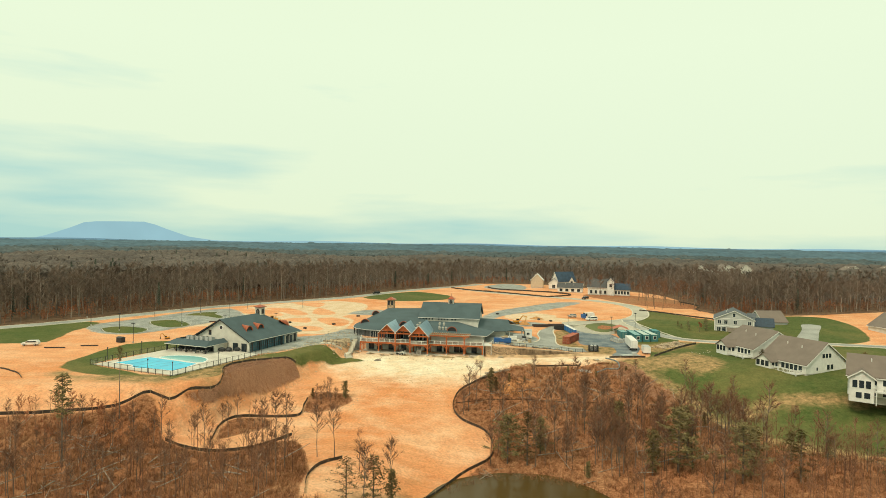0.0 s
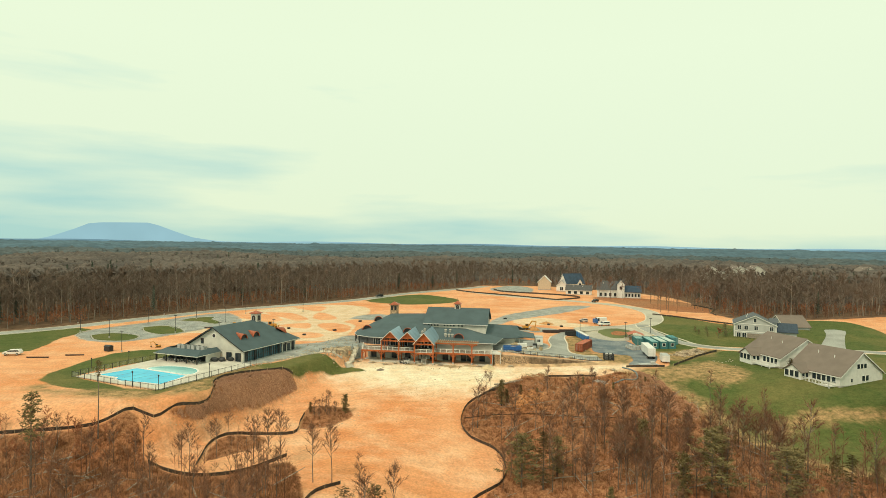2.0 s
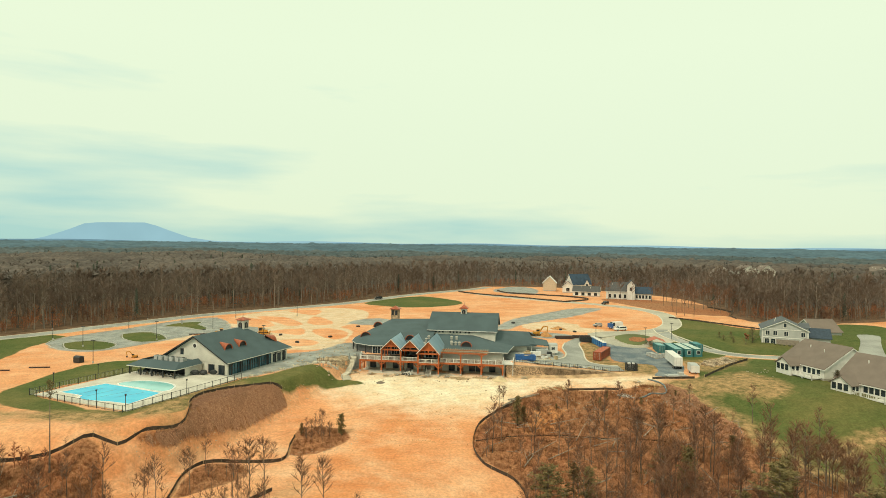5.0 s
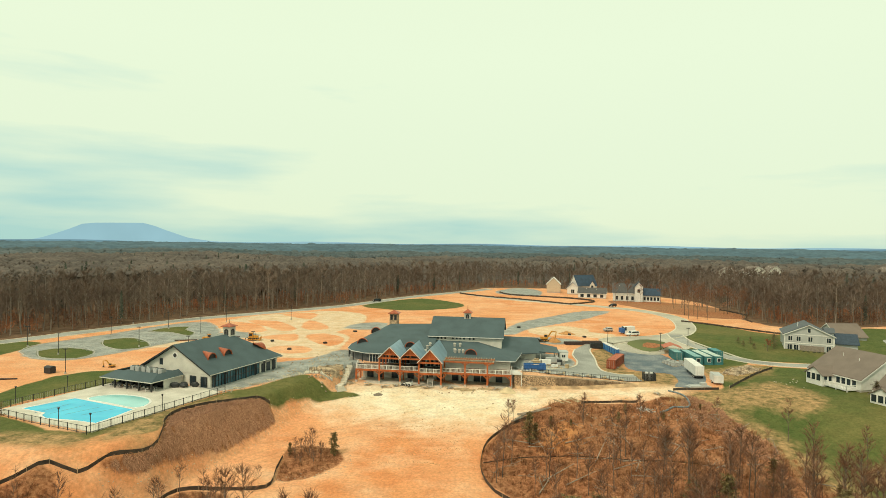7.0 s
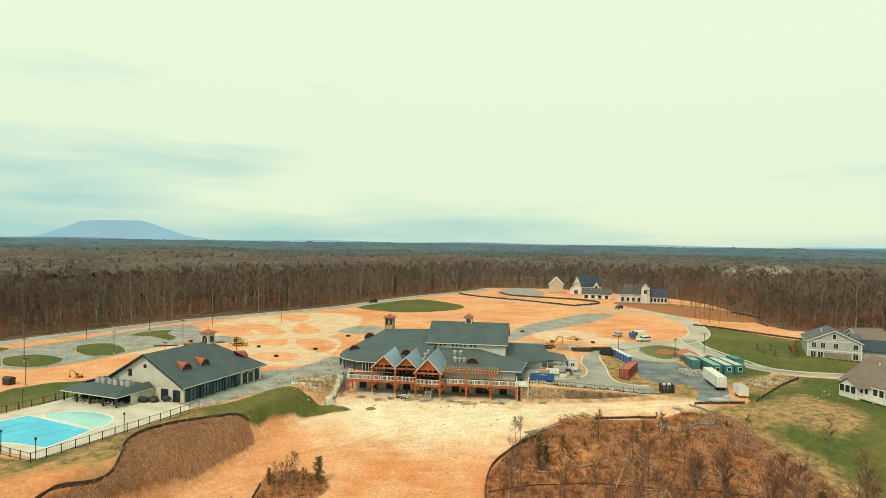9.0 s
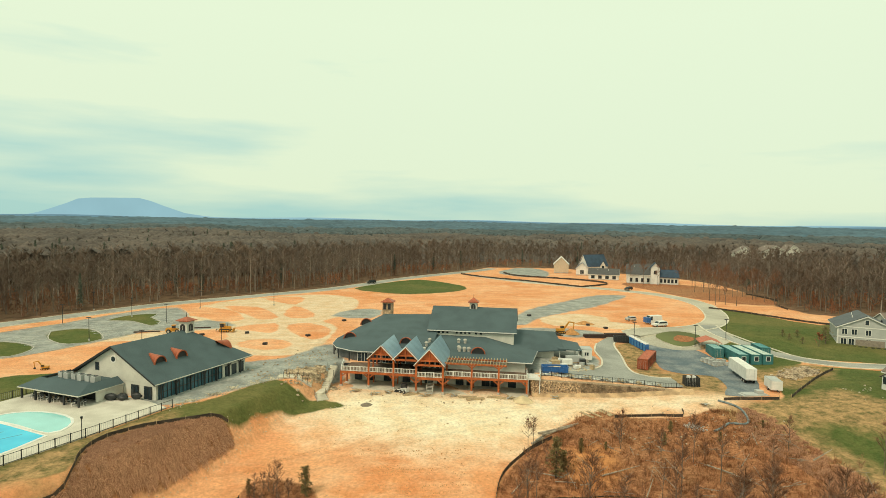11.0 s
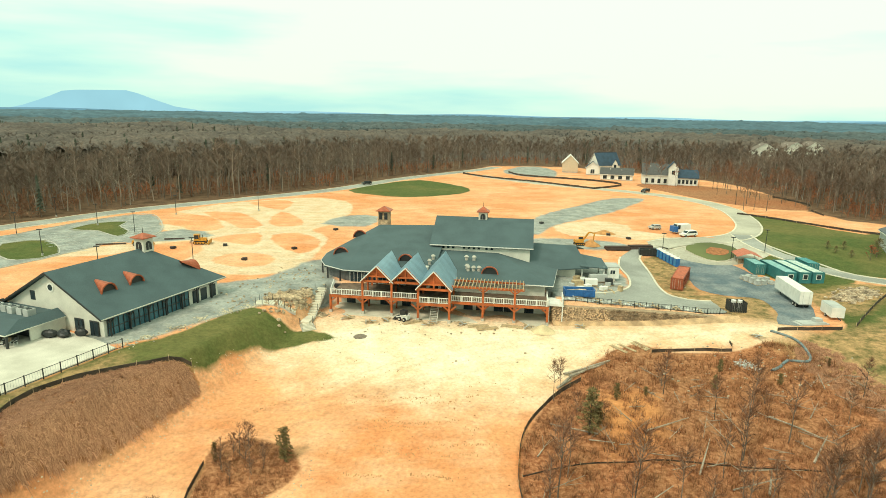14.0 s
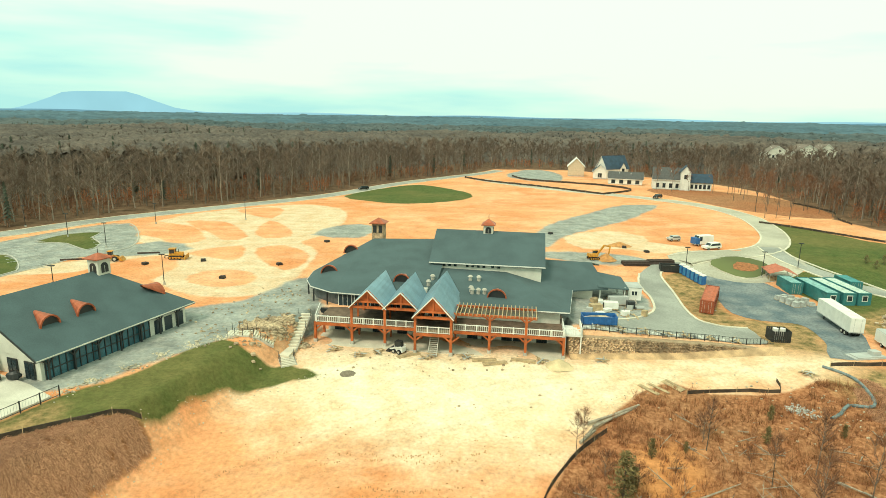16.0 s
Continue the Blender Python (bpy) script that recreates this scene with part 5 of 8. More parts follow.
def stair_flight(a, b, w, n, label):
    a, b = Vector(a), Vector(b)
    d = b - a
    ang = math.degrees(math.atan2(d.y, d.x))
    s = thing("stair_flight", label, "stairs", pose(a.x, a.y, a.z, 0, 0, ang), "concrete stairs")
    L = math.hypot(d.x, d.y)
    for k in range(n):
        x, z = L * k / n, d.z * k / n
        part("step", Build().box(x, x + L / n * 0.82, -w / 2, w / 2, z - 0.34, z), KERB, s)
    for e in (-1, 1):
        part("stringer", Build().beam((0, e * (w / 2 + 0.08), -0.25), (L, e * (w / 2 + 0.08), d.z - 0.25), 0.14, 0.34), CONC, s)
        for k in range(3):
            x = L * (k + 0.2) / 3
            part("rail_post", Build().beam((x, e * (w / 2 + 0.08), d.z * x / L - 0.4), (x, e * (w / 2 + 0.08), d.z * x / L + 1.2), 0.07), DARK, s)


stair_flight((-23.3, 3.9, 3.75), (-24.1, -4.7, hz(-24.1, -4.7) + 0.3), 2.0, 12, "precast concrete stair from the deck end to a landing")
stair_flight((-33.0, -7.0, hz(-33, -7) + 0.25), (-29.4, -7.0, hz(-29.4, -7) + 0.3), 2.2, 7, "wide upper concrete stair on the rubble bank")
stair_flight((-29.0, -7.0, hz(-29, -7) + 0.3), (-25.9, -6.6, hz(-25.9, -6.6) + 0.3), 2.2, 9, "wide lower concrete stair on the rubble bank")
stair_flight((-24.0, -7.4, hz(-24, -7.4) + 0.35), (-22.8, -9.9, hz(-22.8, -9.9) + 0.15), 2.2, 6, "short lower concrete stair to the clay")
solid("stair_landing", Build().box(-1.4, 1.4, -1.5, 1.5, -1.6, 0), KERB, "square concrete stair landing on the bank", "landing", m=pose(-24.6, -6.1, hz(-24.6, -5.4) + 0.2, 0, 0, -8))


def rubble(name, label, spots, size, material, seed, cat="rocks", flat=0.6):
    rng = random.Random(seed)
    b = Build()
    for x, y, r, n in spots:
        for k in range(n):
            px, py = x + rng.gauss(0, r), y + rng.gauss(0, r)
            s = size * rng.uniform(0.4, 1.3)
            b.blob((px, py, hz(px, py) + s * 0.3 + max(0, 1 - math.hypot(px - x, py - y) / (r * 1.6)) * r * 1.1 * (flat < 0.5) * rng.random()), (s, s * 0.8, s * flat), rng, 5, 3, 0.25)
    return solid(name, b, material, label, cat, kind="stuff")


RUBBLE = mat("broken_stone", (0.58, 0.44, 0.29), 0.95, var=0.25, scale=0.6, fine=3)
PALEROCK = mat("pale_broken_stone", (0.62, 0.54, 0.40), 0.95, var=0.2, scale=0.6, fine=3)
rubble("bank_rubble", "tan broken stone spread over the bank beside the stairs", [(-27.6, -2.4, 1.5, 190), (-29.8, -3.2, 1.3, 130), (-26.0, 0.4, 1.1, 120), (-26.4, -4, 0.9, 110), (-22.2, -2.5, 0.5, 60), (-29, -8.6, 1.6, 30)], 0.42, RUBBLE, 3)
rubble("stone_heap", "heap of tan quarry stone on the lawn", [(84.5, 7, 1.2, 150), (86.4, 8.2, 1.2, 190), (88.4, 9.4, 1.3, 260), (90.2, 10.6, 1.3, 260), (91.6, 11.4, 1.1, 200)], 0.42, mat("quarry_stone", (0.64, 0.50, 0.35), 0.95, var=0.25, scale=0.6, fine=3), 4, flat=0.48)
rubble("yard_stones", "scattered stones on the grass", [(93, -6, 2.5, 14), (60, -20, 4, 30), (52, -24, 5, 40), (42, -22, 5, 30)], 0.20, PALEROCK, 6)
crumbs = []
for line in (LITTER[0][1:8], GRASS[0][6:11], [(-28, -54), (-18, -50), (-16, -45)], [(24, -19), (31, -13.6), (36, -11.8)]):
    for p_ in curve(line, step=1.6):
        crumbs.append((p_[0] + 0.5, p_[1] - 0.4, 0.6, 7))
rubble("edge_clods", "pale clods and crumbs along the edges of the banks", crumbs, 0.11, PALEROCK, 14)
rubble("verge_debris", "pale stones and scraps along the edge of the gravel apron", [(-46, -28, 0.9, 30), (-44, -24.8, 0.9, 40), (-41.4, -20.4, 0.9, 44), (-38.8, -16.2, 0.9, 44), (-36.4, -12, 0.9, 44), (-34, -9, 0.9, 36)], 0.2, PALEROCK, 13)
rubble("pale_rubble", "small spill of pale broken stone on the bank", [(50.1, -20.3, 0.7, 60), (51.2, -21.4, 0.5, 30)], 0.24, mat("blue_white_stone", (0.62, 0.62, 0.58), 0.9, var=0.25, scale=1.5), 12)
rubble("apron_debris", "scattered builders' debris on the gravel apron", [(-33, 5, 4, 50), (-36, -6, 3, 40), (-30, 14, 3, 40), (-8, -6, 5, 30), (10, -8, 5, 30), (34, 14, 2.0, 24), (31, 17, 2, 24)], 0.22, RUBBLE, 8)
rubble("clod_scatter", "clods and stones lying on the clay", [(-14, -28, 9, 60), (-4, -36, 9, 60), (4, -32, 6, 40), (-44, -66, 6, 40)], 0.10, mat("clay_clod", (0.50, 0.25, 0.10), 0.95, var=0.2), 9)
def heap(name, x, y, r, h, m, label, seed):
    g = random.Random(seed)
    b = Build()
    n, rings = 18, 5
    for i in range(rings + 1):
        f = i / rings
        b.v += [(x + r * (1 - f) * math.cos(2 * math.pi * k / n) * g.uniform(0.9, 1.1), y + r * (1 - f) * 0.8 * math.sin(2 * math.pi * k / n) * g.uniform(0.9, 1.1), hz(x, y) - 0.15 + h * f ** 0.85 + g.uniform(-0.04, 0.04)) for k in range(n)]
    for i in range(rings):
        b.f += [(i * n + k, i * n + (k + 1) % n, (i + 1) * n + (k + 1) % n, (i + 1) * n + k) for k in range(n)]
    solid(name, b, m, label, "heap", smooth=True)


SAND = mat("pale_sand", (0.72, 0.56, 0.34), 0.95, var=0.12, scale=0.6)
heap("sand_pile", 19.2, -8.6, 2.4, 1.3, SAND, "small heap of pale sand by the deck", 1)
heap("spoil_heap", 41.5, 47, 2.6, 1.8, mat("orange_spoil", (0.58, 0.28, 0.10), 0.95, var=0.15), "heap of orange spoil", 2)
heap("spoil_heap", 49, 61, 3.4, 1.3, MATS["orange_spoil"], "heap of orange spoil on the sandy lot", 3)
heap("spoil_heap", -13.5, -11.5, 1.5, 0.6, mat("grey_spoil", (0.25, 0.2, 0.15), 0.95, var=0.2), "low heap of dark spoil", 4)
for k, (x, y, a) in enumerate(((7.6, -7.0, 4), (9.2, -8.2, 10), (13.8, -7.2, -14), (-4.6, -5.4, 30))):
    t = thing("lumber_stack", "loose stack of sawn lumber on the ground", "lumber", pose(x, y, hz(x, y), 0, 0, a), "lumber stacks")
    for i in range(5):
        part("board", Build().box(-2, 2, -0.6 + 0.24 * i, -0.4 + 0.24 * i, 0.0, 0.10), LUMBER, t)
        part("board", Build().box(-1.6, 1.8, -0.5 + 0.2 * i, -0.32 + 0.2 * i, 0.11, 0.2), LUMBER, t)


# ---- site equipment ----
def container(x, y, rz, L, m, label, group="", doors=True, roof=None):
    c = thing("shipping_container", label, "container", pose(x, y, hz(x, y) + 0.05, 0, 0, rz), group)
    w, h = 2.44, 2.59
    b = Build().box(0, w, 0, L, 0.12, h - 0.08)
    part("shell", b, m, c)
    r = Build()
    k = 0.3
    while k < L - 0.2:
        r.box(-0.03, 0.0, k, k + 0.14, 0.3, h - 0.25).box(w, w + 0.03, k, k + 0.14, 0.3, h - 0.25)
        k += 0.42
    part("corrugation", r, m, c)["kind"] = "stuff"
    f = Build()
    for px in (0, w):
        for py in (0, L):
            f.beam((px, py, 0), (px, py, h), 0.16)
    for z in (0.1, h - 0.06):
        f.beam((0, 0, z), (0, L, z), 0.14).beam((w, 0, z), (w, L, z), 0.14).beam((0, 0, z), (w, 0, z), 0.14).beam((0, L, z), (w, L, z), 0.14)
    part("frame", f, m, c)
    rf = Build()
    k = 0.5
    while k < L - 0.4:
        rf.box(0.1, w - 0.1, k, k + 0.72, h - 0.08, h - 0.03)
        k += 0.8
    part("roof_rib", rf, roof or mat(m.name + "_roof", tuple(min(1, q * 1.5) for q in m.node_tree.nodes["Color Ramp"].color_ramp.elements[1].color[:3]), 0.6, var=0.15), c, "sun-faded roof panels")
    if doors:
        for s in (0.08, w / 2 + 0.02):
            d = part("door", Build().box(s, s + w / 2 - 0.1, -0.09, -0.03, 0.2, h - 0.2), m, c)
            for q in (0.3, 0.75):
                part("lock_rod", Build().tube((s + q, -0.12, 0.2), (s + q, -0.12, h - 0.2), 0.025, n=5), CONC, d)
    return c


container(51.2, 14.6, -29.0, 12.1, RUST, "long rust-red shipping container beside the drive")
for k, (x, y, lab) in enumerate(((76.4, 27.4, "teal shipping container with a faded roof"), (79.2, 19.6, "teal site-office container beside others"), (82.2, 19.0, "teal shipping container with a pale roof"), (85.0, 18.6, "teal site container with a white window"))):
    c = container(x, y, -4 + k, 12.1 if k else 6.1, TEAL, lab, "site containers", doors=k < 1, roof=mat("bleached_container_roof", (0.58, 0.70, 0.62), 0.6, var=0.15) if k > 1 else mat("mint_container_roof", (0.27, 0.50, 0.49), 0.6, var=0.15))
    if k >= 1:
        window(c, 0.8, 1.7, 0.0, 1.0, 2.0, 0)
container(88.6, 26.5, -4, 6.0, TEAL, "short teal shipping container behind the row", "site containers")


def wheel(parent, x, y, r, w, name="wheel"):
    t = part(name, Build().tube((x - w / 2, y, r), (x + w / 2, y, r), r, n=14), TYRE, parent)
    part("rim", Build().tube((x - w / 2 - 0.02, y, r), (x + w / 2 + 0.02, y, r), r * 0.55, n=10), CONC, t)


def semi_trailer():
    t = thing("semi_trailer", "long white box trailer parked on the yard edge", "trailer", pose(72.0, 2.0, hz(73, 7), 0, 0, -8.2) @ Matrix.Scale(0.9, 4))
    part("body", Build().box(0, 2.6, 0, 13.4, 1.1, 4.0), WHITE, t)
    part("roof", Build().box(0.05, 2.55, 0.05, 13.35, 4.0, 4.04), WHITE, t)
    part("chassis", Build().box(0.7, 1.9, 0.3, 13.0, 0.75, 1.1), DARK, t)
    part("lower_rail", Build().box(-0.03, 2.63, -0.03, 13.43, 1.05, 1.22), GREYSIDE, t)
    for s in (0.06, 1.33):
        d = part("rear_door", Build().box(s, s + 1.2, -0.06, 0.0, 1.25, 3.9), WHITE, t)
        part("lock_rod", Build().tube((s + 0.6, -0.09, 1.25), (s + 0.6, -0.09, 3.9), 0.03, n=5), GREYSIDE, d)
    for y in (1.6, 2.9):
        for x in (0.25, 2.35):
            wheel(t, x, y, 0.5, 0.5)
    for x in (0.5, 2.1):
        part("landing_leg", Build().beam((x, 11.0, 0), (x, 11.0, 1.1), 0.14), DARK, t)
    m = thing("small_trailer", "small white enclosed trailer beside the yard", "trailer", pose(74.2, -4.6, hz(75, -2), 0, 0, -10))
    part("body", Build().box(0, 2.3, 0, 4.6, 0.55, 2.5), WHITE, m)
    part("roof", Build().hull([(0, 0, 2.5), (2.3, 0, 2.5), (2.3, 4.6, 2.5), (0, 4.6, 2.5)], [(0.15, 0.15, 2.65), (2.15, 0.15, 2.65), (2.15, 4.45, 2.65), (0.15, 4.45, 2.65)]), GREYSIDE, m)
    part("drawbar", Build().beam((1.15, 0, 0.6), (1.15, -1.3, 0.5), 0.14), DARK, m)
    for x in (0.1, 2.2):
        wheel(m, x, 2.4, 0.36, 0.25)


semi_trailer()


def toilet(x, y, rz):
    c = thing("portable_toilet", "blue portable toilet with a white roof", "toilet", pose(x, y, hz(x, y) + 0.03, 0, 0, rz), "portable toilets")
    part("cabin", Build().box(-0.56, 0.56, -0.56, 0.56, 0.05, 2.05), BLUE, c)
    part("roof", Build().hull([(-0.6, -0.6, 2.05), (0.6, -0.6, 2.05), (0.6, 0.6, 2.05), (-0.6, 0.6, 2.05)], [(-0.35, -0.5, 2.32), (0.35, -0.5, 2.32), (0.35, 0.5, 2.32), (-0.35, 0.5, 2.32)]), WHITE, c)
    d = part("door", Build().box(-0.38, 0.38, -0.6, -0.56, 0.15, 1.95), mat("light_blue_plastic", (0.06, 0.24, 0.5), 0.5), c)
    part("vent_pipe", Build().tube((0.4, 0.4, 2.0), (0.4, 0.4, 2.6), 0.06, n=6), WHITE, c)


for k in range(6):
    toilet(57.6 + 0.42 * k, 39.6 - 1.28 * k, -72)


def open_bin(name, x, y, rz, L, W, H, m, label):
    c = thing(name, label, "dumpster", pose(x, y, hz(x, y) + 0.06, 0, 0, rz))
    b = Build().box(0, L, 0, W, 0, 0.15).box(0, L, 0, 0.08, 0, H).box(0, L, W - 0.08, W, 0, H).box(0, 0.08, 0, W, 0, H).box(L - 0.08, L, 0, W, 0, H * 0.9)
    part("tub", b, m, c)
    for k in range(7):
        part("rib", Build().box(0.3 + k * (L - 0.6) / 6 - 0.06, 0.3 + k * (L - 0.6) / 6 + 0.06, -0.09, 0, 0.1, H - 0.05), m, c)
    part("top_rail", Build().beam((0, 0, H), (L, 0, H), 0.14).beam((0, W, H), (L, W, H), 0.14).beam((0, 0, H), (0, W, H), 0.14).beam((L, 0, H), (L, W, H), 0.14), m, c)
    part("load", Build().blob((L / 2, W / 2, H * 0.6), (L * 0.45, W * 0.42, 0.5), random.Random(4), 9, 5, 0.2), RUBBLE, c, "mixed building waste")


open_bin("dumpster", 24.8, 0.0, -2, 5.8, 2.3, 1.35, BLUE, "blue roll-off dumpster full of building waste")
open_bin("dumpster", 52.8, 40.2, -8, 5.0, 2.2, 1.6, DARK, "dark open dumpster on the verge")
enc = thing("bin_enclosure", "dark slatted bin enclosure with white tanks", "enclosure", pose(57.2, -0.6, hz(58.5, 0.5), 0, 0, -4))
for a, c in (((0, 0), (3, 0)), ((3, 0), (3, 2.6)), ((3, 2.6), (0, 2.6)), ((0, 2.6), (0, 0))):
    for k in range(9):
        px, py = a[0] + (c[0] - a[0]) * k / 9, a[1] + (c[1] - a[1]) * k / 9
        qx, qy = a[0] + (c[0] - a[0]) * (k + 0.8) / 9, a[1] + (c[1] - a[1]) * (k + 0.8) / 9
        part("slat", Build().beam((px, py, 1.0), (qx, qy, 1.0), 0.05, 2.0), DARK, enc)
for x in (0.9, 2.1):
    part("tank", Build().tube((x, 1.3, 0.1), (x, 1.3, 2.15), 0.5, 0.45, 10), WHITE, enc, "white plastic tank")


def canopy_tent():
    t = thing("canopy_tent", "faded orange canopy tent over stored goods", "tent", pose(75.6, 34.4, hz(76, 36), 0, 0, -12))
    for x in (0, 5.6):
        for y in (0, 3.0, 6.0):
            part("leg", Build().tube((x, y, 0), (x, y, 2.1), 0.05, n=6), CONC, t)
    m = mat("faded_orange_canvas", (0.55, 0.17, 0.10), 0.8, var=0.12)
    part("roof_panel", Build().slab([(-0.2, -0.2, 2.05), (2.8, -0.2, 3.1), (2.8, 6.2, 3.1), (-0.2, 6.2, 2.05)][::-1], -0.05), m, t)
    part("roof_panel", Build().slab([(2.8, -0.2, 3.1), (5.8, -0.2, 2.05), (5.8, 6.2, 2.05), (2.8, 6.2, 3.1)], 0.05), m, t)
    g = random.Random(3)
    for k in range(5):
        part("stored_crate", Build().box(0.5 + k, 1.3 + k, 1 + g.random(), 2.5 + g.random(), 0, 0.7 + 0.5 * g.random()), LUMBER, t)


canopy_tent()
def wrapped_pallets():
    g = random.Random(5)
    film = mat("grey_stretch_film", (0.50, 0.50, 0.47), 0.4, var=0.15, scale=1.5)
    for x in (0, 1.6, 3.4):
        for y in (0, 1.5, 3.1, 5):
            q = pose(72.4, 18.5, 0, 0, 0, 12) @ Vector((x, y, 0))
            t = thing("wrapped_pallet", "pallet of goods wrapped in grey film", "pallet", pose(q.x, q.y, hz(q.x, q.y), 0, 0, 12 + g.uniform(-12, 12)), "wrapped pallets")
            h = g.uniform(0.6, 1.3)
            part("pallet_base", Build().box(-0.05, 1.25, -0.05, 1.15, 0, 0.14), LUMBER, t)
            part("load", Build().hull([(0, 0, 0.14), (1.2, 0, 0.14), (1.2, 1.1, 0.14), (0, 1.1, 0.14)], [(0.08, 0.06, h), (1.12, 0.06, h), (1.12, 1.04, h), (0.08, 1.04, h)]), film, t)


wrapped_pallets()
solid("building_board", Build().box(0, 6, 0, 2.4, 0, 0.18).box(0.6, 5.6, 0.2, 2.2, 0.18, 0.34).box(3.6, 5.0, 0.6, 1.8, 0.34, 1.0), GREYSIDE, "flat stack of grey boards at the yard end", "boards", m=pose(66.5, -8.0, hz(68, -7), 0, 0, 8))


def pipe_stack(x, y, rz):
    t = thing("pipe_stack", "stack of dark brown drain pipes", "pipes", pose(x, y, hz(x, y), 0, 0, rz), "pipe stacks")
    for lv in range(3):
        for k in range(7 - lv):
            part("pipe", Build().tube((0, 0.36 * k + 0.18 * lv, 0.2 + 0.31 * lv), (6.4, 0.36 * k + 0.18 * lv, 0.2 + 0.31 * lv), 0.17, n=8), PIPE, t)


pipe_stack(44.8, 42.8, 4)
pipe_stack(51.6, 44.4, 6)


def tracks(parent, x, L, w, r):
    b = Build()
    pts = [(r, 0), (L - r, 0), (L - 0.15, r * 0.5), (L, r), (L - 0.15, r * 1.6), (L - r, 2 * r), (r, 2 * r), (0.15, r * 1.6), (0, r), (0.15, r * 0.5)]
    b.hull([(x - w / 2, a, c) for a, c in pts], [(x + w / 2, a, c) for a, c in pts])
    t = part("track", b, TYRE, parent, "muddy steel track")
    for k in range(4):
        part("roller", Build().tube((x - w / 2 - 0.03, L * (k + 0.7) / 4.6, r), (x + w / 2 + 0.03, L * (k + 0.7) / 4.6, r), r * 0.6, n=8), YELLOW, t)


def bulldozer(x, y, rz, s=1.0):
    t = thing("bulldozer", "yellow tracked bulldozer with a cab", "bulldozer", pose(x, y, hz(x, y), 0, 0, rz) @ Matrix.Scale(s, 4))
    for q in (-0.95, 0.95):
        tracks(t, q, 3.6, 0.55, 0.48)
    part("hood", Build().hull([(-0.6, 1.7, 0.9), (0.6, 1.7, 0.9), (0.6, 3.7, 0.9), (-0.6, 3.7, 0.9)], [(-0.55, 1.7, 1.9), (0.55, 1.7, 1.9), (0.5, 3.6, 1.75), (-0.5, 3.6, 1.75)]), YELLOW, t)
    part("chassis", Build().box(-0.7, 0.7, 0.1, 3.4, 0.55, 1.05), YELLOW, t)
    c = part("cab", Build().box(-0.7, 0.7, 0.3, 1.7, 1.05, 1.5), YELLOW, t)
    part("cab_glass", Build().box(-0.62, 0.62, 0.38, 1.62, 1.5, 2.6), GLASS, c)
    for px in (-0.66, 0.66):
        for py in (0.34, 1.66):
            part("pillar", Build().beam((px, py, 1.4), (px, py, 2.65), 0.1), YELLOW, c)
    part("cab_roof", Build().box(-0.8, 0.8, 0.2, 1.8, 2.62, 2.78), YELLOW, c)
    part("blade", Build().hull([(-1.7, 4.3, 0.05), (1.7, 4.3, 0.05), (1.7, 4.45, 0.05), (-1.7, 4.45, 0.05)], [(-1.7, 4.45, 1.2), (1.7, 4.45, 1.2), (1.7, 4.6, 1.2), (-1.7, 4.6, 1.2)]), YELLOW, t, "steel blade")
    for q in (-0.95, 0.95):
        part("push_arm", Build().beam((q * 1.35, 1.2, 0.6), (q * 1.35, 4.35, 0.4), 0.18), YELLOW, t)
    part("ripper", Build().beam((0, 0.1, 0.9), (0, -1.0, 0.8), 0.2).beam((0, -1.0, 0.9), (0, -1.1, 0.1), 0.18), DARK, t)
    part("exhaust", Build().tube((0.3, 2.6, 1.8), (0.3, 2.6, 2.7), 0.07, n=6), DARK, t)
    return t


def wheel_loader(x, y, rz, s=1.0):
    t = thing("wheel_loader", "yellow wheel loader with a raised bucket", "loader", pose(x, y, hz(x, y), 0, 0, rz) @ Matrix.Scale(s, 4))
    for px in (-1.1, 1.1):
        for py in (0.9, 4.1):
            wheel(t, px, py, 0.82, 0.6)
    part("rear_body", Build().hull([(-0.95, -0.4, 0.8), (0.95, -0.4, 0.8), (0.95, 2.3, 0.8), (-0.95, 2.3, 0.8)], [(-0.85, -0.2, 2.0), (0.85, -0.2, 2.0), (0.9, 2.3, 2.15), (-0.9, 2.3, 2.15)]), YELLOW, t)
    part("front_frame", Build().box(-0.6, 0.6, 2.3, 4.8, 0.7, 1.4), YELLOW, t)
    c = part("cab", Build().box(-0.75, 0.75, 2.0, 3.3, 1.5, 2.0), YELLOW, t)
    part("cab_glass", Build().box(-0.7, 0.7, 2.05, 3.25, 2.0, 3.1), GLASS, c)
    part("cab_roof", Build().box(-0.85, 0.85, 1.9, 3.4, 3.1, 3.28), YELLOW, c)
    for q in (-0.5, 0.5):
        part("lift_arm", Build().beam((q, 3.2, 1.8), (q, 5.6, 0.9), 0.22, 0.3), YELLOW, t)
    part("bucket", Build().hull([(-1.45, 5.5, 0.25), (1.45, 5.5, 0.25), (1.45, 6.7, 0.2), (-1.45, 6.7, 0.2)], [(-1.45, 5.4, 1.3), (1.45, 5.4, 1.3), (1.45, 5.9, 1.35), (-1.45, 5.9, 1.35)]), YELLOW, t, "scraped steel bucket")


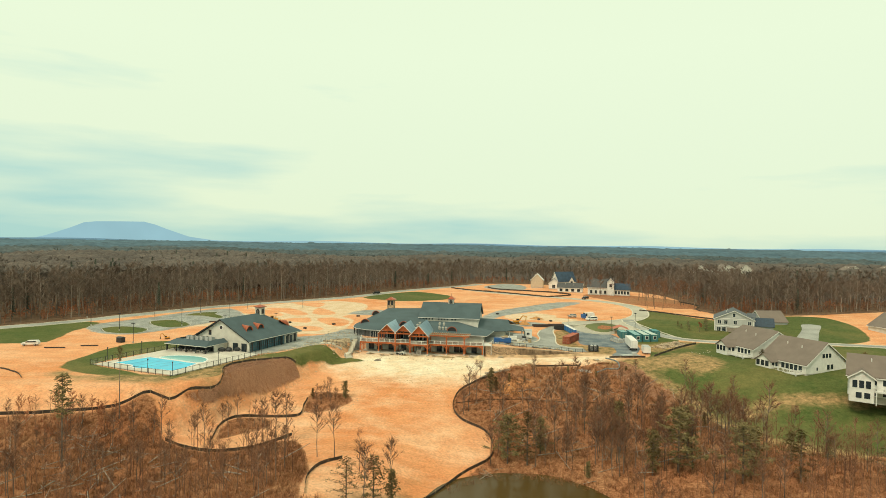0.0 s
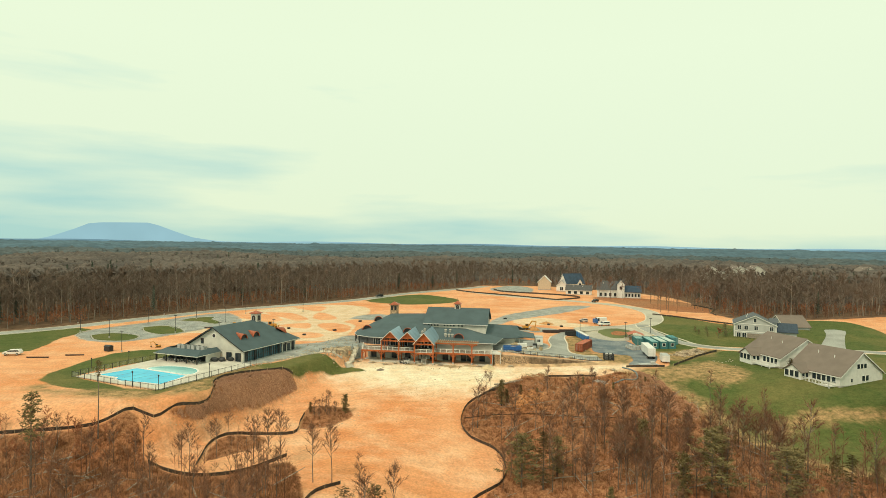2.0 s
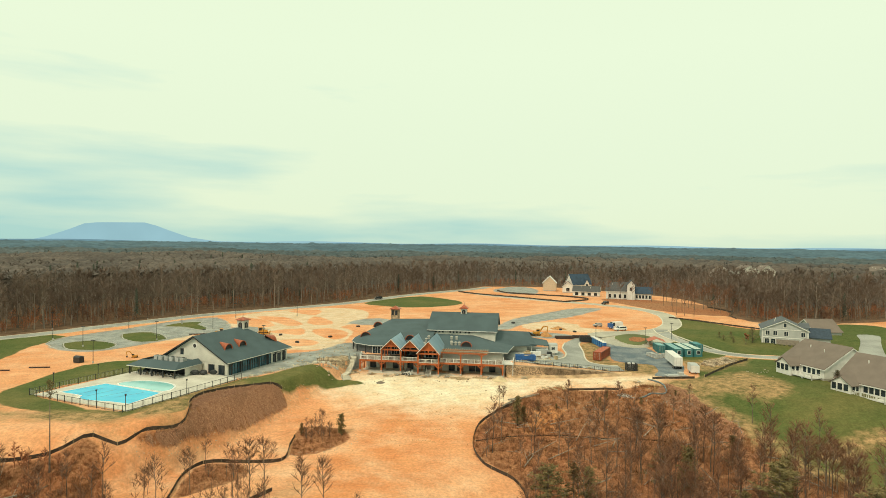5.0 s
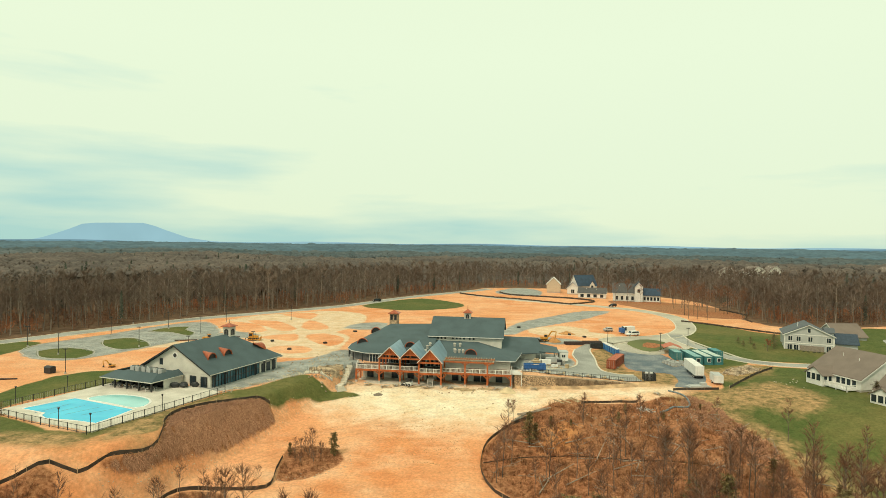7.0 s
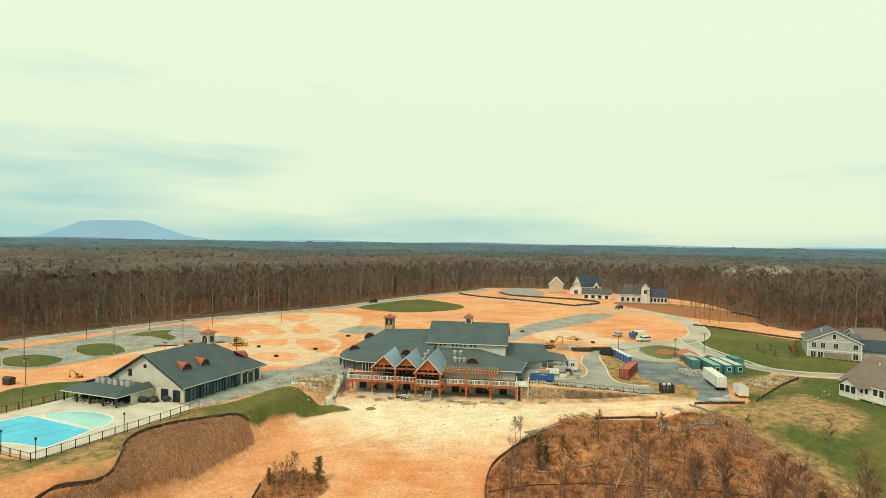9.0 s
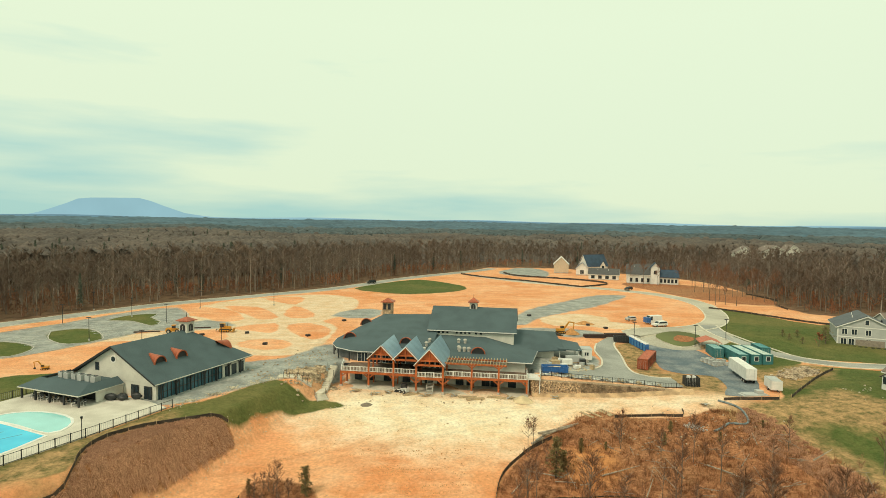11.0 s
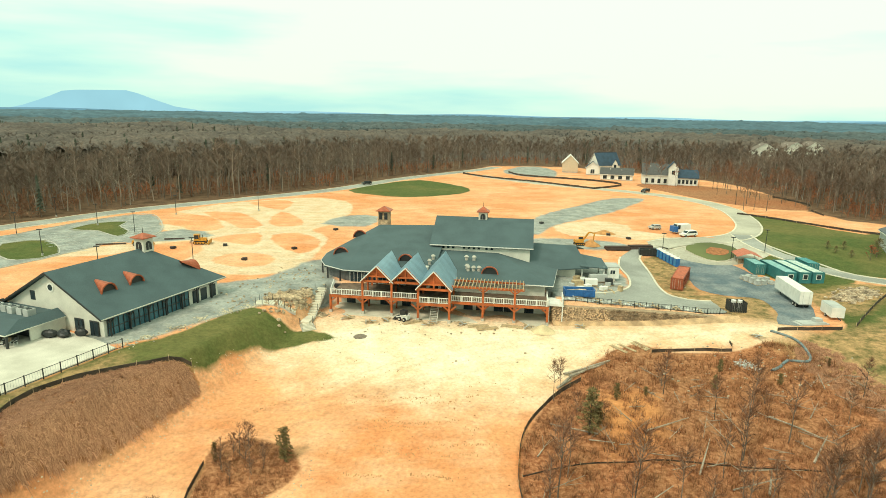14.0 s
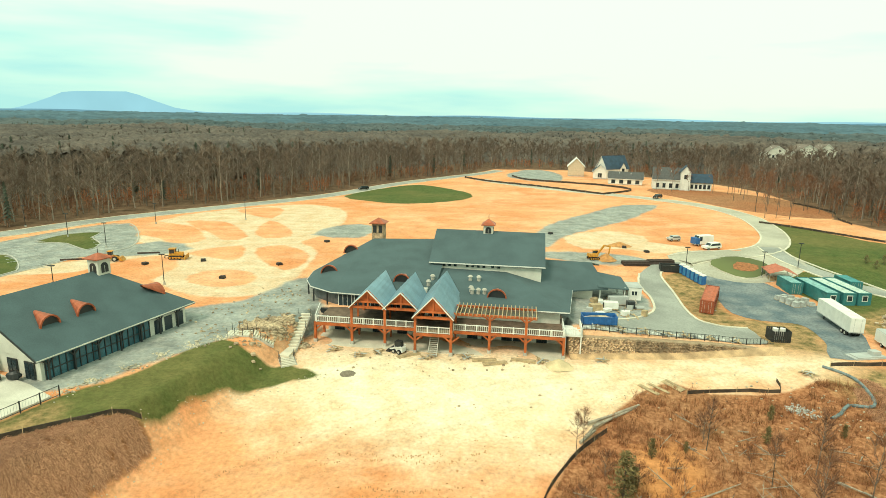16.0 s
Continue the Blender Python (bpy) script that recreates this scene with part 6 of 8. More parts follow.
def excavator(x, y, rz, s=1.0, label="yellow tracked excavator with its boom folded"):
    t = thing("excavator", label, "excavator", pose(x, y, hz(x, y), 0, 0, rz) @ Matrix.Scale(s, 4))
    for q in (-1.1, 1.1):
        tracks(t, q, 3.6, 0.55, 0.42)
    part("turntable", Build().tube((0, 1.8, 0.7), (0, 1.8, 1.05), 0.8, n=14), DARK, t)
    part("house", Build().hull([(-1.3, 0.0, 1.05), (1.3, 0.0, 1.05), (1.3, 3.0, 1.05), (-1.3, 3.0, 1.05)], [(-1.2, 0.1, 2.0), (1.2, 0.1, 2.0), (1.2, 3.0, 1.9), (-1.2, 3.0, 1.9)]), YELLOW, t)
    c = part("cab", Build().box(-1.3, -0.35, 1.9, 3.4, 1.05, 1.9), YELLOW, t)
    part("cab_glass", Build().box(-1.25, -0.4, 1.95, 3.42, 1.9, 2.8), GLASS, c)
    part("cab_roof", Build().box(-1.35, -0.3, 1.8, 3.5, 2.8, 2.92), YELLOW, c)
    bm_ = part("boom", Build().beam((0.2, 3.0, 1.6), (0.2, 5.2, 4.6), 0.4, 0.55).beam((0.2, 5.2, 4.6), (0.2, 7.4, 4.2), 0.36, 0.45), YELLOW, t)
    part("stick", Build().beam((0.2, 7.4, 4.4), (0.2, 7.0, 1.4), 0.3, 0.35), YELLOW, bm_)
    part("bucket", Build().hull([(-0.3, 6.6, 0.4), (0.7, 6.6, 0.4), (0.7, 7.5, 0.5), (-0.3, 7.5, 0.5)], [(-0.3, 6.8, 1.4), (0.7, 6.8, 1.4), (0.7, 7.3, 1.4), (-0.3, 7.3, 1.4)]), DARK, bm_)
    part("ram", Build().tube((0.2, 3.4, 2.3), (0.2, 4.8, 4.0), 0.09, n=6), CONC, bm_)


wheel_loader(-77.0, 36.4, -80, 0.72)
bulldozer(-63.0, 39.4, -85, 0.9)
excavator(37.0, 46.6, -80, 0.75)
excavator(-83.4, -5.0, 100, 0.4, "small yellow excavator on the graded clay")


def vehicle(name, x, y, rz, L, W, H, colour, label, boxy=False, lift=0.0):
    v = thing(name, label, "vehicle", pose(x, y, hz(x, y) + 0.1 + lift, 0, 0, rz), "parked vehicles")
    prof = [(0, 0.45), (0.05, 0.95), (L * 0.22, 1.05), (L * 0.34, H - 0.05), (L * 0.9, H), (L * 0.99, 1.0), (L, 0.45)] if not boxy else [(0, 0.45), (0.05, 1.15), (L * 0.12, 1.3), (L * 0.2, H - 0.1), (L * 0.97, H), (L, 1.0), (L, 0.45)]
    part("body", Build().hull([(-W / 2, a, c) for a, c in prof], [(W / 2, a, c) for a, c in prof]), colour, v)
    gl = [(L * 0.25, 1.08), (L * 0.355, H - 0.12), (L * 0.86, H - 0.1), (L * 0.93, 1.08)] if not boxy else [(L * 0.14, 1.32), (L * 0.21, H - 0.2), (L * 0.36, H - 0.2), (L * 0.36, 1.32)]
    part("side_glass", Build().hull([(-W / 2 - 0.01, a, c) for a, c in gl], [(W / 2 + 0.01, a, c) for a, c in gl]), GLASS, v)
    part("windscreen", Build().slab([(-W * 0.42, L * (0.235 if not boxy else 0.115), 1.12 if not boxy else 1.34), (W * 0.42, L * (0.235 if not boxy else 0.115), 1.12 if not boxy else 1.34), (W * 0.40, L * (0.33 if not boxy else 0.19), H - 0.1), (-W * 0.40, L * (0.33 if not boxy else 0.19), H - 0.1)], -0.03), GLASS, v)
    for px in (-W / 2 + 0.1, W / 2 - 0.1):
        for py in (L * 0.17, L * 0.82):
            wheel(v, px, py, 0.34, 0.24)
        part("headlight", Build().box(px - 0.15, px + 0.15, -0.02, 0.06, 0.68, 0.85), WHITE, v)
    return v


BLACKPAINT = mat("black_car_paint", (0.02, 0.02, 0.022), 0.25)
vehicle("pickup_truck", 70.4, 57.6, -70, 5.2, 1.9, 1.75, WHITE, "white pickup truck beside the sandy lot")
van = vehicle("box_van", 69.6, 62.6, -78, 5.6, 2.2, 2.8, WHITE, "white box truck with a blue front beside the sandy lot", True)
part("cab_panel", Build().box(-1.14, 1.14, -0.08, 1.3, 0.55, 2.2), BLUE, van, "blue cab panel")
vehicle("car", -120.5, -21.5, -78, 4.6, 1.85, 1.6, WHITE, "white car parked on the clay")
vehicle("car", -36.5, 171, -60, 4.7, 1.9, 1.7, BLACKPAINT, "black car on the perimeter road", lift=0.1)
vehicle("car", 92.6, 157.5, -52, 4.7, 1.9, 1.7, BLACKPAINT, "dark car on the loop road", lift=0.1)
vehicle("car", 65.0, 68.4, -80, 3.4, 1.8, 1.5, GREYSIDE, "grey car on the sandy lot")
solid("site_kiosk", Build().box(-1.5, 1.5, -1.1, 1.1, 0.15, 2.2).hull([(-1.7, -1.3, 2.2), (1.7, -1.3, 2.2), (1.7, 1.3, 2.2), (-1.7, 1.3, 2.2)], [(-1.5, -0.2, 2.7), (1.5, -0.2, 2.7), (1.5, 0.2, 2.7), (-1.5, 0.2, 2.7)]), DARK, "dark site hut with a low roof", "hut", m=pose(-95.5, -12.5, hz(-95.5, -12.5), 0, 0, -20) @ Matrix.Scale(0.7, 4))
for k, (x, y, a, L) in enumerate(((-109, -24, 4, 6), (-101, -20, 8, 5), (-83, 37, 14, 7), (-70, 44, 12, 5))):
    solid("log", Build().tube((-L / 2, 0, 0.2), (L / 2, 0, 0.22), 0.2, 0.17, 7), PIPE, "dark log lying on the clay", "log", "logs", m=pose(x, y, hz(x, y), 0, 0, a))


# ---- service court beside the clubhouse ----
def court():
    s = thing("site_cabin", "white site cabin with a small window", "cabin", CLUB @ pose(34.6, 24.5, 2.75, 0, 0, 4))
    part("shell", Build().box(0, 2.6, 0, 4.0, 0.35, 2.9), WHITE, s)
    part("roof", Build().box(-0.1, 2.7, -0.1, 4.1, 2.9, 3.0), GREYSIDE, s)
    window(s, 0.7, 1.7, 0.0, 1.4, 2.2, 1)
    part("steps", _steps(0.6, 1.5, -0.1, -1.2, 0.6, 0.0, 4), CONC, s)
    for k, (x, y, w, d, h, m, lab) in enumerate(((29.2, 17.4, 2.6, 1.5, 1.3, WHITE, "white crate of building fittings"), (33.8, 19.4, 1.4, 1.2, 1.5, DARK, "dark steel cabinet on a pallet"), (30.6, 20.6, 3.8, 1.2, 1.6, GREYSIDE, "grey air handling unit"), (26.6, 15.0, 2.2, 1.4, 1.1, LUMBER, "pallet of raw sawn boards"), (27.4, 11.4, 1.4, 1.2, 0.9, WHITE, "white crate of building fittings"))):
        p = CLUB @ Vector((x, y, 0))
        c = thing("crate", lab, "crate", pose(p.x, p.y, hz(p.x, p.y), 0, 0, -6 + 5 * k), "crates in the court")
        part("box", Build().box(0, w, 0, d, 0.14, h), m, c)
        part("pallet", Build().box(-0.05, w + 0.05, 0, d, 0, 0.14), LUMBER, c)
    g_ = random.Random(91)
    for k in range(14):
        p = CLUB @ Vector((g_.uniform(25.5, 36.5), g_.uniform(11.5, 21), 0))
        c = thing("crate", ("grey steel box of site tools", "pale stack of wrapped boards", "dark crate of fixings", "stack of raw timber offcuts")[k % 4], "crate", pose(p.x, p.y, hz(p.x, p.y), 0, 0, g_.uniform(0, 90)), "crates in the court")
        part("box", Build().box(0, g_.uniform(0.6, 1.8), 0, g_.uniform(0.5, 1.1), 0.12, g_.uniform(0.4, 1.2)), (GREYSIDE, WHITE, DARK, LUMBER)[k % 4], c)
        part("pallet", Build().box(-0.05, 1.2, 0, 0.9, 0, 0.12), LUMBER, c)
    for k in range(6):
        p = CLUB @ Vector((31.0 + 0.8 * k % 3, 13.5 + 1.1 * (k // 2), 0))
        solid("plank", Build().box(-1.6, 1.6, -0.12, 0.12, 0, 0.06), LUMBER, "raw plank lying in the court", "plank", "planks", m=pose(p.x + (k % 3), p.y, hz(p.x, p.y) + 0.03, 0, 0, 70 + 9 * k))


court()


# ---- lamp posts and poles ----
def lamp_post(x, y, h=6.2):
    t = thing("lamp_post", "slim dark car-park lamp post with a flat head", "lamp", pose(x, y, hz(x, y)), "car-park lamps")
    part("base", Build().tube((0, 0, -0.3), (0, 0, 0.5), 0.25, n=10), CONC, t)
    part("pole", Build().tube((0, 0, 0.5), (0, 0, h), 0.09, 0.07, 6), DARK, t)
    part("lamp_head", Build().box(-0.55, 0.55, -0.2, 0.2, h - 0.05, h + 0.12), DARK, t)


for x, y in ((-54.8, 18.8), (-100.4, 62), (-83.3, 49.7), (-86, 82), (58.5, 39.9), (75.4, 37.4), (86.8, 42.6), (-109, 11.5), (-91, -13.5), (-113, 46), (-92.5, 25), (-126, 23), (-70, 8.5), (-62, 92), (-140, 44), (-120, 74)):
    lamp_post(x, y)


# ---- houses ----
def house(x, y, z, rz, W, L, eave, ridge_h, wallm, roofm, label, name="house"):
    """Gable end faces -y; local x across, y along the ridge."""
    h = thing(name, label, "house", pose(x, y, z, 0, 0, rz))
    part("foundation", Build().box(0.1, W - 0.1, 0.1, L - 0.1, -1.5, 0.3), CONC, h)
    part("wall", Build().box(0, W, 0, L, 0.2, eave), wallm, h)
    for v, s in ((0, 1), (L, -1)):
        part("gable_wall", Build().hull([(0, v, eave - 0.05), (W, v, eave - 0.05), (W / 2, v, ridge_h - 0.25)], [(0, v + 0.25 * s, eave - 0.05), (W, v + 0.25 * s, eave - 0.05), (W / 2, v + 0.25 * s, ridge_h - 0.25)]), wallm, h)
    o, k = 0.45, (ridge_h - eave) / (W / 2)
    part("roof", Build().slab([(-o, -o, eave - o * k), (W / 2, -o, ridge_h), (W / 2, L + o, ridge_h), (-o, L + o, eave - o * k)][::-1], -0.2), roofm, h, "brown shingle roof slope")
    part("roof", Build().slab([(W / 2, -o, ridge_h), (W + o, -o, eave - o * k), (W + o, L + o, eave - o * k), (W / 2, L + o, ridge_h)], 0.2), roofm, h)
    part("fascia", _fascia([(-o, -o - 0.02, eave - o * k), (W / 2, -o - 0.02, ridge_h), (W + o, -o - 0.02, eave - o * k)], 0.3).beam((-o, -o, eave - o * k - 0.1), (-o, L + o, eave - o * k - 0.1), 0.1, 0.25), WHITE, h)
    for px, py in ((W * 0.3, L * 0.35), (W * 0.34, L * 0.7)):
        part("vent_pipe", Build().tube((px, py, eave + px * k - 0.3), (px, py, eave + px * k + 0.9), 0.12, n=6), WHITE, h)
    return h


def side_window(h, y0, y1, z0, z1, x=0.0):
    w = part("window", Build().box(x - 0.07, x + 0.02, y0 - 0.12, y1 + 0.12, z0 - 0.12, z1 + 0.12), WHITE, h)
    part("pane", Build().box(x - 0.10, x - 0.06, y0, y1, z0, z1), GLASS, w)


def deck_bump(h, y0, y1, depth, z, eave):
    """A sunroom with its own gable and a railed white deck on the long side."""
    part("sunroom_wall", Build().box(-depth, 0.05, y1 - 5.0, y1, -1.2, eave), WHITE, h)
    ym = y1 - 2.5
    for s in (-1, 1):
        q = [(-depth - 0.4, ym + s * 2.95, eave - 0.15), (-depth - 0.4, ym, eave + 1.9), (3.0, ym, eave + 1.9), (3.0, ym + s * 2.95, eave - 0.15)]
        part("sunroom_roof", Build().slab(q[::-1] if s > 0 else q, 0.15), BROWNROOF, h)
    part("sunroom_gable", Build().hull([(-depth, ym - 2.5, eave - 0.05), (-depth, ym + 2.5, eave - 0.05), (-depth, ym, eave + 1.7)], [(-depth + 0.2, ym - 2.5, eave - 0.05), (-depth + 0.2, ym + 2.5, eave - 0.05), (-depth + 0.2, ym, eave + 1.7)]), WHITE, h)
    for k in range(3):
        side_window(h, y1 - 4.4 + 1.5 * k, y1 - 3.3 + 1.5 * k, 0.9, 2.5, -depth)
    for k in range(2):
        window(h, -depth + 0.5 + 1.4 * k, -depth + 1.4 + 1.4 * k, y1 - 5.0, 0.9, 2.5, 0)
    part("deck", Build().box(-depth + 0.6, 0.05, y0, y1 - 5.0, -0.05, 0.15), WHITE, h, "raised white deck")
    for y in (y0 + 0.1, (y0 + y1 - 5) / 2):
        part("deck_post", Build().beam((-depth + 0.8, y, -2.5), (-depth + 0.8, y, 0), 0.22), WHITE, h)
    railing("deck_railing", (-depth + 0.65, y0 + 0.1), (-depth + 0.65, y1 - 5.1), 0.15, h, gap=0.4)
    railing("deck_railing", (-depth + 0.65, y0 + 0.1), (0, y0 + 0.1), 0.15, h, gap=0.4)


hb = house(105.0, -15.5, 2.75, 13, 18, 15, 2.9, 8.2, WHITE, BROWNROOF, "white one-storey house with a brown roof and sunroom")
deck_bump(hb, 1.0, 12.5, 3.6, 0, 2.5)
for k in range(4):
    side_window(hb, 1.2 + k * 1.5, 2.2 + k * 1.5, 0.8, 2.4)
hc = house(109.6, -35.0, 1.8, 22, 17, 14.5, 2.95, 8.7, WHITE, BROWNROOF, "white one-storey house with a tall blank gable and deck")
deck_bump(hc, 1.0, 13.5, 3.4, 0, 2.5)
for k in range(5):
    side_window(hc, 1.2 + k * 1.35, 2.2 + k * 1.35, 0.8, 2.4)
for k in range(3):
    window(hc, 6.6 + k * 1.35, 7.6 + k * 1.35, 0.0, 4.4, 5.6, 0)
for k in range(2):
    window(hc, 8.6 + k * 1.5, 9.7 + k * 1.5, 0.0, 1.0, 2.4, 0)
window(hc, 4.2, 4.8, 0.0, 1.0, 1.9, 0)
hd = house(121.5, -63.0, 1.2, 54.4, 12, 16, 5.2, 9.4, WHITE, BROWNROOF, "white two-storey house with brown roof and rear deck")
for k in range(5):
    side_window(hd, 2.0 + k * 2.7, 3.5 + k * 2.7, 3.1, 4.7)
    side_window(hd, 2.0 + k * 2.7, 3.5 + k * 2.7, 0.5, 2.1)
part("sunroom_wall", Build().box(-2.4, 0.05, 10.6, 15.6, -1.0, 4.9), WHITE, hd, "white sunroom over a low basement")
for s in (-1, 1):
    q = [(-2.9, 13.1 + s * 3.0, 4.75), (-2.9, 13.1, 6.9), (3.4, 13.1, 6.9), (3.4, 13.1 + s * 3.0, 4.75)]
    part("sunroom_roof", Build().slab(q[::-1] if s > 0 else q, 0.16), BROWNROOF, hd)
    part("rake_board", Build().beam((-2.95, 13.1 + s * 3.0, 4.7), (-2.95, 13.1, 6.85), 0.08, 0.26), WHITE, hd)
part("sunroom_gable", Build().hull([(-2.4, 10.6, 4.85), (-2.4, 15.6, 4.85), (-2.4, 13.1, 6.7)], [(-2.2, 10.6, 4.85), (-2.2, 15.6, 4.85), (-2.2, 13.1, 6.7)]), WHITE, hd)
for k in range(3):
    side_window(hd, 11.3 + 1.35 * k, 12.3 + 1.35 * k, 2.5, 4.3, -2.4)
for k in range(2):
    side_window(hd, 11.4 + 1.7 * k, 12.6 + 1.7 * k, 0.0, 1.4, -2.4)
part("deck", Build().box(-2.6, 0, 2.5, 10.6, 1.7, 1.9), WHITE, hd, "raised white deck")
railing("deck_railing", (-2.6, 2.5), (-2.6, 10.5), 1.9, hd, gap=0.4)
for y in (2.7, 6.4, 10.2):
    part("deck_post", Build().beam((-2.5, y, -1.4), (-2.5, y, 1.8), 0.22), WHITE, hd)
ha = house(118.6, 40.5, 2.4, -25, 14.4, 13, 6.2, 9.6, GREYSIDE, MATS["dark_blue_shingle"], "grey two-storey house with white trim and low gable")
for u in (1.2, 3.6, 7.0, 12.2):
    window(ha, u, u + 1.2, 0.0, 4.0, 5.5, 1)
for u in (1.0, 2.9, 7.0, 12.2):
    window(ha, u, u + 1.3, 0.0, 0.9, 2.7, 1)
window(ha, 6.75, 7.65, 0.0, 7.0, 8.4, 0)
part("trim_band", Build().box(-0.05, 14.45, -0.08, 0.0, 3.1, 3.4), WHITE, ha)
part("gable_band", Build().box(-0.05, 14.45, -0.08, 0.0, 6.05, 6.3), WHITE, ha)
for x0, x1 in ((-0.08, 0.3), (14.1, 14.48)):
    part("corner_board", Build().box(x0, x1, -0.06, 0.0, 0.2, 6.2), WHITE, ha)
part("lower_band", Build().box(4.6, 11.6, -0.12, 0.0, 0.0, 2.6), mat("tan_stone_band", (0.30, 0.25, 0.2), 0.9), ha, "tan stone facing")
part("side_porch", Build().box(-2.0, 0, 0.4, 2.6, -0.6, 0.5), WHITE, ha)
part("wing", Build().box(14.4, 21.4, 3, 11, -0.4, 3.8), GREYSIDE, ha)
part("wing_roof", Build().slab([(14.0, 2.4, 3.6), (21.9, 2.4, 3.6), (21.9, 7, 6.6), (14.0, 7, 6.6)], 0.2).slab([(14.0, 7, 6.6), (21.9, 7, 6.6), (21.9, 11.6, 3.6), (14.0, 11.6, 3.6)], 0.2), mat("navy_grey_shingle", (0.045, 0.070, 0.10), 0.85, var=0.12), ha, "dark blue-grey garage roof")
part("link_wall", Build().box(12.6, 15.0, 5.5, 9.5, 3.4, 7.0), WHITE, ha, "white dormer wall between the roofs")
part("link_roof", Build().slab([(12.2, 5.0, 6.7), (15.4, 5.0, 6.7), (15.4, 7.5, 8.2), (12.2, 7.5, 8.2)], 0.18).slab([(12.2, 7.5, 8.2), (15.4, 7.5, 8.2), (15.4, 10, 6.7), (12.2, 10, 6.7)], 0.18), MATS["dark_blue_shingle"], ha)
for k in range(9):
    solid("hedge_bush", Build().blob((0, 0, 0.45), (0.75, 0.6, 0.6), random.Random(140 + k), 9, 6, 0.22), mat("dark_hedge_leaves", (0.07, 0.075, 0.035), 0.9, var=0.3, scale=3, fine=20, bump=0.6), "low dark evergreen bush along the house front", "bush", "hedge bushes", m=ha.matrix_world @ pose(1.0 + 1.5 * k, -1.6, -0.1))
hx = house(146, 66, 3.0, -90, 12, 10.5, 2.8, 6.8, GREYSIDE, BROWNROOF, "grey house with brown roof half hidden behind another")
hy = house(188, 32, 3.0, 10, 16, 14, 3.0, 8.0, CREAM, BROWNROOF, "cream house with brown roof across the lawn")
window(hy, 3, 4.6, 0, 1, 2.4, 1)
window(hy, 8, 9.6, 0, 1, 2.4, 1)


# ---- more site clutter ----
def skid_loader(x, y, rz):
    t = thing("skid_loader", "small white skid loader in front of the deck", "loader", pose(x, y, hz(x, y), 0, 0, rz))
    for px in (-0.75, 0.75):
        for py in (0.3, 1.3):
            wheel(t, px, py, 0.38, 0.28)
    part("body", Build().hull([(-0.6, -0.3, 0.35), (0.6, -0.3, 0.35), (0.6, 1.9, 0.35), (-0.6, 1.9, 0.35)], [(-0.55, -0.2, 1.1), (0.55, -0.2, 1.1), (0.55, 1.5, 0.9), (-0.55, 1.5, 0.9)]), WHITE, t)
    part("cab", Build().box(-0.5, 0.5, 0.2, 1.3, 1.1, 2.0), DARK, t)
    for q in (-0.65, 0.65):
        part("lift_arm", Build().beam((q, -0.1, 1.3), (q, 2.2, 0.6), 0.14, 0.2), WHITE, t)
    part("bucket", Build().hull([(-0.85, 2.1, 0.05), (0.85, 2.1, 0.05), (0.85, 2.9, 0.05), (-0.85, 2.9, 0.05)], [(-0.85, 2.1, 0.7), (0.85, 2.1, 0.7), (0.85, 2.3, 0.7), (-0.85, 2.3, 0.7)]), DARK, t)


skid_loader(-5.6, -4.6, 60)
sock = [(60.2, -9.6), (61.6, -11.4), (62.6, -13.4), (62.6, -15.8), (61.6, -19.4), (60, -20.4), (57.6, -19.8), (55.4, -21.6), (53.5, -22.6)]
qs = curve(sock, step=1.2)
hose = Build()
for m_, c_ in enumerate(qs):
    d_ = qs[min(m_ + 1, len(qs) - 1)] - qs[max(m_ - 1, 0)]
    s_ = Vector((d_[1], -d_[0], 0)).normalized()
    hose.v += [tuple(Vector((c_[0], c_[1], hz(*c_) + 0.2)) + s_ * 0.24 * math.cos(k * math.pi / 4) + Vector((0, 0, 0.22 * math.sin(k * math.pi / 4)))) for k in range(8)]
for m_ in range(len(qs) - 1):
    hose.f += [(8 * m_ + k, 8 * m_ + (k + 1) % 8, 8 * m_ + 8 + (k + 1) % 8, 8 * m_ + 8 + k) for k in range(8)]
solid("silt_sock", hose, mat("blue_grey_geotextile", (0.20, 0.25, 0.26), 0.8, var=0.2), "blue-grey silt sock winding down the bank", "silt sock")
for k, (x, y, rz) in enumerate(((57, -11.5, 20), (-9.5, -4.6, 12), (16.4, -7.4, 75), (26.5, -6.6, 4), (-17, -3.4, 8), (27, -1.2, 5), (31, -1.4, 40), (34.6, -1.1, 80), (38.4, -1.3, 15), (42, -1.0, 60), (46.5, -1.2, 100), (50.5, -1.0, 30), (53.8, 16.6, 70), (32.5, 12.4, 10), (36.2, 15.5, 50), (-1.5, -6.2, 90), (4.6, -6.0, 25), (-12.6, -5.6, 60))):
    t = thing("scrap_pile", "small pile of pale scrap boards and sheets", "scrap", pose(x, y, hz(x, y), 0, 0, rz), "scrap piles")
    g_ = random.Random(60 + k)
    for i in range(9):
        part("scrap_board", Build().box(-0.9, 0.9, -0.12, 0.12, 0, 0.05), GREYSIDE if i % 4 == 0 else LUMBER, t).matrix_local = pose(g_.uniform(-0.7, 0.7), g_.uniform(-0.7, 0.7), 0.05 + 0.05 * i, g_.uniform(-8, 8), g_.uniform(-8, 8), g_.uniform(0, 180))
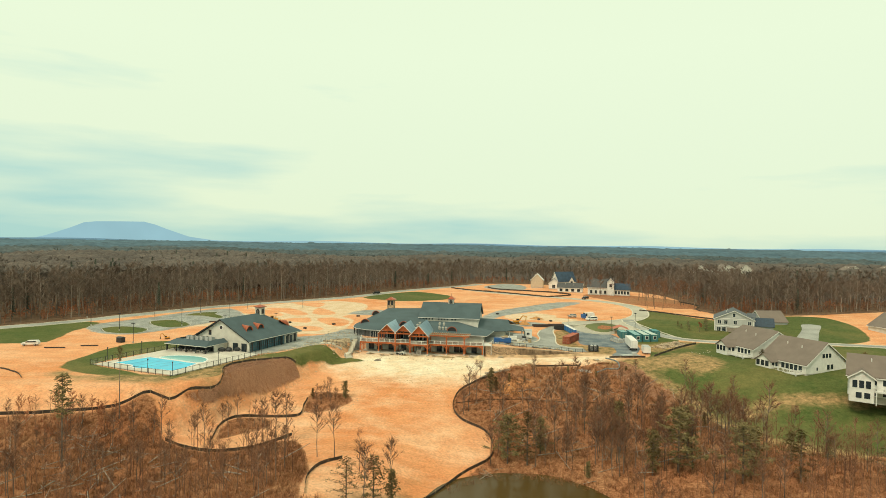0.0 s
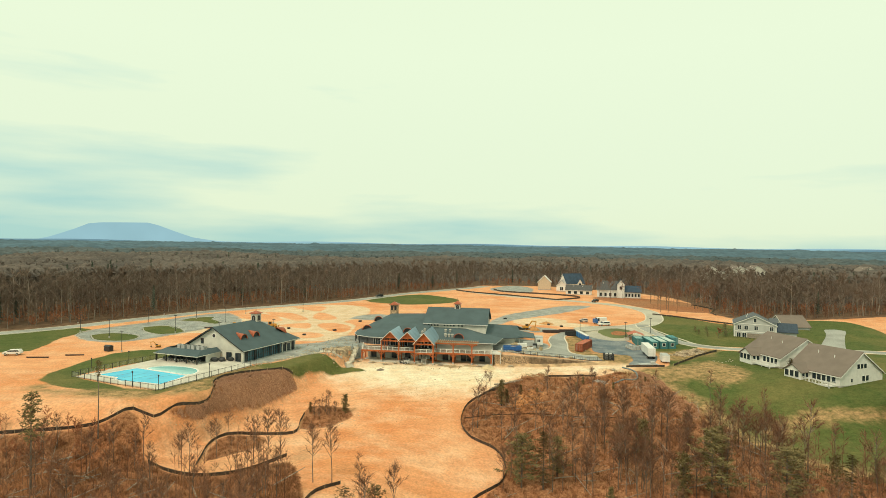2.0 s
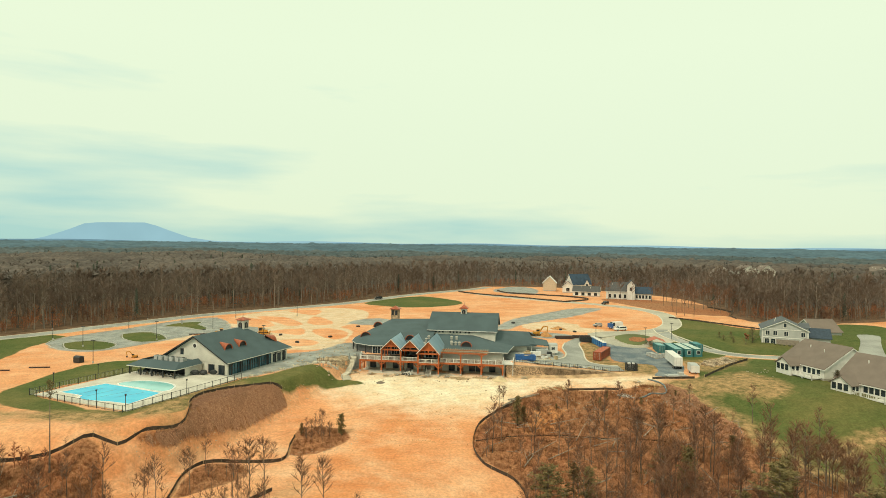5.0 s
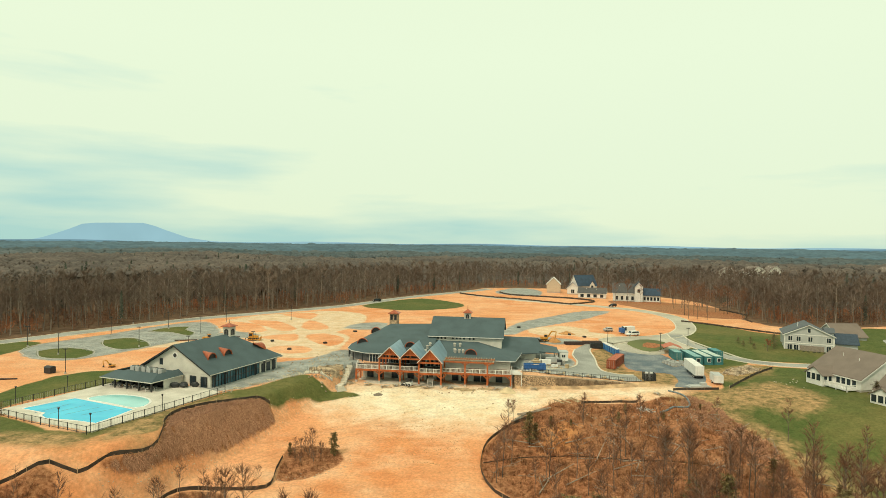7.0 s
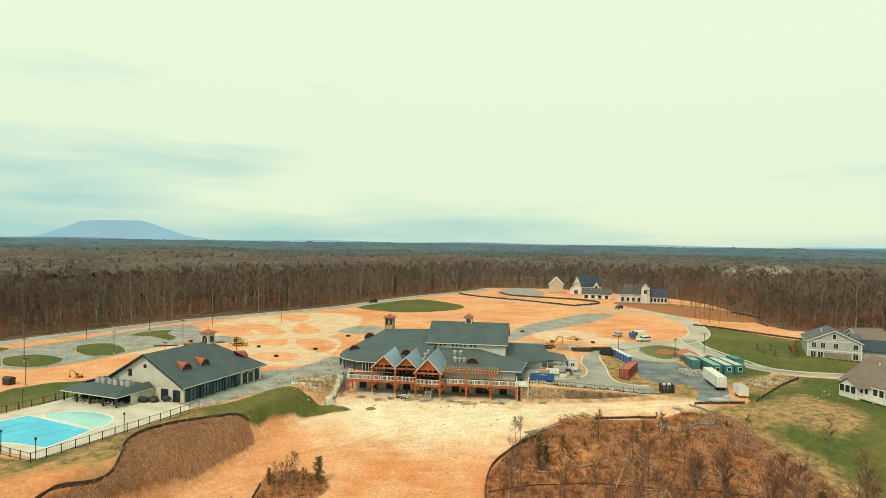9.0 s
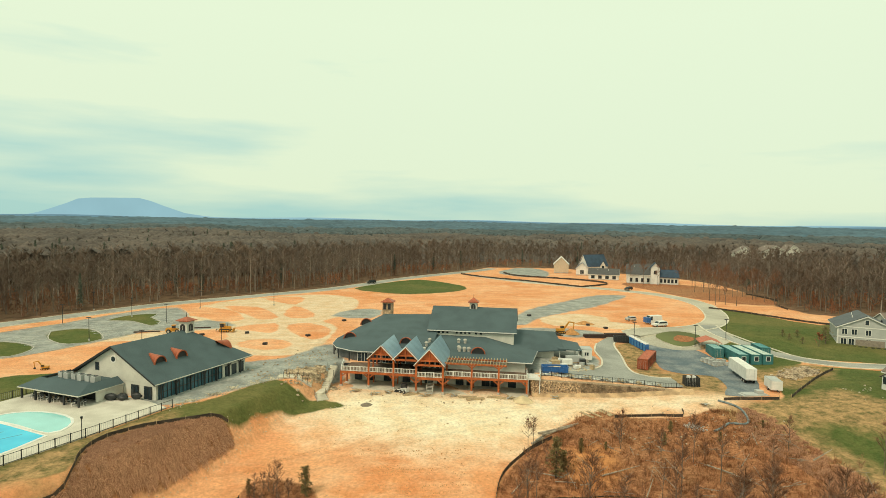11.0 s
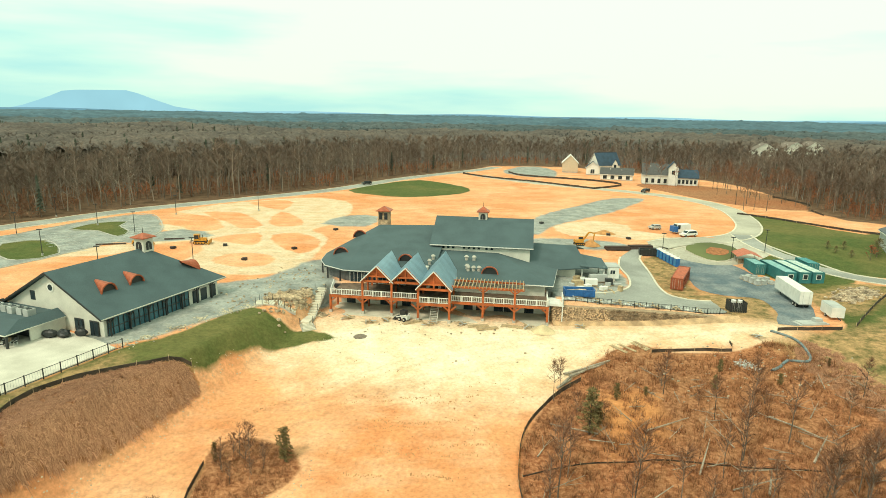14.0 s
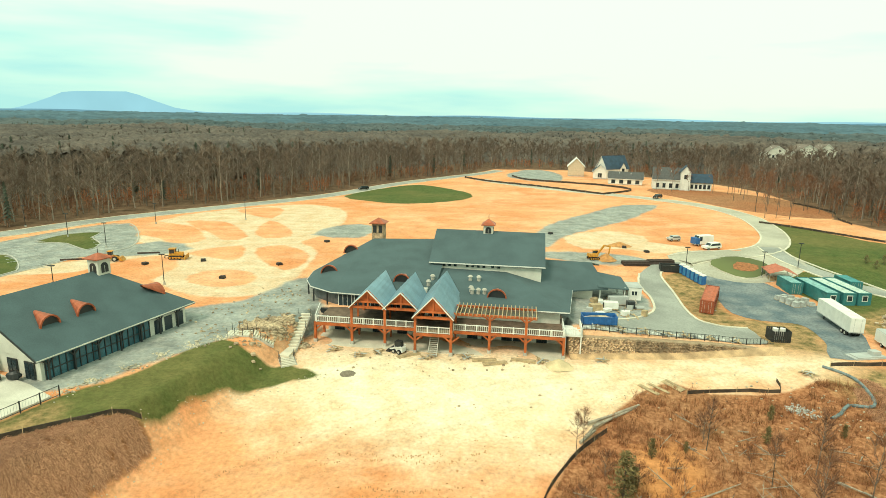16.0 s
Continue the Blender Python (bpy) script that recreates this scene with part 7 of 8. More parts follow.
for k, x in enumerate((-1100, 120, 180, 330, 360, 420, 900, 980, 1300)):
    y = 2500 - 90 * (k % 3)
    f = thing("distant_building", "tiny white building far off in the woods", "building", pose(x, y, 9 + 2 * (k % 2), 0, 0, 8 * k) @ Matrix.Scale(0.7, 4), "distant buildings")
    part("wall", Build().box(-14 - 6 * (k % 2), 14, -8, 8, -20, 9 + 2 * (k % 3)), WHITE, f)
    part("roof", Build().hull([(-21, -9, 9 + 2 * (k % 3)), (15, -9, 9 + 2 * (k % 3)), (15, 9, 9 + 2 * (k % 3)), (-21, 9, 9 + 2 * (k % 3))], [(-20, -1, 12 + 2 * (k % 3)), (14, -1, 12 + 2 * (k % 3)), (14, 1, 12 + 2 * (k % 3)), (-20, 1, 12 + 2 * (k % 3))]), GREYSIDE, f)


for k, (x, y) in enumerate(((-45.3, 24.6), (-54.5, 38), (-36.5, 36.5), (-66, 34), (49.5, 58.5), (54, 54), (33, 76), (-30, 60))):
    t = thing("inlet_box", "dark square drain inlet box on the graded earth", "drain", pose(x, y, hz(x, y), 0, 0, 20 * k), "drain inlets")
    part("frame", Build().box(-0.55, 0.55, -0.55, 0.55, -0.1, 0.5), DARK, t)
    part("grate", Build().box(-0.45, 0.45, -0.45, 0.45, 0.5, 0.56), PIPE, t)
for k, (x, y, r) in enumerate(((-5.6, -2.2, 1.2), (-7.4, -3.0, 1.2), (-3.6, -0.8, 0.9), (-13.0, -6.0, 0.8), (-17.0, -5.6, 0.8), (-20.0, -6.2, 0.9))):
    solid("covered_furniture", Build().blob((0, 0, 0.55), (r, r * 0.7, 0.65), random.Random(80 + k), 10, 6, 0.12), DARK, "patio furniture under a black cover", "furniture", "covered furniture", m=POOLHOUSE @ pose(x, y, 0.55, 0, 0, 15 * k))
chair = thing("patio_chair", "white-framed patio chair with a dark sling seat", "chair", POOLHOUSE @ pose(-21, -8.0, 0.57), "patio chairs")
part("seat", Build().box(-0.3, 0.3, -0.3, 0.3, 0.40, 0.46), DARK, chair, "dark sling seat")
part("backrest", Build().hull([(-0.3, 0.26, 0.46), (0.3, 0.26, 0.46), (0.3, 0.32, 0.46), (-0.3, 0.32, 0.46)], [(-0.3, 0.42, 1.05), (0.3, 0.42, 1.05), (0.3, 0.47, 1.05), (-0.3, 0.47, 1.05)]), DARK, chair)
for px in (-0.28, 0.28):
    for py in (-0.28, 0.28):
        part("leg", Build().beam((px, py, 0), (px, py, 0.62 if py < 0 else 0.44), 0.05), WHITE, chair)
    part("armrest", Build().beam((px, -0.28, 0.62), (px, 0.34, 0.66), 0.06), WHITE, chair)
chair_g = random.Random(17)
for k in range(13):
    copy_thing(chair, POOLHOUSE @ pose(-20.2 + 0.92 * k + chair_g.uniform(-0.2, 0.2), -8.0 + chair_g.uniform(-0.5, 0.9), 0.57, 0, 0, chair_g.uniform(0, 360)))
# ---- far estate ----
NAVY = mat("navy_shingle", (0.035, 0.07, 0.115), 0.8, var=0.15, scale=0.5)
SANDY = mat("sandy_sheathing", (0.62, 0.50, 0.36), 0.85, var=0.08)
e1 = house(75.8, 256, 4.6, -12, 9.5, 11, 5.6, 10.2, SANDY, WHITE, "sand-coloured barn-like house with a white roof")
e2 = house(90.0, 247, 4.6, -65, 9.0, 16, 6.0, 12.5, WHITE, NAVY, "white farmhouse with a steep navy roof")
for k in range(2):
    window(e2, 2.0 + k * 3.2, 3.2 + k * 3.2, 0, 1.0, 3.0, 1)
    window(e2, 2.0 + k * 3.2, 3.2 + k * 3.2, 0, 4.4, 6.2, 1)
cg = part("cross_gable", Build().box(5.0, 9.8, 9.5, 13.5, 0, 6.0), WHITE, e2)
part("gable_front", Build().hull([(9.6, 9.5, 6.0), (9.6, 13.5, 6.0), (9.6, 11.5, 8.6)], [(9.8, 9.5, 6.0), (9.8, 13.5, 6.0), (9.8, 11.5, 8.6)]), WHITE, cg)
for s_ in (-1, 1):
    q = [(10.1, 11.5 + s_ * 2.4, 5.6), (10.1, 11.5, 8.9), (5.5, 11.5, 8.9), (5.5, 11.5 + s_ * 2.4, 5.6)]
    part("gable_roof", Build().slab(q if s_ > 0 else q[::-1], -0.18), NAVY, cg)
part("pane", Build().box(9.79, 9.85, 10.6, 12.4, 3.6, 5.6), GLASS, cg)
for k in range(3):
    part("side_pane", Build().box(8.99, 9.06, 1.2 + 2.7 * k, 2.6 + 2.7 * k, 1.0, 3.2), GLASS, e2)
e5 = house(87.0, 241, 4.6, -14, 7.5, 8, 4.2, 7.6, WHITE, NAVY, "white gabled wing of the far estate")
window(e5, 2.6, 4.8, 0, 0.6, 3.0, 1)
e3 = house(104.5, 209, 4.5, 72, 8, 17, 3.2, 6.2, WHITE, mat("charcoal_shingle", (0.10, 0.10, 0.10), 0.85), "long low white outbuilding with a dark roof")
for k in range(4):
    side_window(e3, 1.5 + k * 4, 3.5 + k * 4, 0.5, 2.4)
e4 = house(117.5, 192, 4.5, 74, 10, 13, 5.2, 10.2, WHITE, MATS["charcoal_shingle"], "white farmhouse with a dark roof and gabled tower")
for k in range(4):
    side_window(e4, 1.0 + k * 3.0, 2.4 + k * 3.0, 0.8, 3.0)
part("tower", Build().box(-1.5, 3.0, -4.0, 0.5, 0, 9.0), WHITE, e4)
for s_ in (-1, 1):
    q = [(-2.0, -1.75 + s_ * 2.8, 8.7), (-2.0, -1.75, 12.0), (3.4, -1.75, 12.0), (3.4, -1.75 + s_ * 2.8, 8.7)]
    part("tower_roof", Build().slab(q[::-1] if s_ > 0 else q, 0.2), NAVY, e4)
part("tower_gable", Build().hull([(-1.5, -4.0, 8.9), (-1.5, 0.5, 8.9), (-1.5, -1.75, 11.6)], [(-1.3, -4.0, 8.9), (-1.3, 0.5, 8.9), (-1.3, -1.75, 11.6)]), WHITE, e4)
side_window(e4, -2.5, -1.0, 5.5, 7.5, -1.5)
part("wing", Build().box(1, 8, -14, -4, 0, 4.0), WHITE, e4)
part("wing_roof", Build().slab([(0.4, -14.5, 3.9), (4.5, -14.5, 7.8), (4.5, -3.6, 7.8), (0.4, -3.6, 3.9)][::-1], 0.22).slab([(4.5, -14.5, 7.8), (8.6, -14.5, 3.9), (8.6, -3.6, 3.9), (4.5, -3.6, 7.8)], 0.22), NAVY, e4)
for k in range(5):
    side_window(e4, -13.4 + k * 1.9, -12.2 + k * 1.9, 0.8, 2.8, 1.0)
for x, y, rz, W in ((232, 330, -12, 16), (262, 345, 8, 22), (290, 362, 0, 14), (400, 372, 5, 18), (424, 360, -8, 20)):
    f = house(x, y, hz(x, y) + 3, rz, W, 12, 8.5, 13.5, CREAM, BROWNROOF, "pale house among the far woods")
    for k in range(4):
        window(f, 1.2 + k * (W - 2) / 4, 2.6 + k * (W - 2) / 4, 0, 1.2, 3.2, 0)
        window(f, 1.2 + k * (W - 2) / 4, 2.6 + k * (W - 2) / 4, 0, 5, 7, 0)

# ---- bare woods ----
def proto_tree(seed, height_m, spread, limbs, twigs, sides=3, tw=0.10, bush=False, stout=1.0, low=0.30):
    """A bare tree as triangles: tapered trunk and limbs, and sprays of twigs."""
    g = random.Random(seed)
    vs, ts, wood = [], [], []

    def tube(a, b, r0, r1):
        a, b = np.array(a), np.array(b)
        d = b - a
        d = d / max(np.linalg.norm(d), 1e-6)
        s = np.cross(d, (0.3, 0.9, 0.1))
        s /= np.linalg.norm(s)
        u = np.cross(d, s)
        k = len(vs)
        for p, r in ((a, r0), (b, r1)):
            for i in range(sides):
                an = 2 * math.pi * i / sides
                vs.append(p + (s * math.cos(an) + u * math.sin(an)) * r)
        for i in range(sides):
            j = (i + 1) % sides
            ts.append((k + i, k + j, k + sides + j))
            ts.append((k + i, k + sides + j, k + sides + i))

    pts, r = [np.zeros(3)], (height_m * 0.0095 + 0.04) * stout
    segs = 4
    for k in range(segs):
        pts.append(pts[-1] + np.array((g.uniform(-1, 1) * height_m * 0.02, g.uniform(-1, 1) * height_m * 0.02, height_m * 0.88 / segs)))
    for k in range(segs):
        tube(pts[k] - (0, 0, 0.3 if k == 0 else 0), pts[k + 1], r * (1 - k / segs * 0.85), r * (1 - (k + 1) / segs * 0.85))
    ends = [(pts[-1], np.array((0, 0, 1.0)))]
    for k in range(limbs):
        f = g.uniform(low if not bush else 0.02, 0.95)
        i = min(int(f * segs), segs - 1)
        p = pts[i] + (pts[i + 1] - pts[i]) * (f * segs - i)
        an = k * 2.4 + g.uniform(-0.5, 0.5)
        ln = height_m * spread * (1.15 - f) * g.uniform(0.7, 1.2)
        d = np.array((math.cos(an), math.sin(an), g.uniform(0.7, 1.7)))
        d /= np.linalg.norm(d)
        q = p + d * ln
        tube(p, q, r * 0.5 * (1.1 - f * 0.6), r * 0.14)
        ends += [(q, d), (p + d * ln * 0.6, d)]
    wood_count = len(ts)
    for k in range(twigs):
        p, d = ends[k % len(ends)]
        e = d + np.array((g.gauss(0, 0.6), g.gauss(0, 0.6), g.gauss(0.25, 0.4)))
        e /= np.linalg.norm(e)
        ln = height_m * g.uniform(0.06, 0.15)
        p = p + e * g.uniform(-0.25, 0.1) * ln
        s = np.cross(e, (g.uniform(-1, 1), g.uniform(-1, 1), 0.2))
        s /= max(np.linalg.norm(s), 1e-6)
        i = len(vs)
        vs.extend([p - s * tw, p + s * tw, p + e * ln])
        ts.append((i, i + 1, i + 2))
    return np.array(vs), np.array(ts), wood_count


def scatter(protos, places, rng, drape=False):
    """Joins turned and scaled copies into arrays; draped ones follow the slope under them."""
    co, tr, base = [], [], 0
    for x, y, s, sz in places:
        v, t, _ = protos[rng.randrange(len(protos))]
        a = rng.uniform(0, 2 * math.pi)
        c, d = math.cos(a) * s, math.sin(a) * s
        w = np.empty_like(v)
        w[:, 0], w[:, 1], w[:, 2] = v[:, 0] * c - v[:, 1] * d + x, v[:, 0] * d + v[:, 1] * c + y, v[:, 2] * sz
        if not drape:
            w[:, 2] += hz(x, y)
        co.append(w)
        tr.append(t + base)
        base += len(v)
    co = np.concatenate(co)
    if drape:
        co[:, 2] += height(co[:, 0], co[:, 1])
    return co, np.concatenate(tr)


class Still:
    """Chooses copies in turn and hardly turns them, so that blades lie one way."""

    def __init__(self):
        self.g = random.Random(77)

    def randrange(self, n):
        return self.g.randrange(n)

    def uniform(self, a, b):
        return self.g.gauss(0, 0.5)


def far_woods():
    rng = random.Random(7)
    near = [proto_tree(100 + k, 19, 0.24 + 0.03 * (k % 3), 11, 150, 3, 0.11) for k in range(9)]
    far = [proto_tree(140 + k, 19, 0.34, 5, 60, 3, 0.22) for k in range(5)]
    spots_n, spots_f = [], []
    cand = []
    d = 130.0
    while d < 1000:
        step = 5.0 + max(0, d - 300) * 0.016
        n = int(1.84 * d / step)
        for k in range(n):
            an = -0.95 + 1.90 * (k + rng.random()) / n
            cand.append((d * math.sin(an) + rng.uniform(-2, 2), -110 + d * math.cos(an) + rng.uniform(-2, 2), d))
        d += step
    cx, cy = np.array([c[0] for c in cand]), np.array([c[1] for c in cand])
    sd = inside(CLEARING, cx, cy)
    for (x, y, d), s in zip(cand, sd):
        if s > -5 or y < 0 and x > 0 or y < -30 or (210 < x < 320 and 265 < y < 372 or 385 < x < 455 and 300 < y < 380) and rng.random() < 0.8:
            continue
        sz = rng.uniform(0.62, 1.22)
        if -s < 60 and d < 520:
            spots_n.append((x, y, sz * rng.uniform(0.9, 1.2), sz))
        else:
            sz = 0.62 + 0.45 * (sz - 0.5)
            spots_f.append((x, y, sz * rng.uniform(1.1, 1.5), sz))
    near_wood, near_twig = [(v, t[:k], k) for v, t, k in near], [(v, t[k:], k) for v, t, k in near]
    mid_f = [p for p in spots_f if math.hypot(p[0], p[1] + 110) < 620]
    far_f = [p for p in spots_f if math.hypot(p[0], p[1] + 110) >= 620]
    state = rng.getstate()
    for name, pr, sp, mt, lab in (("woods_edge_trunks", near_wood, spots_n, WOODSTRUNK, "pale slender trunks along the edge of the bare woods"), ("woods_edge", near_twig, spots_n, WOODS, "brown twig crowns of the bare winter woods"), ("woods", far, mid_f, WOODSFAR, "bare brown winter woods of tall thin trees"), ("woods_far", far, far_f, WOODSHAZE, "bare woods far beyond the clearing, tinted blue-grey for haze")):
        rng.setstate(state)
        co, tr = scatter(pr, sp, rng)
        used, tr = np.unique(tr, return_inverse=True)
        tagged(new(name, raw_mesh(name, co[used], tr.reshape(-1, 3), mt)), lab, "woods", kind="stuff")
    shrub = [proto_tree(180 + k, 4.5, 0.45, 9, 60, 3, 0.13, True) for k in range(5)]
    low = [(x + rng.uniform(-3, 3), y + rng.uniform(-3, 3), rng.uniform(0.7, 1.5), rng.uniform(0.6, 1.3)) for (x, y, _, _) in spots_n for _ in range(2) if rng.random() < 0.6]
    red = [p for p in low if waves(np.array(p[0]), np.array(p[1]), 17) > 0.25]
    grey = [p for p in low if waves(np.array(p[0]), np.array(p[1]), 17) <= 0.25]
    for name, sp, mt, lab in (("woods_understorey", grey, TWIG, "grey-brown understorey along the edge of the woods"), ("russet_understorey", red, RUSSET, "russet leaves still on saplings at the wood's edge")):
        co, tr = scatter(shrub, sp, rng)
        tagged(new(name, raw_mesh(name, co, tr, mt)), lab, "brush", kind="stuff")
    firs = []
    for k in range(14):
        r = random.Random(900 + k)
        vs, ts = [], []
        for q in range(70):
            f = q / 70
            an, ln = q * 2.4, 3.4 * (1.08 - f) * r.uniform(0.7, 1.2)
            p = np.array((0, 0, 16 * (0.15 + 0.85 * f)))
            e = np.array((math.cos(an) * ln, math.sin(an) * ln, -0.3))
            s = np.array((-math.sin(an), math.cos(an), 0)) * 0.7
            i = len(vs)
            vs += [p + e * 0.5 - s, p + e * 0.5 + s, p + e, p + np.array((0, 0, 0.9))]
            ts += [(i, i + 1, i + 2), (i, i + 3, i + 1)]
        firs.append((np.array(vs), np.array(ts), 0))
    spots = [(x + 2, y + 2, rng.uniform(0.7, 1.2), rng.uniform(0.7, 1.15)) for (x, y, _, _) in spots_f if waves(np.array(x), np.array(y), 70) > 0.5 and rng.random() < 0.22] + [(x, y, 0.7, 0.8) for (x, y, _, _) in spots_n if rng.random() < 0.02]
    co, tr = scatter(firs, spots, rng)
    tagged(new("evergreen_woods", raw_mesh("evergreen_woods", co, tr, FARNEEDLE)), "dark evergreens scattered through the bare woods", "woods", kind="stuff")


far_woods()


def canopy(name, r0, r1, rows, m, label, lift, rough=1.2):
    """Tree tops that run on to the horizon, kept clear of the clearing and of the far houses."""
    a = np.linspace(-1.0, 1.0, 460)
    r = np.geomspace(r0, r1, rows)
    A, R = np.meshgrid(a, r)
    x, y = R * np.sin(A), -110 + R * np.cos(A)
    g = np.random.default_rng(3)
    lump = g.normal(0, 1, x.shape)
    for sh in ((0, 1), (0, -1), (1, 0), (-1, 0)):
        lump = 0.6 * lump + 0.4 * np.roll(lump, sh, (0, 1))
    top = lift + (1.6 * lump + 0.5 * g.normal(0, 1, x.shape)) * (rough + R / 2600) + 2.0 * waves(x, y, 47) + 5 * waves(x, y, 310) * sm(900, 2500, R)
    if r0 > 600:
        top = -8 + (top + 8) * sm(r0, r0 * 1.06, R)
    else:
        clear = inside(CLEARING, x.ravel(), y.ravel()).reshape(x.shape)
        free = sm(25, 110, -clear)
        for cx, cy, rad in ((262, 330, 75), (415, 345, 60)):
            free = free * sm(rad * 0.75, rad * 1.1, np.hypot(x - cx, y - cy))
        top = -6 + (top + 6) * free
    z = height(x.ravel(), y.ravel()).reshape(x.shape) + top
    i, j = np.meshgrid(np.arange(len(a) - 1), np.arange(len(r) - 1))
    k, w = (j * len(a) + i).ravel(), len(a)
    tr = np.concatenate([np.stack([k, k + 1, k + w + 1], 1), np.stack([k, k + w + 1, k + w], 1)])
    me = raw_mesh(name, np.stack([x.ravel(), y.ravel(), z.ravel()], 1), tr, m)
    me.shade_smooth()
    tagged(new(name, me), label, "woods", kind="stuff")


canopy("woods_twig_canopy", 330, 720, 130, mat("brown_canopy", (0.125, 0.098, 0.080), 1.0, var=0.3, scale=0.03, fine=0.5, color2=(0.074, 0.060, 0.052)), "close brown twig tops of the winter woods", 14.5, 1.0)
# the two farther bands get bluer: aerial haze put into their base colours
canopy("woods_canopy", 680, 1150, 80, mat("hazed_canopy", (0.082, 0.098, 0.102), 1.0, var=0.3, scale=0.012, fine=0.12, color2=(0.038, 0.064, 0.072)), "woods beyond the clearing with haze tinted into their colour", 14.5)
canopy("pine_canopy", 1080, 4650, 110, mat("blue_haze_canopy", (0.068, 0.135, 0.180), 1.0, var=0.25, scale=0.006, fine=0.05, color2=(0.036, 0.080, 0.112)), "far woods running to the horizon, coloured blue for haze", 15)


def ridge(name, R, a0, a1, prof, colour, label):
    """A far ridge against the sky, glowing flat with the haze in its colour."""
    b = Build()
    n = 120
    for k in range(n):
        t0, t1 = a0 + (a1 - a0) * k / n, a0 + (a1 - a0) * (k + 1) / n
        p = lambda t, z: (R * math.sin(t), -95 + R * math.cos(t), z)
        b.poly(p(t0, -60), p(t1, -60), p(t1, prof(t1)), p(t0, prof(t0)))
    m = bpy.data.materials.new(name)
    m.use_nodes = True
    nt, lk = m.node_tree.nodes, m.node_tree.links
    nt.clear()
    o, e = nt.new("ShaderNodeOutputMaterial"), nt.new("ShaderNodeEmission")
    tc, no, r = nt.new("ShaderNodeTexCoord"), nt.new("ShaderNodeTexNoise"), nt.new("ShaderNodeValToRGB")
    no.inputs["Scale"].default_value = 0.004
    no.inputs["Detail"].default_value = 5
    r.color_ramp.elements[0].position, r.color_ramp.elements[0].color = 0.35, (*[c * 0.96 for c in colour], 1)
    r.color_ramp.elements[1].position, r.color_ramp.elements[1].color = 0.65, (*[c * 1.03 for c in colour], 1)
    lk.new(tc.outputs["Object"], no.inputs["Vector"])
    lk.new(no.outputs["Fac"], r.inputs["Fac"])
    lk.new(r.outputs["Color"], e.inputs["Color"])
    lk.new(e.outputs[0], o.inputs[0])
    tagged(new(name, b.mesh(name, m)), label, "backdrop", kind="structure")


def mountain(t):
    k = float(np.interp(t, [-0.612, -0.575, -0.556, -0.53, -0.506, -0.475, -0.458, -0.41, -0.37], [0, 0.55, 0.88, 0.95, 1.0, 0.95, 0.8, 0.16, 0]))
    return 34 + 124 * k + 4 * math.sin(t * 90) * k + 5 * math.sin(t * 23)


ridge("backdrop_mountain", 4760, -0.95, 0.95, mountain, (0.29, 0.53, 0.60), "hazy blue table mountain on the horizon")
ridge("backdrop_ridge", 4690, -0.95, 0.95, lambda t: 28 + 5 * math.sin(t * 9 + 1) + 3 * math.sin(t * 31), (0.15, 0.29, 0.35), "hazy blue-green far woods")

# ---- trees near the camera's way ----
def split_tree(seed, h, spread, limbs, twigs, tw, bush=False):
    v, t, k = proto_tree(seed, h, spread, limbs, twigs, 5, tw, bush, 0.68 if not bush else 0.5, 0.42)
    # the trunk's four lengths have five sides of two triangles each
    return raw_mesh("trunk", v, t[:40], BARK), raw_mesh("branchwork", v, t[40:k], BARK), raw_mesh("crown", v, t[k:], TWIG)


BARE = [split_tree(300 + k, 9.0, 0.25 + 0.035 * (k % 4), 15 + 2 * k, 250 + 25 * k, 0.022) for k in range(8)]
SHRUBS = [split_tree(320 + k, 3.0, 0.62, 26, 420, 0.022, True) for k in range(3)]


def bare_tree(x, y, h, k, rz, label="bare slender winter tree with fine twigs"):
    t = thing("bare_tree", label, "tree", pose(x, y, hz(x, y) - 0.1, 0, 0, rz) @ Matrix.Diagonal((h / 9 * 0.95, h / 9 * 0.95, h / 9, 1)), "bare trees")
    for nm, me in zip(("trunk", "branchwork", "crown"), BARE[k % len(BARE)]):
        o = new(nm, me)
        o.parent = t
        if nm != "trunk":
            o["kind"] = "stuff"


def russet_tree(x, y, h):
    t = thing("russet_tree", "small tree that keeps its red-brown winter leaves", "tree", pose(x, y, hz(x, y)) @ Matrix.Scale(h / 4, 4))
    v, f, k = proto_tree(390, 4.0, 0.45, 20, 520, 5, 0.07, True, 0.8)
    part("trunk", Build(), BARK, t).data = raw_mesh("trunk", v, f[:k], BARK)
    crown = part("crown", Build(), RUSSET, t, "red-brown leaves")
    crown.data = raw_mesh("crown", v, f[k:], RUSSET)
    crown["kind"] = "stuff"


russet_tree(111.0, 36.9, 4.4)


def bare_shrub(x, y, h, k):
    t = thing("bare_shrub", "broad bare shrub of many thin stems", "shrub", pose(x, y, hz(x, y) - 0.05, 0, 0, 71 * k) @ Matrix.Scale(h / 3, 4), "bare shrubs")
    for nm, me in zip(("stem", "branchwork", "crown"), SHRUBS[k % 3]):
        o = new(nm, me)
        o.parent = t
        if nm != "stem":
            o["kind"] = "stuff"


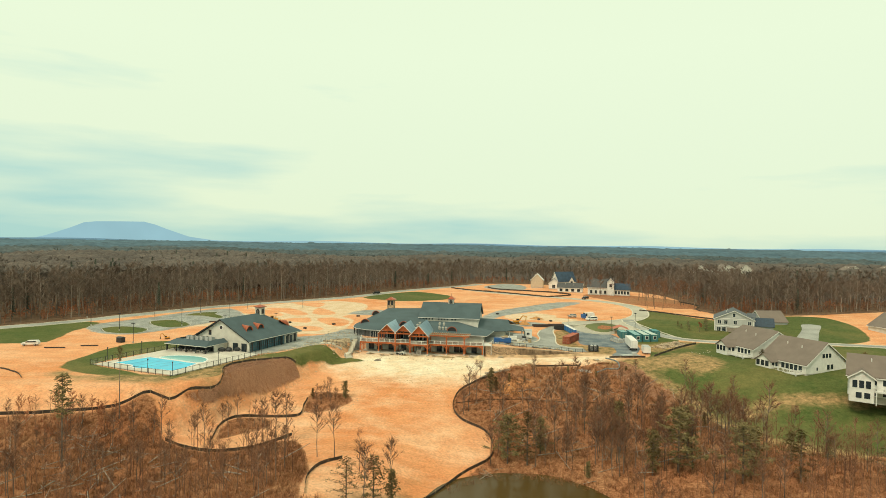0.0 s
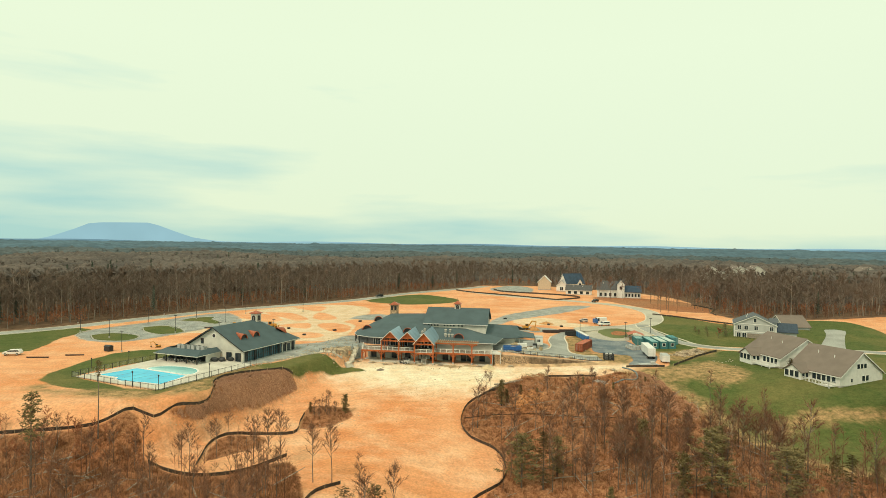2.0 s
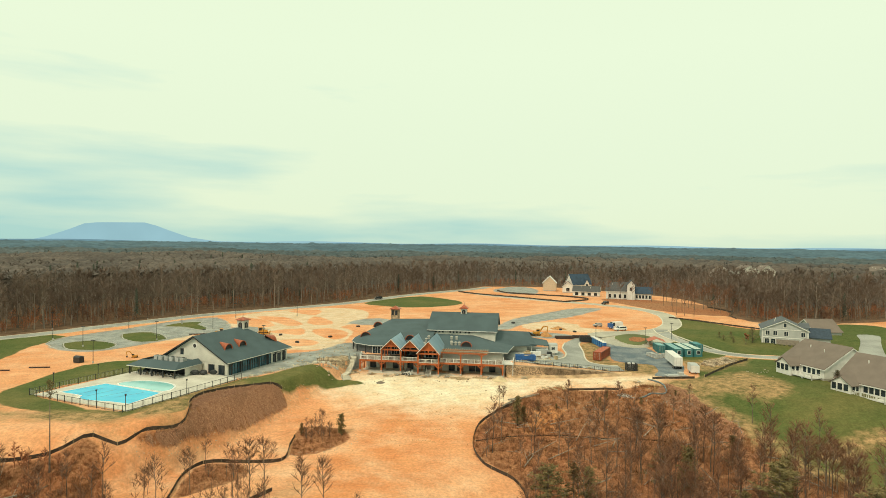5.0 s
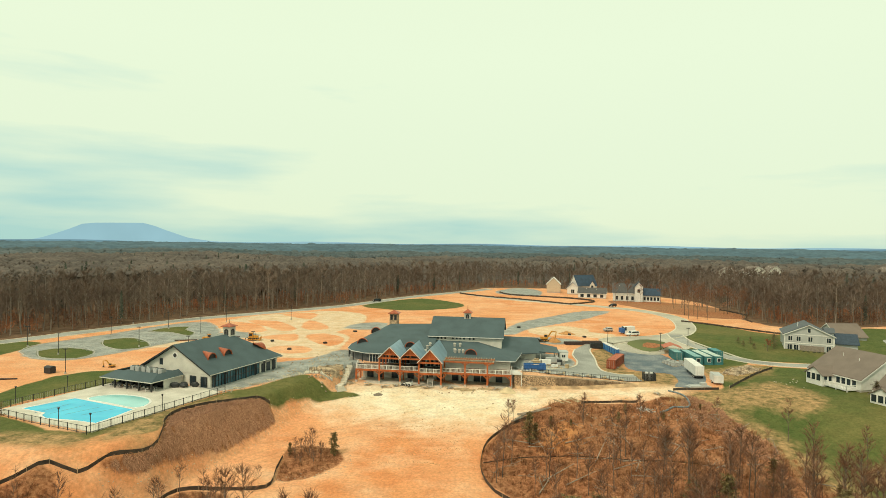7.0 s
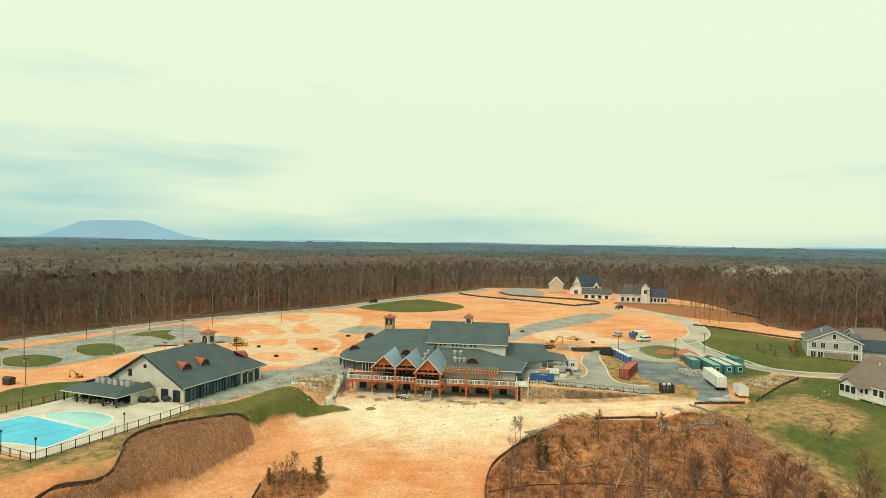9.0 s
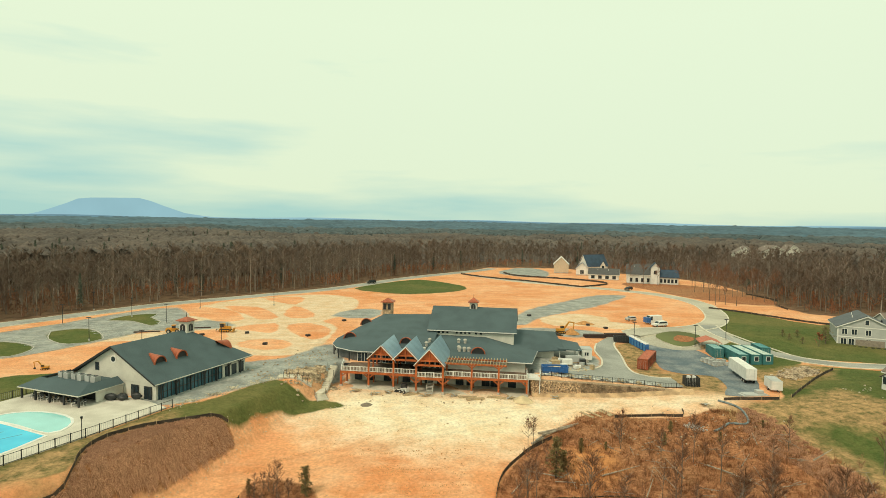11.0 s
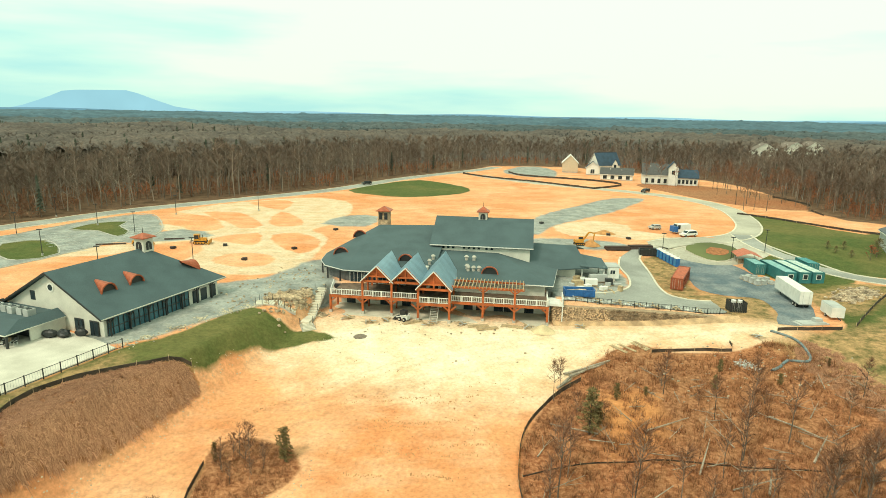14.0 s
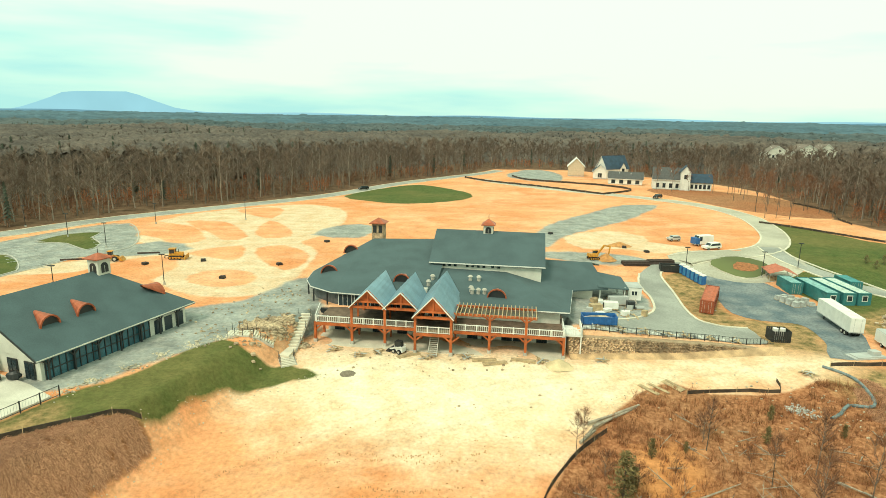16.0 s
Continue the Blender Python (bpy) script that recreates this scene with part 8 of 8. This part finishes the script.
def needle_crown(seed, h, low, wide, n, droop=0.0):
    """Clumps of needles on whorled boughs."""
    g = random.Random(seed)
    b, w = Build(), Build()
    w.tube((0, 0, -0.3), (0, 0, h * 0.97), h * 0.009 + 0.03, 0.03, 6)
    for k in range(n):
        f = low + (1 - low) * (k / n) ** 0.9
        an = k * 2.4 + g.uniform(-0.4, 0.4)
        u = (f - low) / (1 - low)
        ln = wide * (1.03 - u) ** 0.55 * min(1.0, 0.5 + 2.2 * u) * g.uniform(0.4, 1.15)
        z = h * f
        d = Vector((math.cos(an), math.sin(an), 0.25 - droop))
        w.tube((0, 0, z), Vector((0, 0, z)) + d * ln, 0.035, 0.015, 3)
        for q in range(10):
            c = Vector((0, 0, z)) + d * ln * g.uniform(0.15, 1.05) + Vector((g.gauss(0, 0.2), g.gauss(0, 0.2), g.gauss(0.05, 0.18)))
            for r in range(7):
                e = Vector((g.gauss(0, 1), g.gauss(0, 1), g.gauss(0.2, 0.6))).normalized() * g.uniform(0.18, 0.45)
                s = e.orthogonal().normalized() * 0.06
                b.poly(c - s, c + s, c + e)
    return w.mesh("trunk", BARK), b.mesh("crown", NEEDLE)


PINES = [needle_crown(500, 12, 0.60, 2.6, 26), needle_crown(501, 11, 0.10, 2.2, 40), needle_crown(502, 5, 0.06, 1.5, 30), needle_crown(503, 8, 0.12, 2.0, 36), needle_crown(504, 13, 0.52, 2.6, 26), needle_crown(505, 26, 0.80, 2.4, 20), needle_crown(506, 8, 0.12, 3.0, 34)]
PH = (12, 11, 5, 8, 13, 26, 8)


def evergreen(x, y, h, k, label):
    t = thing("evergreen_tree", label, "tree", pose(x, y, hz(x, y), 0, 0, 50 * k + 7 * x) @ Matrix.Diagonal((h / PH[k] * (1.5 if k in (1, 3, 6) else 1.0), h / PH[k] * (1.5 if k in (1, 3, 6) else 1.0), h / PH[k], 1)), "evergreens")
    for nm, me in zip(("trunk", "crown"), PINES[k]):
        o = new(nm, me)
        o.parent = t
        if nm != "trunk":
            o["kind"] = "stuff"


TALLPINE = "tall pine with a bare trunk and tufted crown"
CEDAR = "dark green bushy cedar"
for x, y, h, k, lab in ((-64.5, -90, 17.5, 4, TALLPINE), (-62.4, -74, 15.5, 5, TALLPINE), (-18.6, -44.4, 4.6, 2, CEDAR), (-27.2, -44.4, 2.6, 2, CEDAR), (20.6, -38.3, 6.6, 3, CEDAR), (26.6, -30.0, 2.6, 2, CEDAR), (31.2, -29.1, 1.5, 2, CEDAR), (45.2, -22.6, 2.2, 2, CEDAR), (42.2, -27.5, 2.4, 2, CEDAR), (52.7, -26.5, 2.0, 2, CEDAR), (63.0, -21.9, 1.6, 2, CEDAR), (22.2, -36.4, 3.6, 2, CEDAR),
                        (21.4, -73, 10.5, 6, CEDAR), (25.6, -73.6, 11.5, 1, CEDAR), (29, -70, 8, 3, CEDAR), (53.7, -85, 12.5, 6, CEDAR), (57.5, -80, 11, 1, CEDAR), (49, -84, 9, 3, CEDAR), (62.6, -92.5, 11, 6, CEDAR), (67, -88, 9, 3, CEDAR), (46.7, -69.2, 9, 3, CEDAR), (43, -66, 7, 6, CEDAR), (37.2, -80, 3.4, 2, CEDAR), (77.7, -82, 6, 6, CEDAR), (86, -81, 5, 3, CEDAR), (69, -62, 4, 2, CEDAR), (60, -58, 6.5, 3, CEDAR), (73, -93, 10, 1, CEDAR), (90, -94, 9, 6, CEDAR), (-5, -97, 8.5, 6, CEDAR), (-9.5, -99, 7.5, 6, CEDAR), (-2, -94, 6, 3, CEDAR),
                        (112.5, -24, 4.5, 3, CEDAR), (126.5, -34.5, 6, 3, CEDAR), (104.5, -21.5, 4.2, 3, CEDAR), (106, 46.5, 2.2, 6, CEDAR), (106, 43, 2.0, 6, CEDAR), (110.2, 46.1, 2.4, 6, CEDAR), (107.9, 39.5, 2.0, 6, CEDAR), (114.9, 40, 5.0, 6, CEDAR)):
    evergreen(x, y, h, k, lab)


for k, (x, y, h) in enumerate(((-23.5, -44.2, 3.6), (-25.4, -43.0, 3.0), (-21.0, -44.8, 3.0), (-26.0, -46.0, 2.5), (-22.0, -46.8, 2.3), (-24.4, -47.6, 2.4), (-30.6, -53.5, 2.6), (34.2, -27.0, 4.4), (20.0, -33.4, 3.4), (23.4, -35.0, 3.0), (28.5, -33, 2.2), (38.5, -30.5, 2.0), (48, -31, 2.6), (55, -29, 2.4), (16, -38.4, 2.8), (-47.5, -60, 1.8), (-39.6, -64.2, 2.6), (-36, -61.6, 2.4))):
    bare_shrub(x, y, h, k)


def thickets():
    g = random.Random(21)
    # single trees that the frames set apart
    for k, (x, y, h) in enumerate(((74.6, -37.3, 10), (81.7, -50.7, 10.5), (74.2, -79.5, 17), (67.4, -69, 14), (77, -70, 9), (88, -66, 8), (42, -55, 12), (47, -54, 12), (33, -56, 11), (54, -55, 11), (53.3, -64.2, 13), (40.9, -74, 11), (39, -43, 12), (34, -28.6, 8), (-6, -103, 14), (-2.4, -90, 11), (-9, -86, 9), (-53, -75, 11), (-42, -79.4, 10.5), (-41.4, -61.1, 7), (-31.5, -74.1, 10.5), (-27.8, -77, 13), (-26.8, -72.1, 11.5), (-42.6, -67.7, 7), (-36.4, -64, 7), (-33.6, -66, 8), (-39.6, -72, 9), (-47, -72, 6), (-45, -77, 7.5), (-18, -82.4, 12), (-14.6, -82, 12), (-22.8, -45.1, 6.6), (-24.5, -43.4, 5), (-20.9, -45.6, 4), (-25.6, -46.4, 5), (-22, -47.6, 3.6), (-24, -48.6, 3.2), (17.2, -30.5, 7), (18.4, -29, 6.5), (19.6, -70, 9), (46.5, -40, 11), (37.2, -46, 9.5), (35, -46.4, 8), (16, -46.5, 9), (49.7, -49, 9), (57, -36, 6), (105, 190, 13), (111, 186, 15), (118, 184, 12), (128, 180, 14), (134, 178, 15), (140, 172, 12), (146, 166, 14))):
        bare_tree(x, y, h, k, 37 * k)
    n = 0
    zones = ((100, (12, 74), (-84, -28), 7.0, 13.0), (78, (-112, -22), (-106, -72), 5.0, 9.5), (26, (40, 112), (-106, -64), 8, 14))
    for cnt, (x0, x1), (y0, y1), h0, h1 in zones:
        k = 0
        while k < cnt:
            x, y = g.uniform(x0, x1), g.uniform(y0, y1)
            s = float(inside(CLEARING, np.array([x]), np.array([y]))[0])
            if s > -1.5 or math.hypot((x - 24) / 20, (y + 98) / 17) < 1 or hz(x, y) < -10.6:
                continue
            if x > 12 and (y > -29 or x > 64 and y > -48 or y > -51 and g.random() < 0.93):
                continue
            bare_tree(x, y, g.uniform(h0, h1), g.randrange(8), g.uniform(0, 360), "bare slender tree in the thicket")
            k += 1
    k = 0
    while k < 26:
        x, y = g.uniform(98, 152), g.uniform(104, 200)
        s = float(inside(CLEARING, np.array([x]), np.array([y]))[0])
        if not -6 < s < 26 or x < 112 + (y - 104) * -0.05 + max(0, 130 - y) * 0.2 or (100 < x < 150 and 185 < y < 235):
            continue
        bare_tree(x, y, g.uniform(11, 16), g.randrange(8), g.uniform(0, 360), "bare tall tree still standing on the graded slope")
        k += 1
    # saplings too close together to tell apart
    protos = [proto_tree(340 + q, 9.0, 0.24 + 0.03 * (q % 3), 9, 64, 3, 0.028, False, 0.62, 0.40) for q in range(6)]
    spots = []
    for cnt, (x0, x1), (y0, y1) in ((210, (12, 100), (-124, -58)), (340, (-116, -20), (-126, -72)), (60, (20, 74), (-66, -30)), (90, (76, 150), (-100, -74))):
        k = 0
        while k < cnt:
            x, y = g.uniform(x0, x1), g.uniform(y0, y1)
            if float(inside(CLEARING, np.array([x]), np.array([y]))[0]) > -1.5 or math.hypot((x - 24) / 20, (y + 98) / 17) < 1 or hz(x, y) < -10.6:
                continue
            s = g.uniform(0.55, 1.25) if y < -58 else g.uniform(0.3, 0.6)
            spots.append((x, y, s, s * g.uniform(0.9, 1.15)))
            k += 1
    rust = [(g.uniform(-84, -60), g.uniform(-82, -73.5), g.uniform(0.45, 0.8), g.uniform(0.45, 0.75)) for _ in range(26)]
    co, tr = scatter([proto_tree(360 + q, 8.0, 0.32, 14, 150, 3, 0.07) for q in range(3)], rust, g)
    tagged(new("russet_saplings", raw_mesh("russet_saplings", co, tr, RUSSET)), "saplings that keep their russet leaves by the fence", "saplings", kind="stuff")
    co, tr = scatter(protos, spots, g)
    tagged(new("thicket_saplings", raw_mesh("thicket_saplings", co, tr, TWIG)), "dense bare saplings of the thicket", "saplings", kind="stuff")


thickets()


def undergrowth():
    """Dry stalks, brambles and fallen branches under the trees and on the banks."""
    g = random.Random(31)
    protos = []
    for q in range(6):
        r = random.Random(700 + q)
        vs, ts = [], []
        for k in range(26):
            a, l = r.uniform(0, 6.28), r.uniform(0.35, 1.0)
            p = np.array((r.gauss(0, 0.25), r.gauss(0, 0.25), -0.05))
            e = np.array((math.cos(a) * r.uniform(0.1, 0.9), math.sin(a) * r.uniform(0.1, 0.9), r.uniform(0.5, 1.2))) * l
            s = np.array((-math.sin(a), math.cos(a), 0)) * 0.028
            i = len(vs)
            vs += [p - s, p + s, p + e]
            ts.append((i, i + 1, i + 2))
        protos.append((np.array(vs), np.array(ts), 0))
    mats = []
    for q in range(6):
        r = random.Random(740 + q)
        vs, ts = [], []
        lean = r.uniform(-0.9, 0.9) + 0.3
        for k in range(30):
            a, l = lean + r.gauss(0, 0.55), r.uniform(0.5, 1.25)
            p = np.array((r.gauss(0, 0.3), r.gauss(0, 0.3), -0.05))
            d = np.array((math.cos(a), math.sin(a), 0))
            s = np.array((-math.sin(a), math.cos(a), 0)) * r.uniform(0.03, 0.055)
            top = p + d * l * 0.35 + np.array((0, 0, l * r.uniform(0.28, 0.55)))
            i = len(vs)
            vs += [p - s, p + s, top + s * 0.8, top - s * 0.8, top + d * l * 0.55 - np.array((0, 0, l * 0.12))]
            ts += [(i, i + 1, i + 2), (i, i + 2, i + 3), (i + 3, i + 2, i + 4)]
        mats.append((np.array(vs), np.array(ts), 0))
    for name, box, cnt, s0, s1, lab, zone in (
        ("bank_brush", (8, 150, -128, -14), 8000, 0.6, 1.7, "dry brown brush and saplings under the thicket", None),
        ("woodland_brush", (-116, -14, -128, -62), 6400, 0.7, 1.8, "tangled dry brush on the woodland floor", None),
        ("bank_grass", (-54, -33, -67, -30), 12000, 0.28, 0.85, "matted dry grass on the bank", 0),
        ("slope_grass", (58, 72, -48, -13), 2200, 0.28, 0.8, "matted dry grass on the slope below the drive", 2),
        ("island_brush", (-46, -14, -78, -36), 900, 0.6, 1.2, "tufts of dry brush inside the silt fence", 1)):
        xs, ys = np.array([g.uniform(box[0], box[1]) for _ in range(cnt * 2)]), np.array([g.uniform(box[2], box[3]) for _ in range(cnt * 2)])
        if zone is None:
            sd = -inside(CLEARING, xs, ys)
        elif zone == 0:
            sd = inside(LITTER[0], xs, ys)
        elif zone == 2:
            sd = inside(DRYBANK, xs, ys)
        else:
            sd = np.maximum(inside(LITTER[1], xs, ys), inside(LITTER[2], xs, ys))
        ok = [(x, y, g.uniform(s0, s1), g.uniform(s0, s1)) for x, y, s in zip(xs, ys, sd) if s > 0.4 and math.hypot((x - 24) / 20, (y + 98) / 16) > 1][:cnt]
        if zone in (0, 2):
            ok = [(x, y, a, b_) for x, y, a, b_ in ok if waves(np.array(x), np.array(y), 0.55) > -0.35]
        turn = random.Random(5)
        co, tr = scatter(mats if zone in (0, 2) else protos, ok, Still() if zone in (0, 2) else turn, zone in (0, 2))
        tagged(new(name, raw_mesh(name, co, tr, DRYGRASS if zone in (0, 2) else BRUSH)), lab, "brush", kind="stuff")
    fallen = Build()
    for k in range(300):
        x, y = (g.uniform(12, 74), g.uniform(-82, -24)) if k % 2 else (g.uniform(-105, -30), g.uniform(-105, -72))
        if float(inside(CLEARING, np.array([x]), np.array([y]))[0]) > -2:
            continue
        a, l = g.uniform(0, 6.28), g.uniform(1.5, 5)
        fallen.tube((x, y, hz(x, y) + 0.1), (x + math.cos(a) * l, y + math.sin(a) * l, hz(x + math.cos(a) * l, y + math.sin(a) * l) + g.uniform(0.1, 1.2)), g.uniform(0.05, 0.11), 0.03, 4)
        fork = Vector((x + math.cos(a) * l * 0.5, y + math.sin(a) * l * 0.5, hz(x + math.cos(a) * l * 0.5, y + math.sin(a) * l * 0.5) + 0.35))
        for q in (-0.7, 0.6):
            fallen.tube(fork, fork + Vector((math.cos(a + q), math.sin(a + q), g.uniform(0.1, 0.7))) * l * 0.4, 0.04, 0.012, 3)
    for k in range(110):
        x, y = g.uniform(-108, -24), g.uniform(-108, -77)
        if k % 3 == 0:
            x, y = g.uniform(18, 74), g.uniform(-84, -30)
        if float(inside(CLEARING, np.array([x]), np.array([y]))[0]) > -3 or hz(x, y) < -10:
            continue
        a, l = g.uniform(0, 6.28), g.uniform(3, 8)
        fallen.tube((x, y, hz(x, y) + 0.2), (x + math.cos(a) * l, y + math.sin(a) * l, hz(x + math.cos(a) * l, y + math.sin(a) * l) + g.uniform(0.3, 2.2)), g.uniform(0.10, 0.17), 0.05, 5)
    solid("fallen_branches", fallen, mat("bleached_wood", (0.42, 0.35, 0.27), 0.9, var=0.2), "bleached fallen branches on the leaf litter", "branches", kind="stuff")


undergrowth()
for k, (x, y, a, L) in enumerate(((24.3, -22.3, 36, 9), (22.6, -22.6, 30, 6), (20.6, -24.9, 55, 5), (19.6, -26.4, 48, 4), (26.4, -20.6, 33, 5))):
    solid("felled_log", Build().tube((-L / 2, 0, 0.25), (L / 2, 0, 0.3), 0.22, 0.15, 7), MATS["bleached_wood"], "bleached felled log on the bank", "log", "felled logs", m=pose(x, y, hz(x, y), 0, 0, a))


for k, (x, y, a) in enumerate(((31.2, -15.2, -52), (32.8, -14.8, -50), (35.0, -14.2, -56), (35.6, -13.8, -58))):
    solid("plank", Build().box(-1.7, 1.7, -0.35 + 0.1 * (k % 2), 0.35 - 0.1 * (k % 2), 0, 0.07), LUMBER, "weathered wide plank lying on the bank", "plank", "planks", m=pose(x, y, hz(x, y) + 0.06, 4, 5, a))


# ---- rows of cleat marks that tracked machines left ----
def cleat_marks():
    g = random.Random(44)
    b = Build()
    rows = (((-11.2, -36.2), (7, -35.8)), ((-11, -37.8), (6.4, -37.3)), ((-10, -41.4), (8.6, -40.9)), ((-9.4, -42.9), (6, -42.4)), ((-12, -30.3), (7.4, -30)), ((-13.6, -31.8), (4, -31.2)), ((-29.5, -38.2), (-22.2, -32.1)), ((-22.2, -32.1), (-14.8, -27.6)), ((-13.4, -46.4), (4, -47.2)))
    for (x0, y0), (x1, y1) in rows:
        L = math.hypot(x1 - x0, y1 - y0)
        ux, uy = (x1 - x0) / L, (y1 - y0) / L
        for k in range(int(L / 0.30)):
            if waves(np.array(x0 + k * 0.30), np.array(y0 * 3.1), 1.3) < -0.25 or g.random() < 0.25:
                continue
            s = k * 0.30 + g.uniform(-0.07, 0.07)
            o = 0.35 * math.sin(s * 0.35 + y0) + g.gauss(0, 0.22)
            w, lw = g.uniform(0.06, 0.13), g.uniform(0.10, 0.36)
            lean = g.gauss(0, 0.25)
            p = []
            for a, c in ((-w, -lw), (w, -lw), (w, lw), (-w, lw)):
                px, py = x0 + ux * (s + a + c * lean) - uy * (o + c), y0 + uy * (s + a + c * lean) + ux * (o + c)
                p.append(Vector((px, py, hz(px, py))))
            top = (p[0] + p[1] + p[2] + p[3]) / 4 + Vector((0, 0, g.uniform(0.06, 0.13)))
            for i in range(4):
                b.poly(p[i] - Vector((0, 0, 0.05)), p[(i + 1) % 4] - Vector((0, 0, 0.05)), top)
    # darker clay carries the clods' shading, too faint under the flat sky
    solid("cleat_marks", b, mat("shade_darkened_clay", (0.55, 0.285, 0.12), 0.95, var=0.15, scale=0.5), "rows of clay clods pressed up by machine tracks", "tracks", kind="stuff")


cleat_marks()


# ---- pond ----
def pond():
    water = bpy.data.materials.new("pond_water")
    water.use_nodes = True
    n, l = water.node_tree.nodes, water.node_tree.links
    b = n["Principled BSDF"]
    b.inputs["Base Color"].default_value = (0.085, 0.052, 0.016, 1)
    b.inputs["Roughness"].default_value = 0.15
    b.inputs["Specular IOR Level"].default_value = 0.12
    no, bp, tc = n.new("ShaderNodeTexNoise"), n.new("ShaderNodeBump"), n.new("ShaderNodeTexCoord")
    no.inputs["Scale"].default_value = 1.2
    l.new(tc.outputs["Object"], no.inputs["Vector"])
    l.new(no.outputs["Fac"], bp.inputs["Height"])
    bp.inputs["Strength"].default_value = 0.12
    l.new(bp.outputs["Normal"], b.inputs["Normal"])
    q = Build()
    q.poly(*[(21 + 40 * math.cos(2 * math.pi * k / 40), -98 + 40 * math.sin(2 * math.pi * k / 40), -11.0) for k in range(40)])
    solid("water_pond", q, water, "still murky olive pond water", "water", kind="structure")


pond()
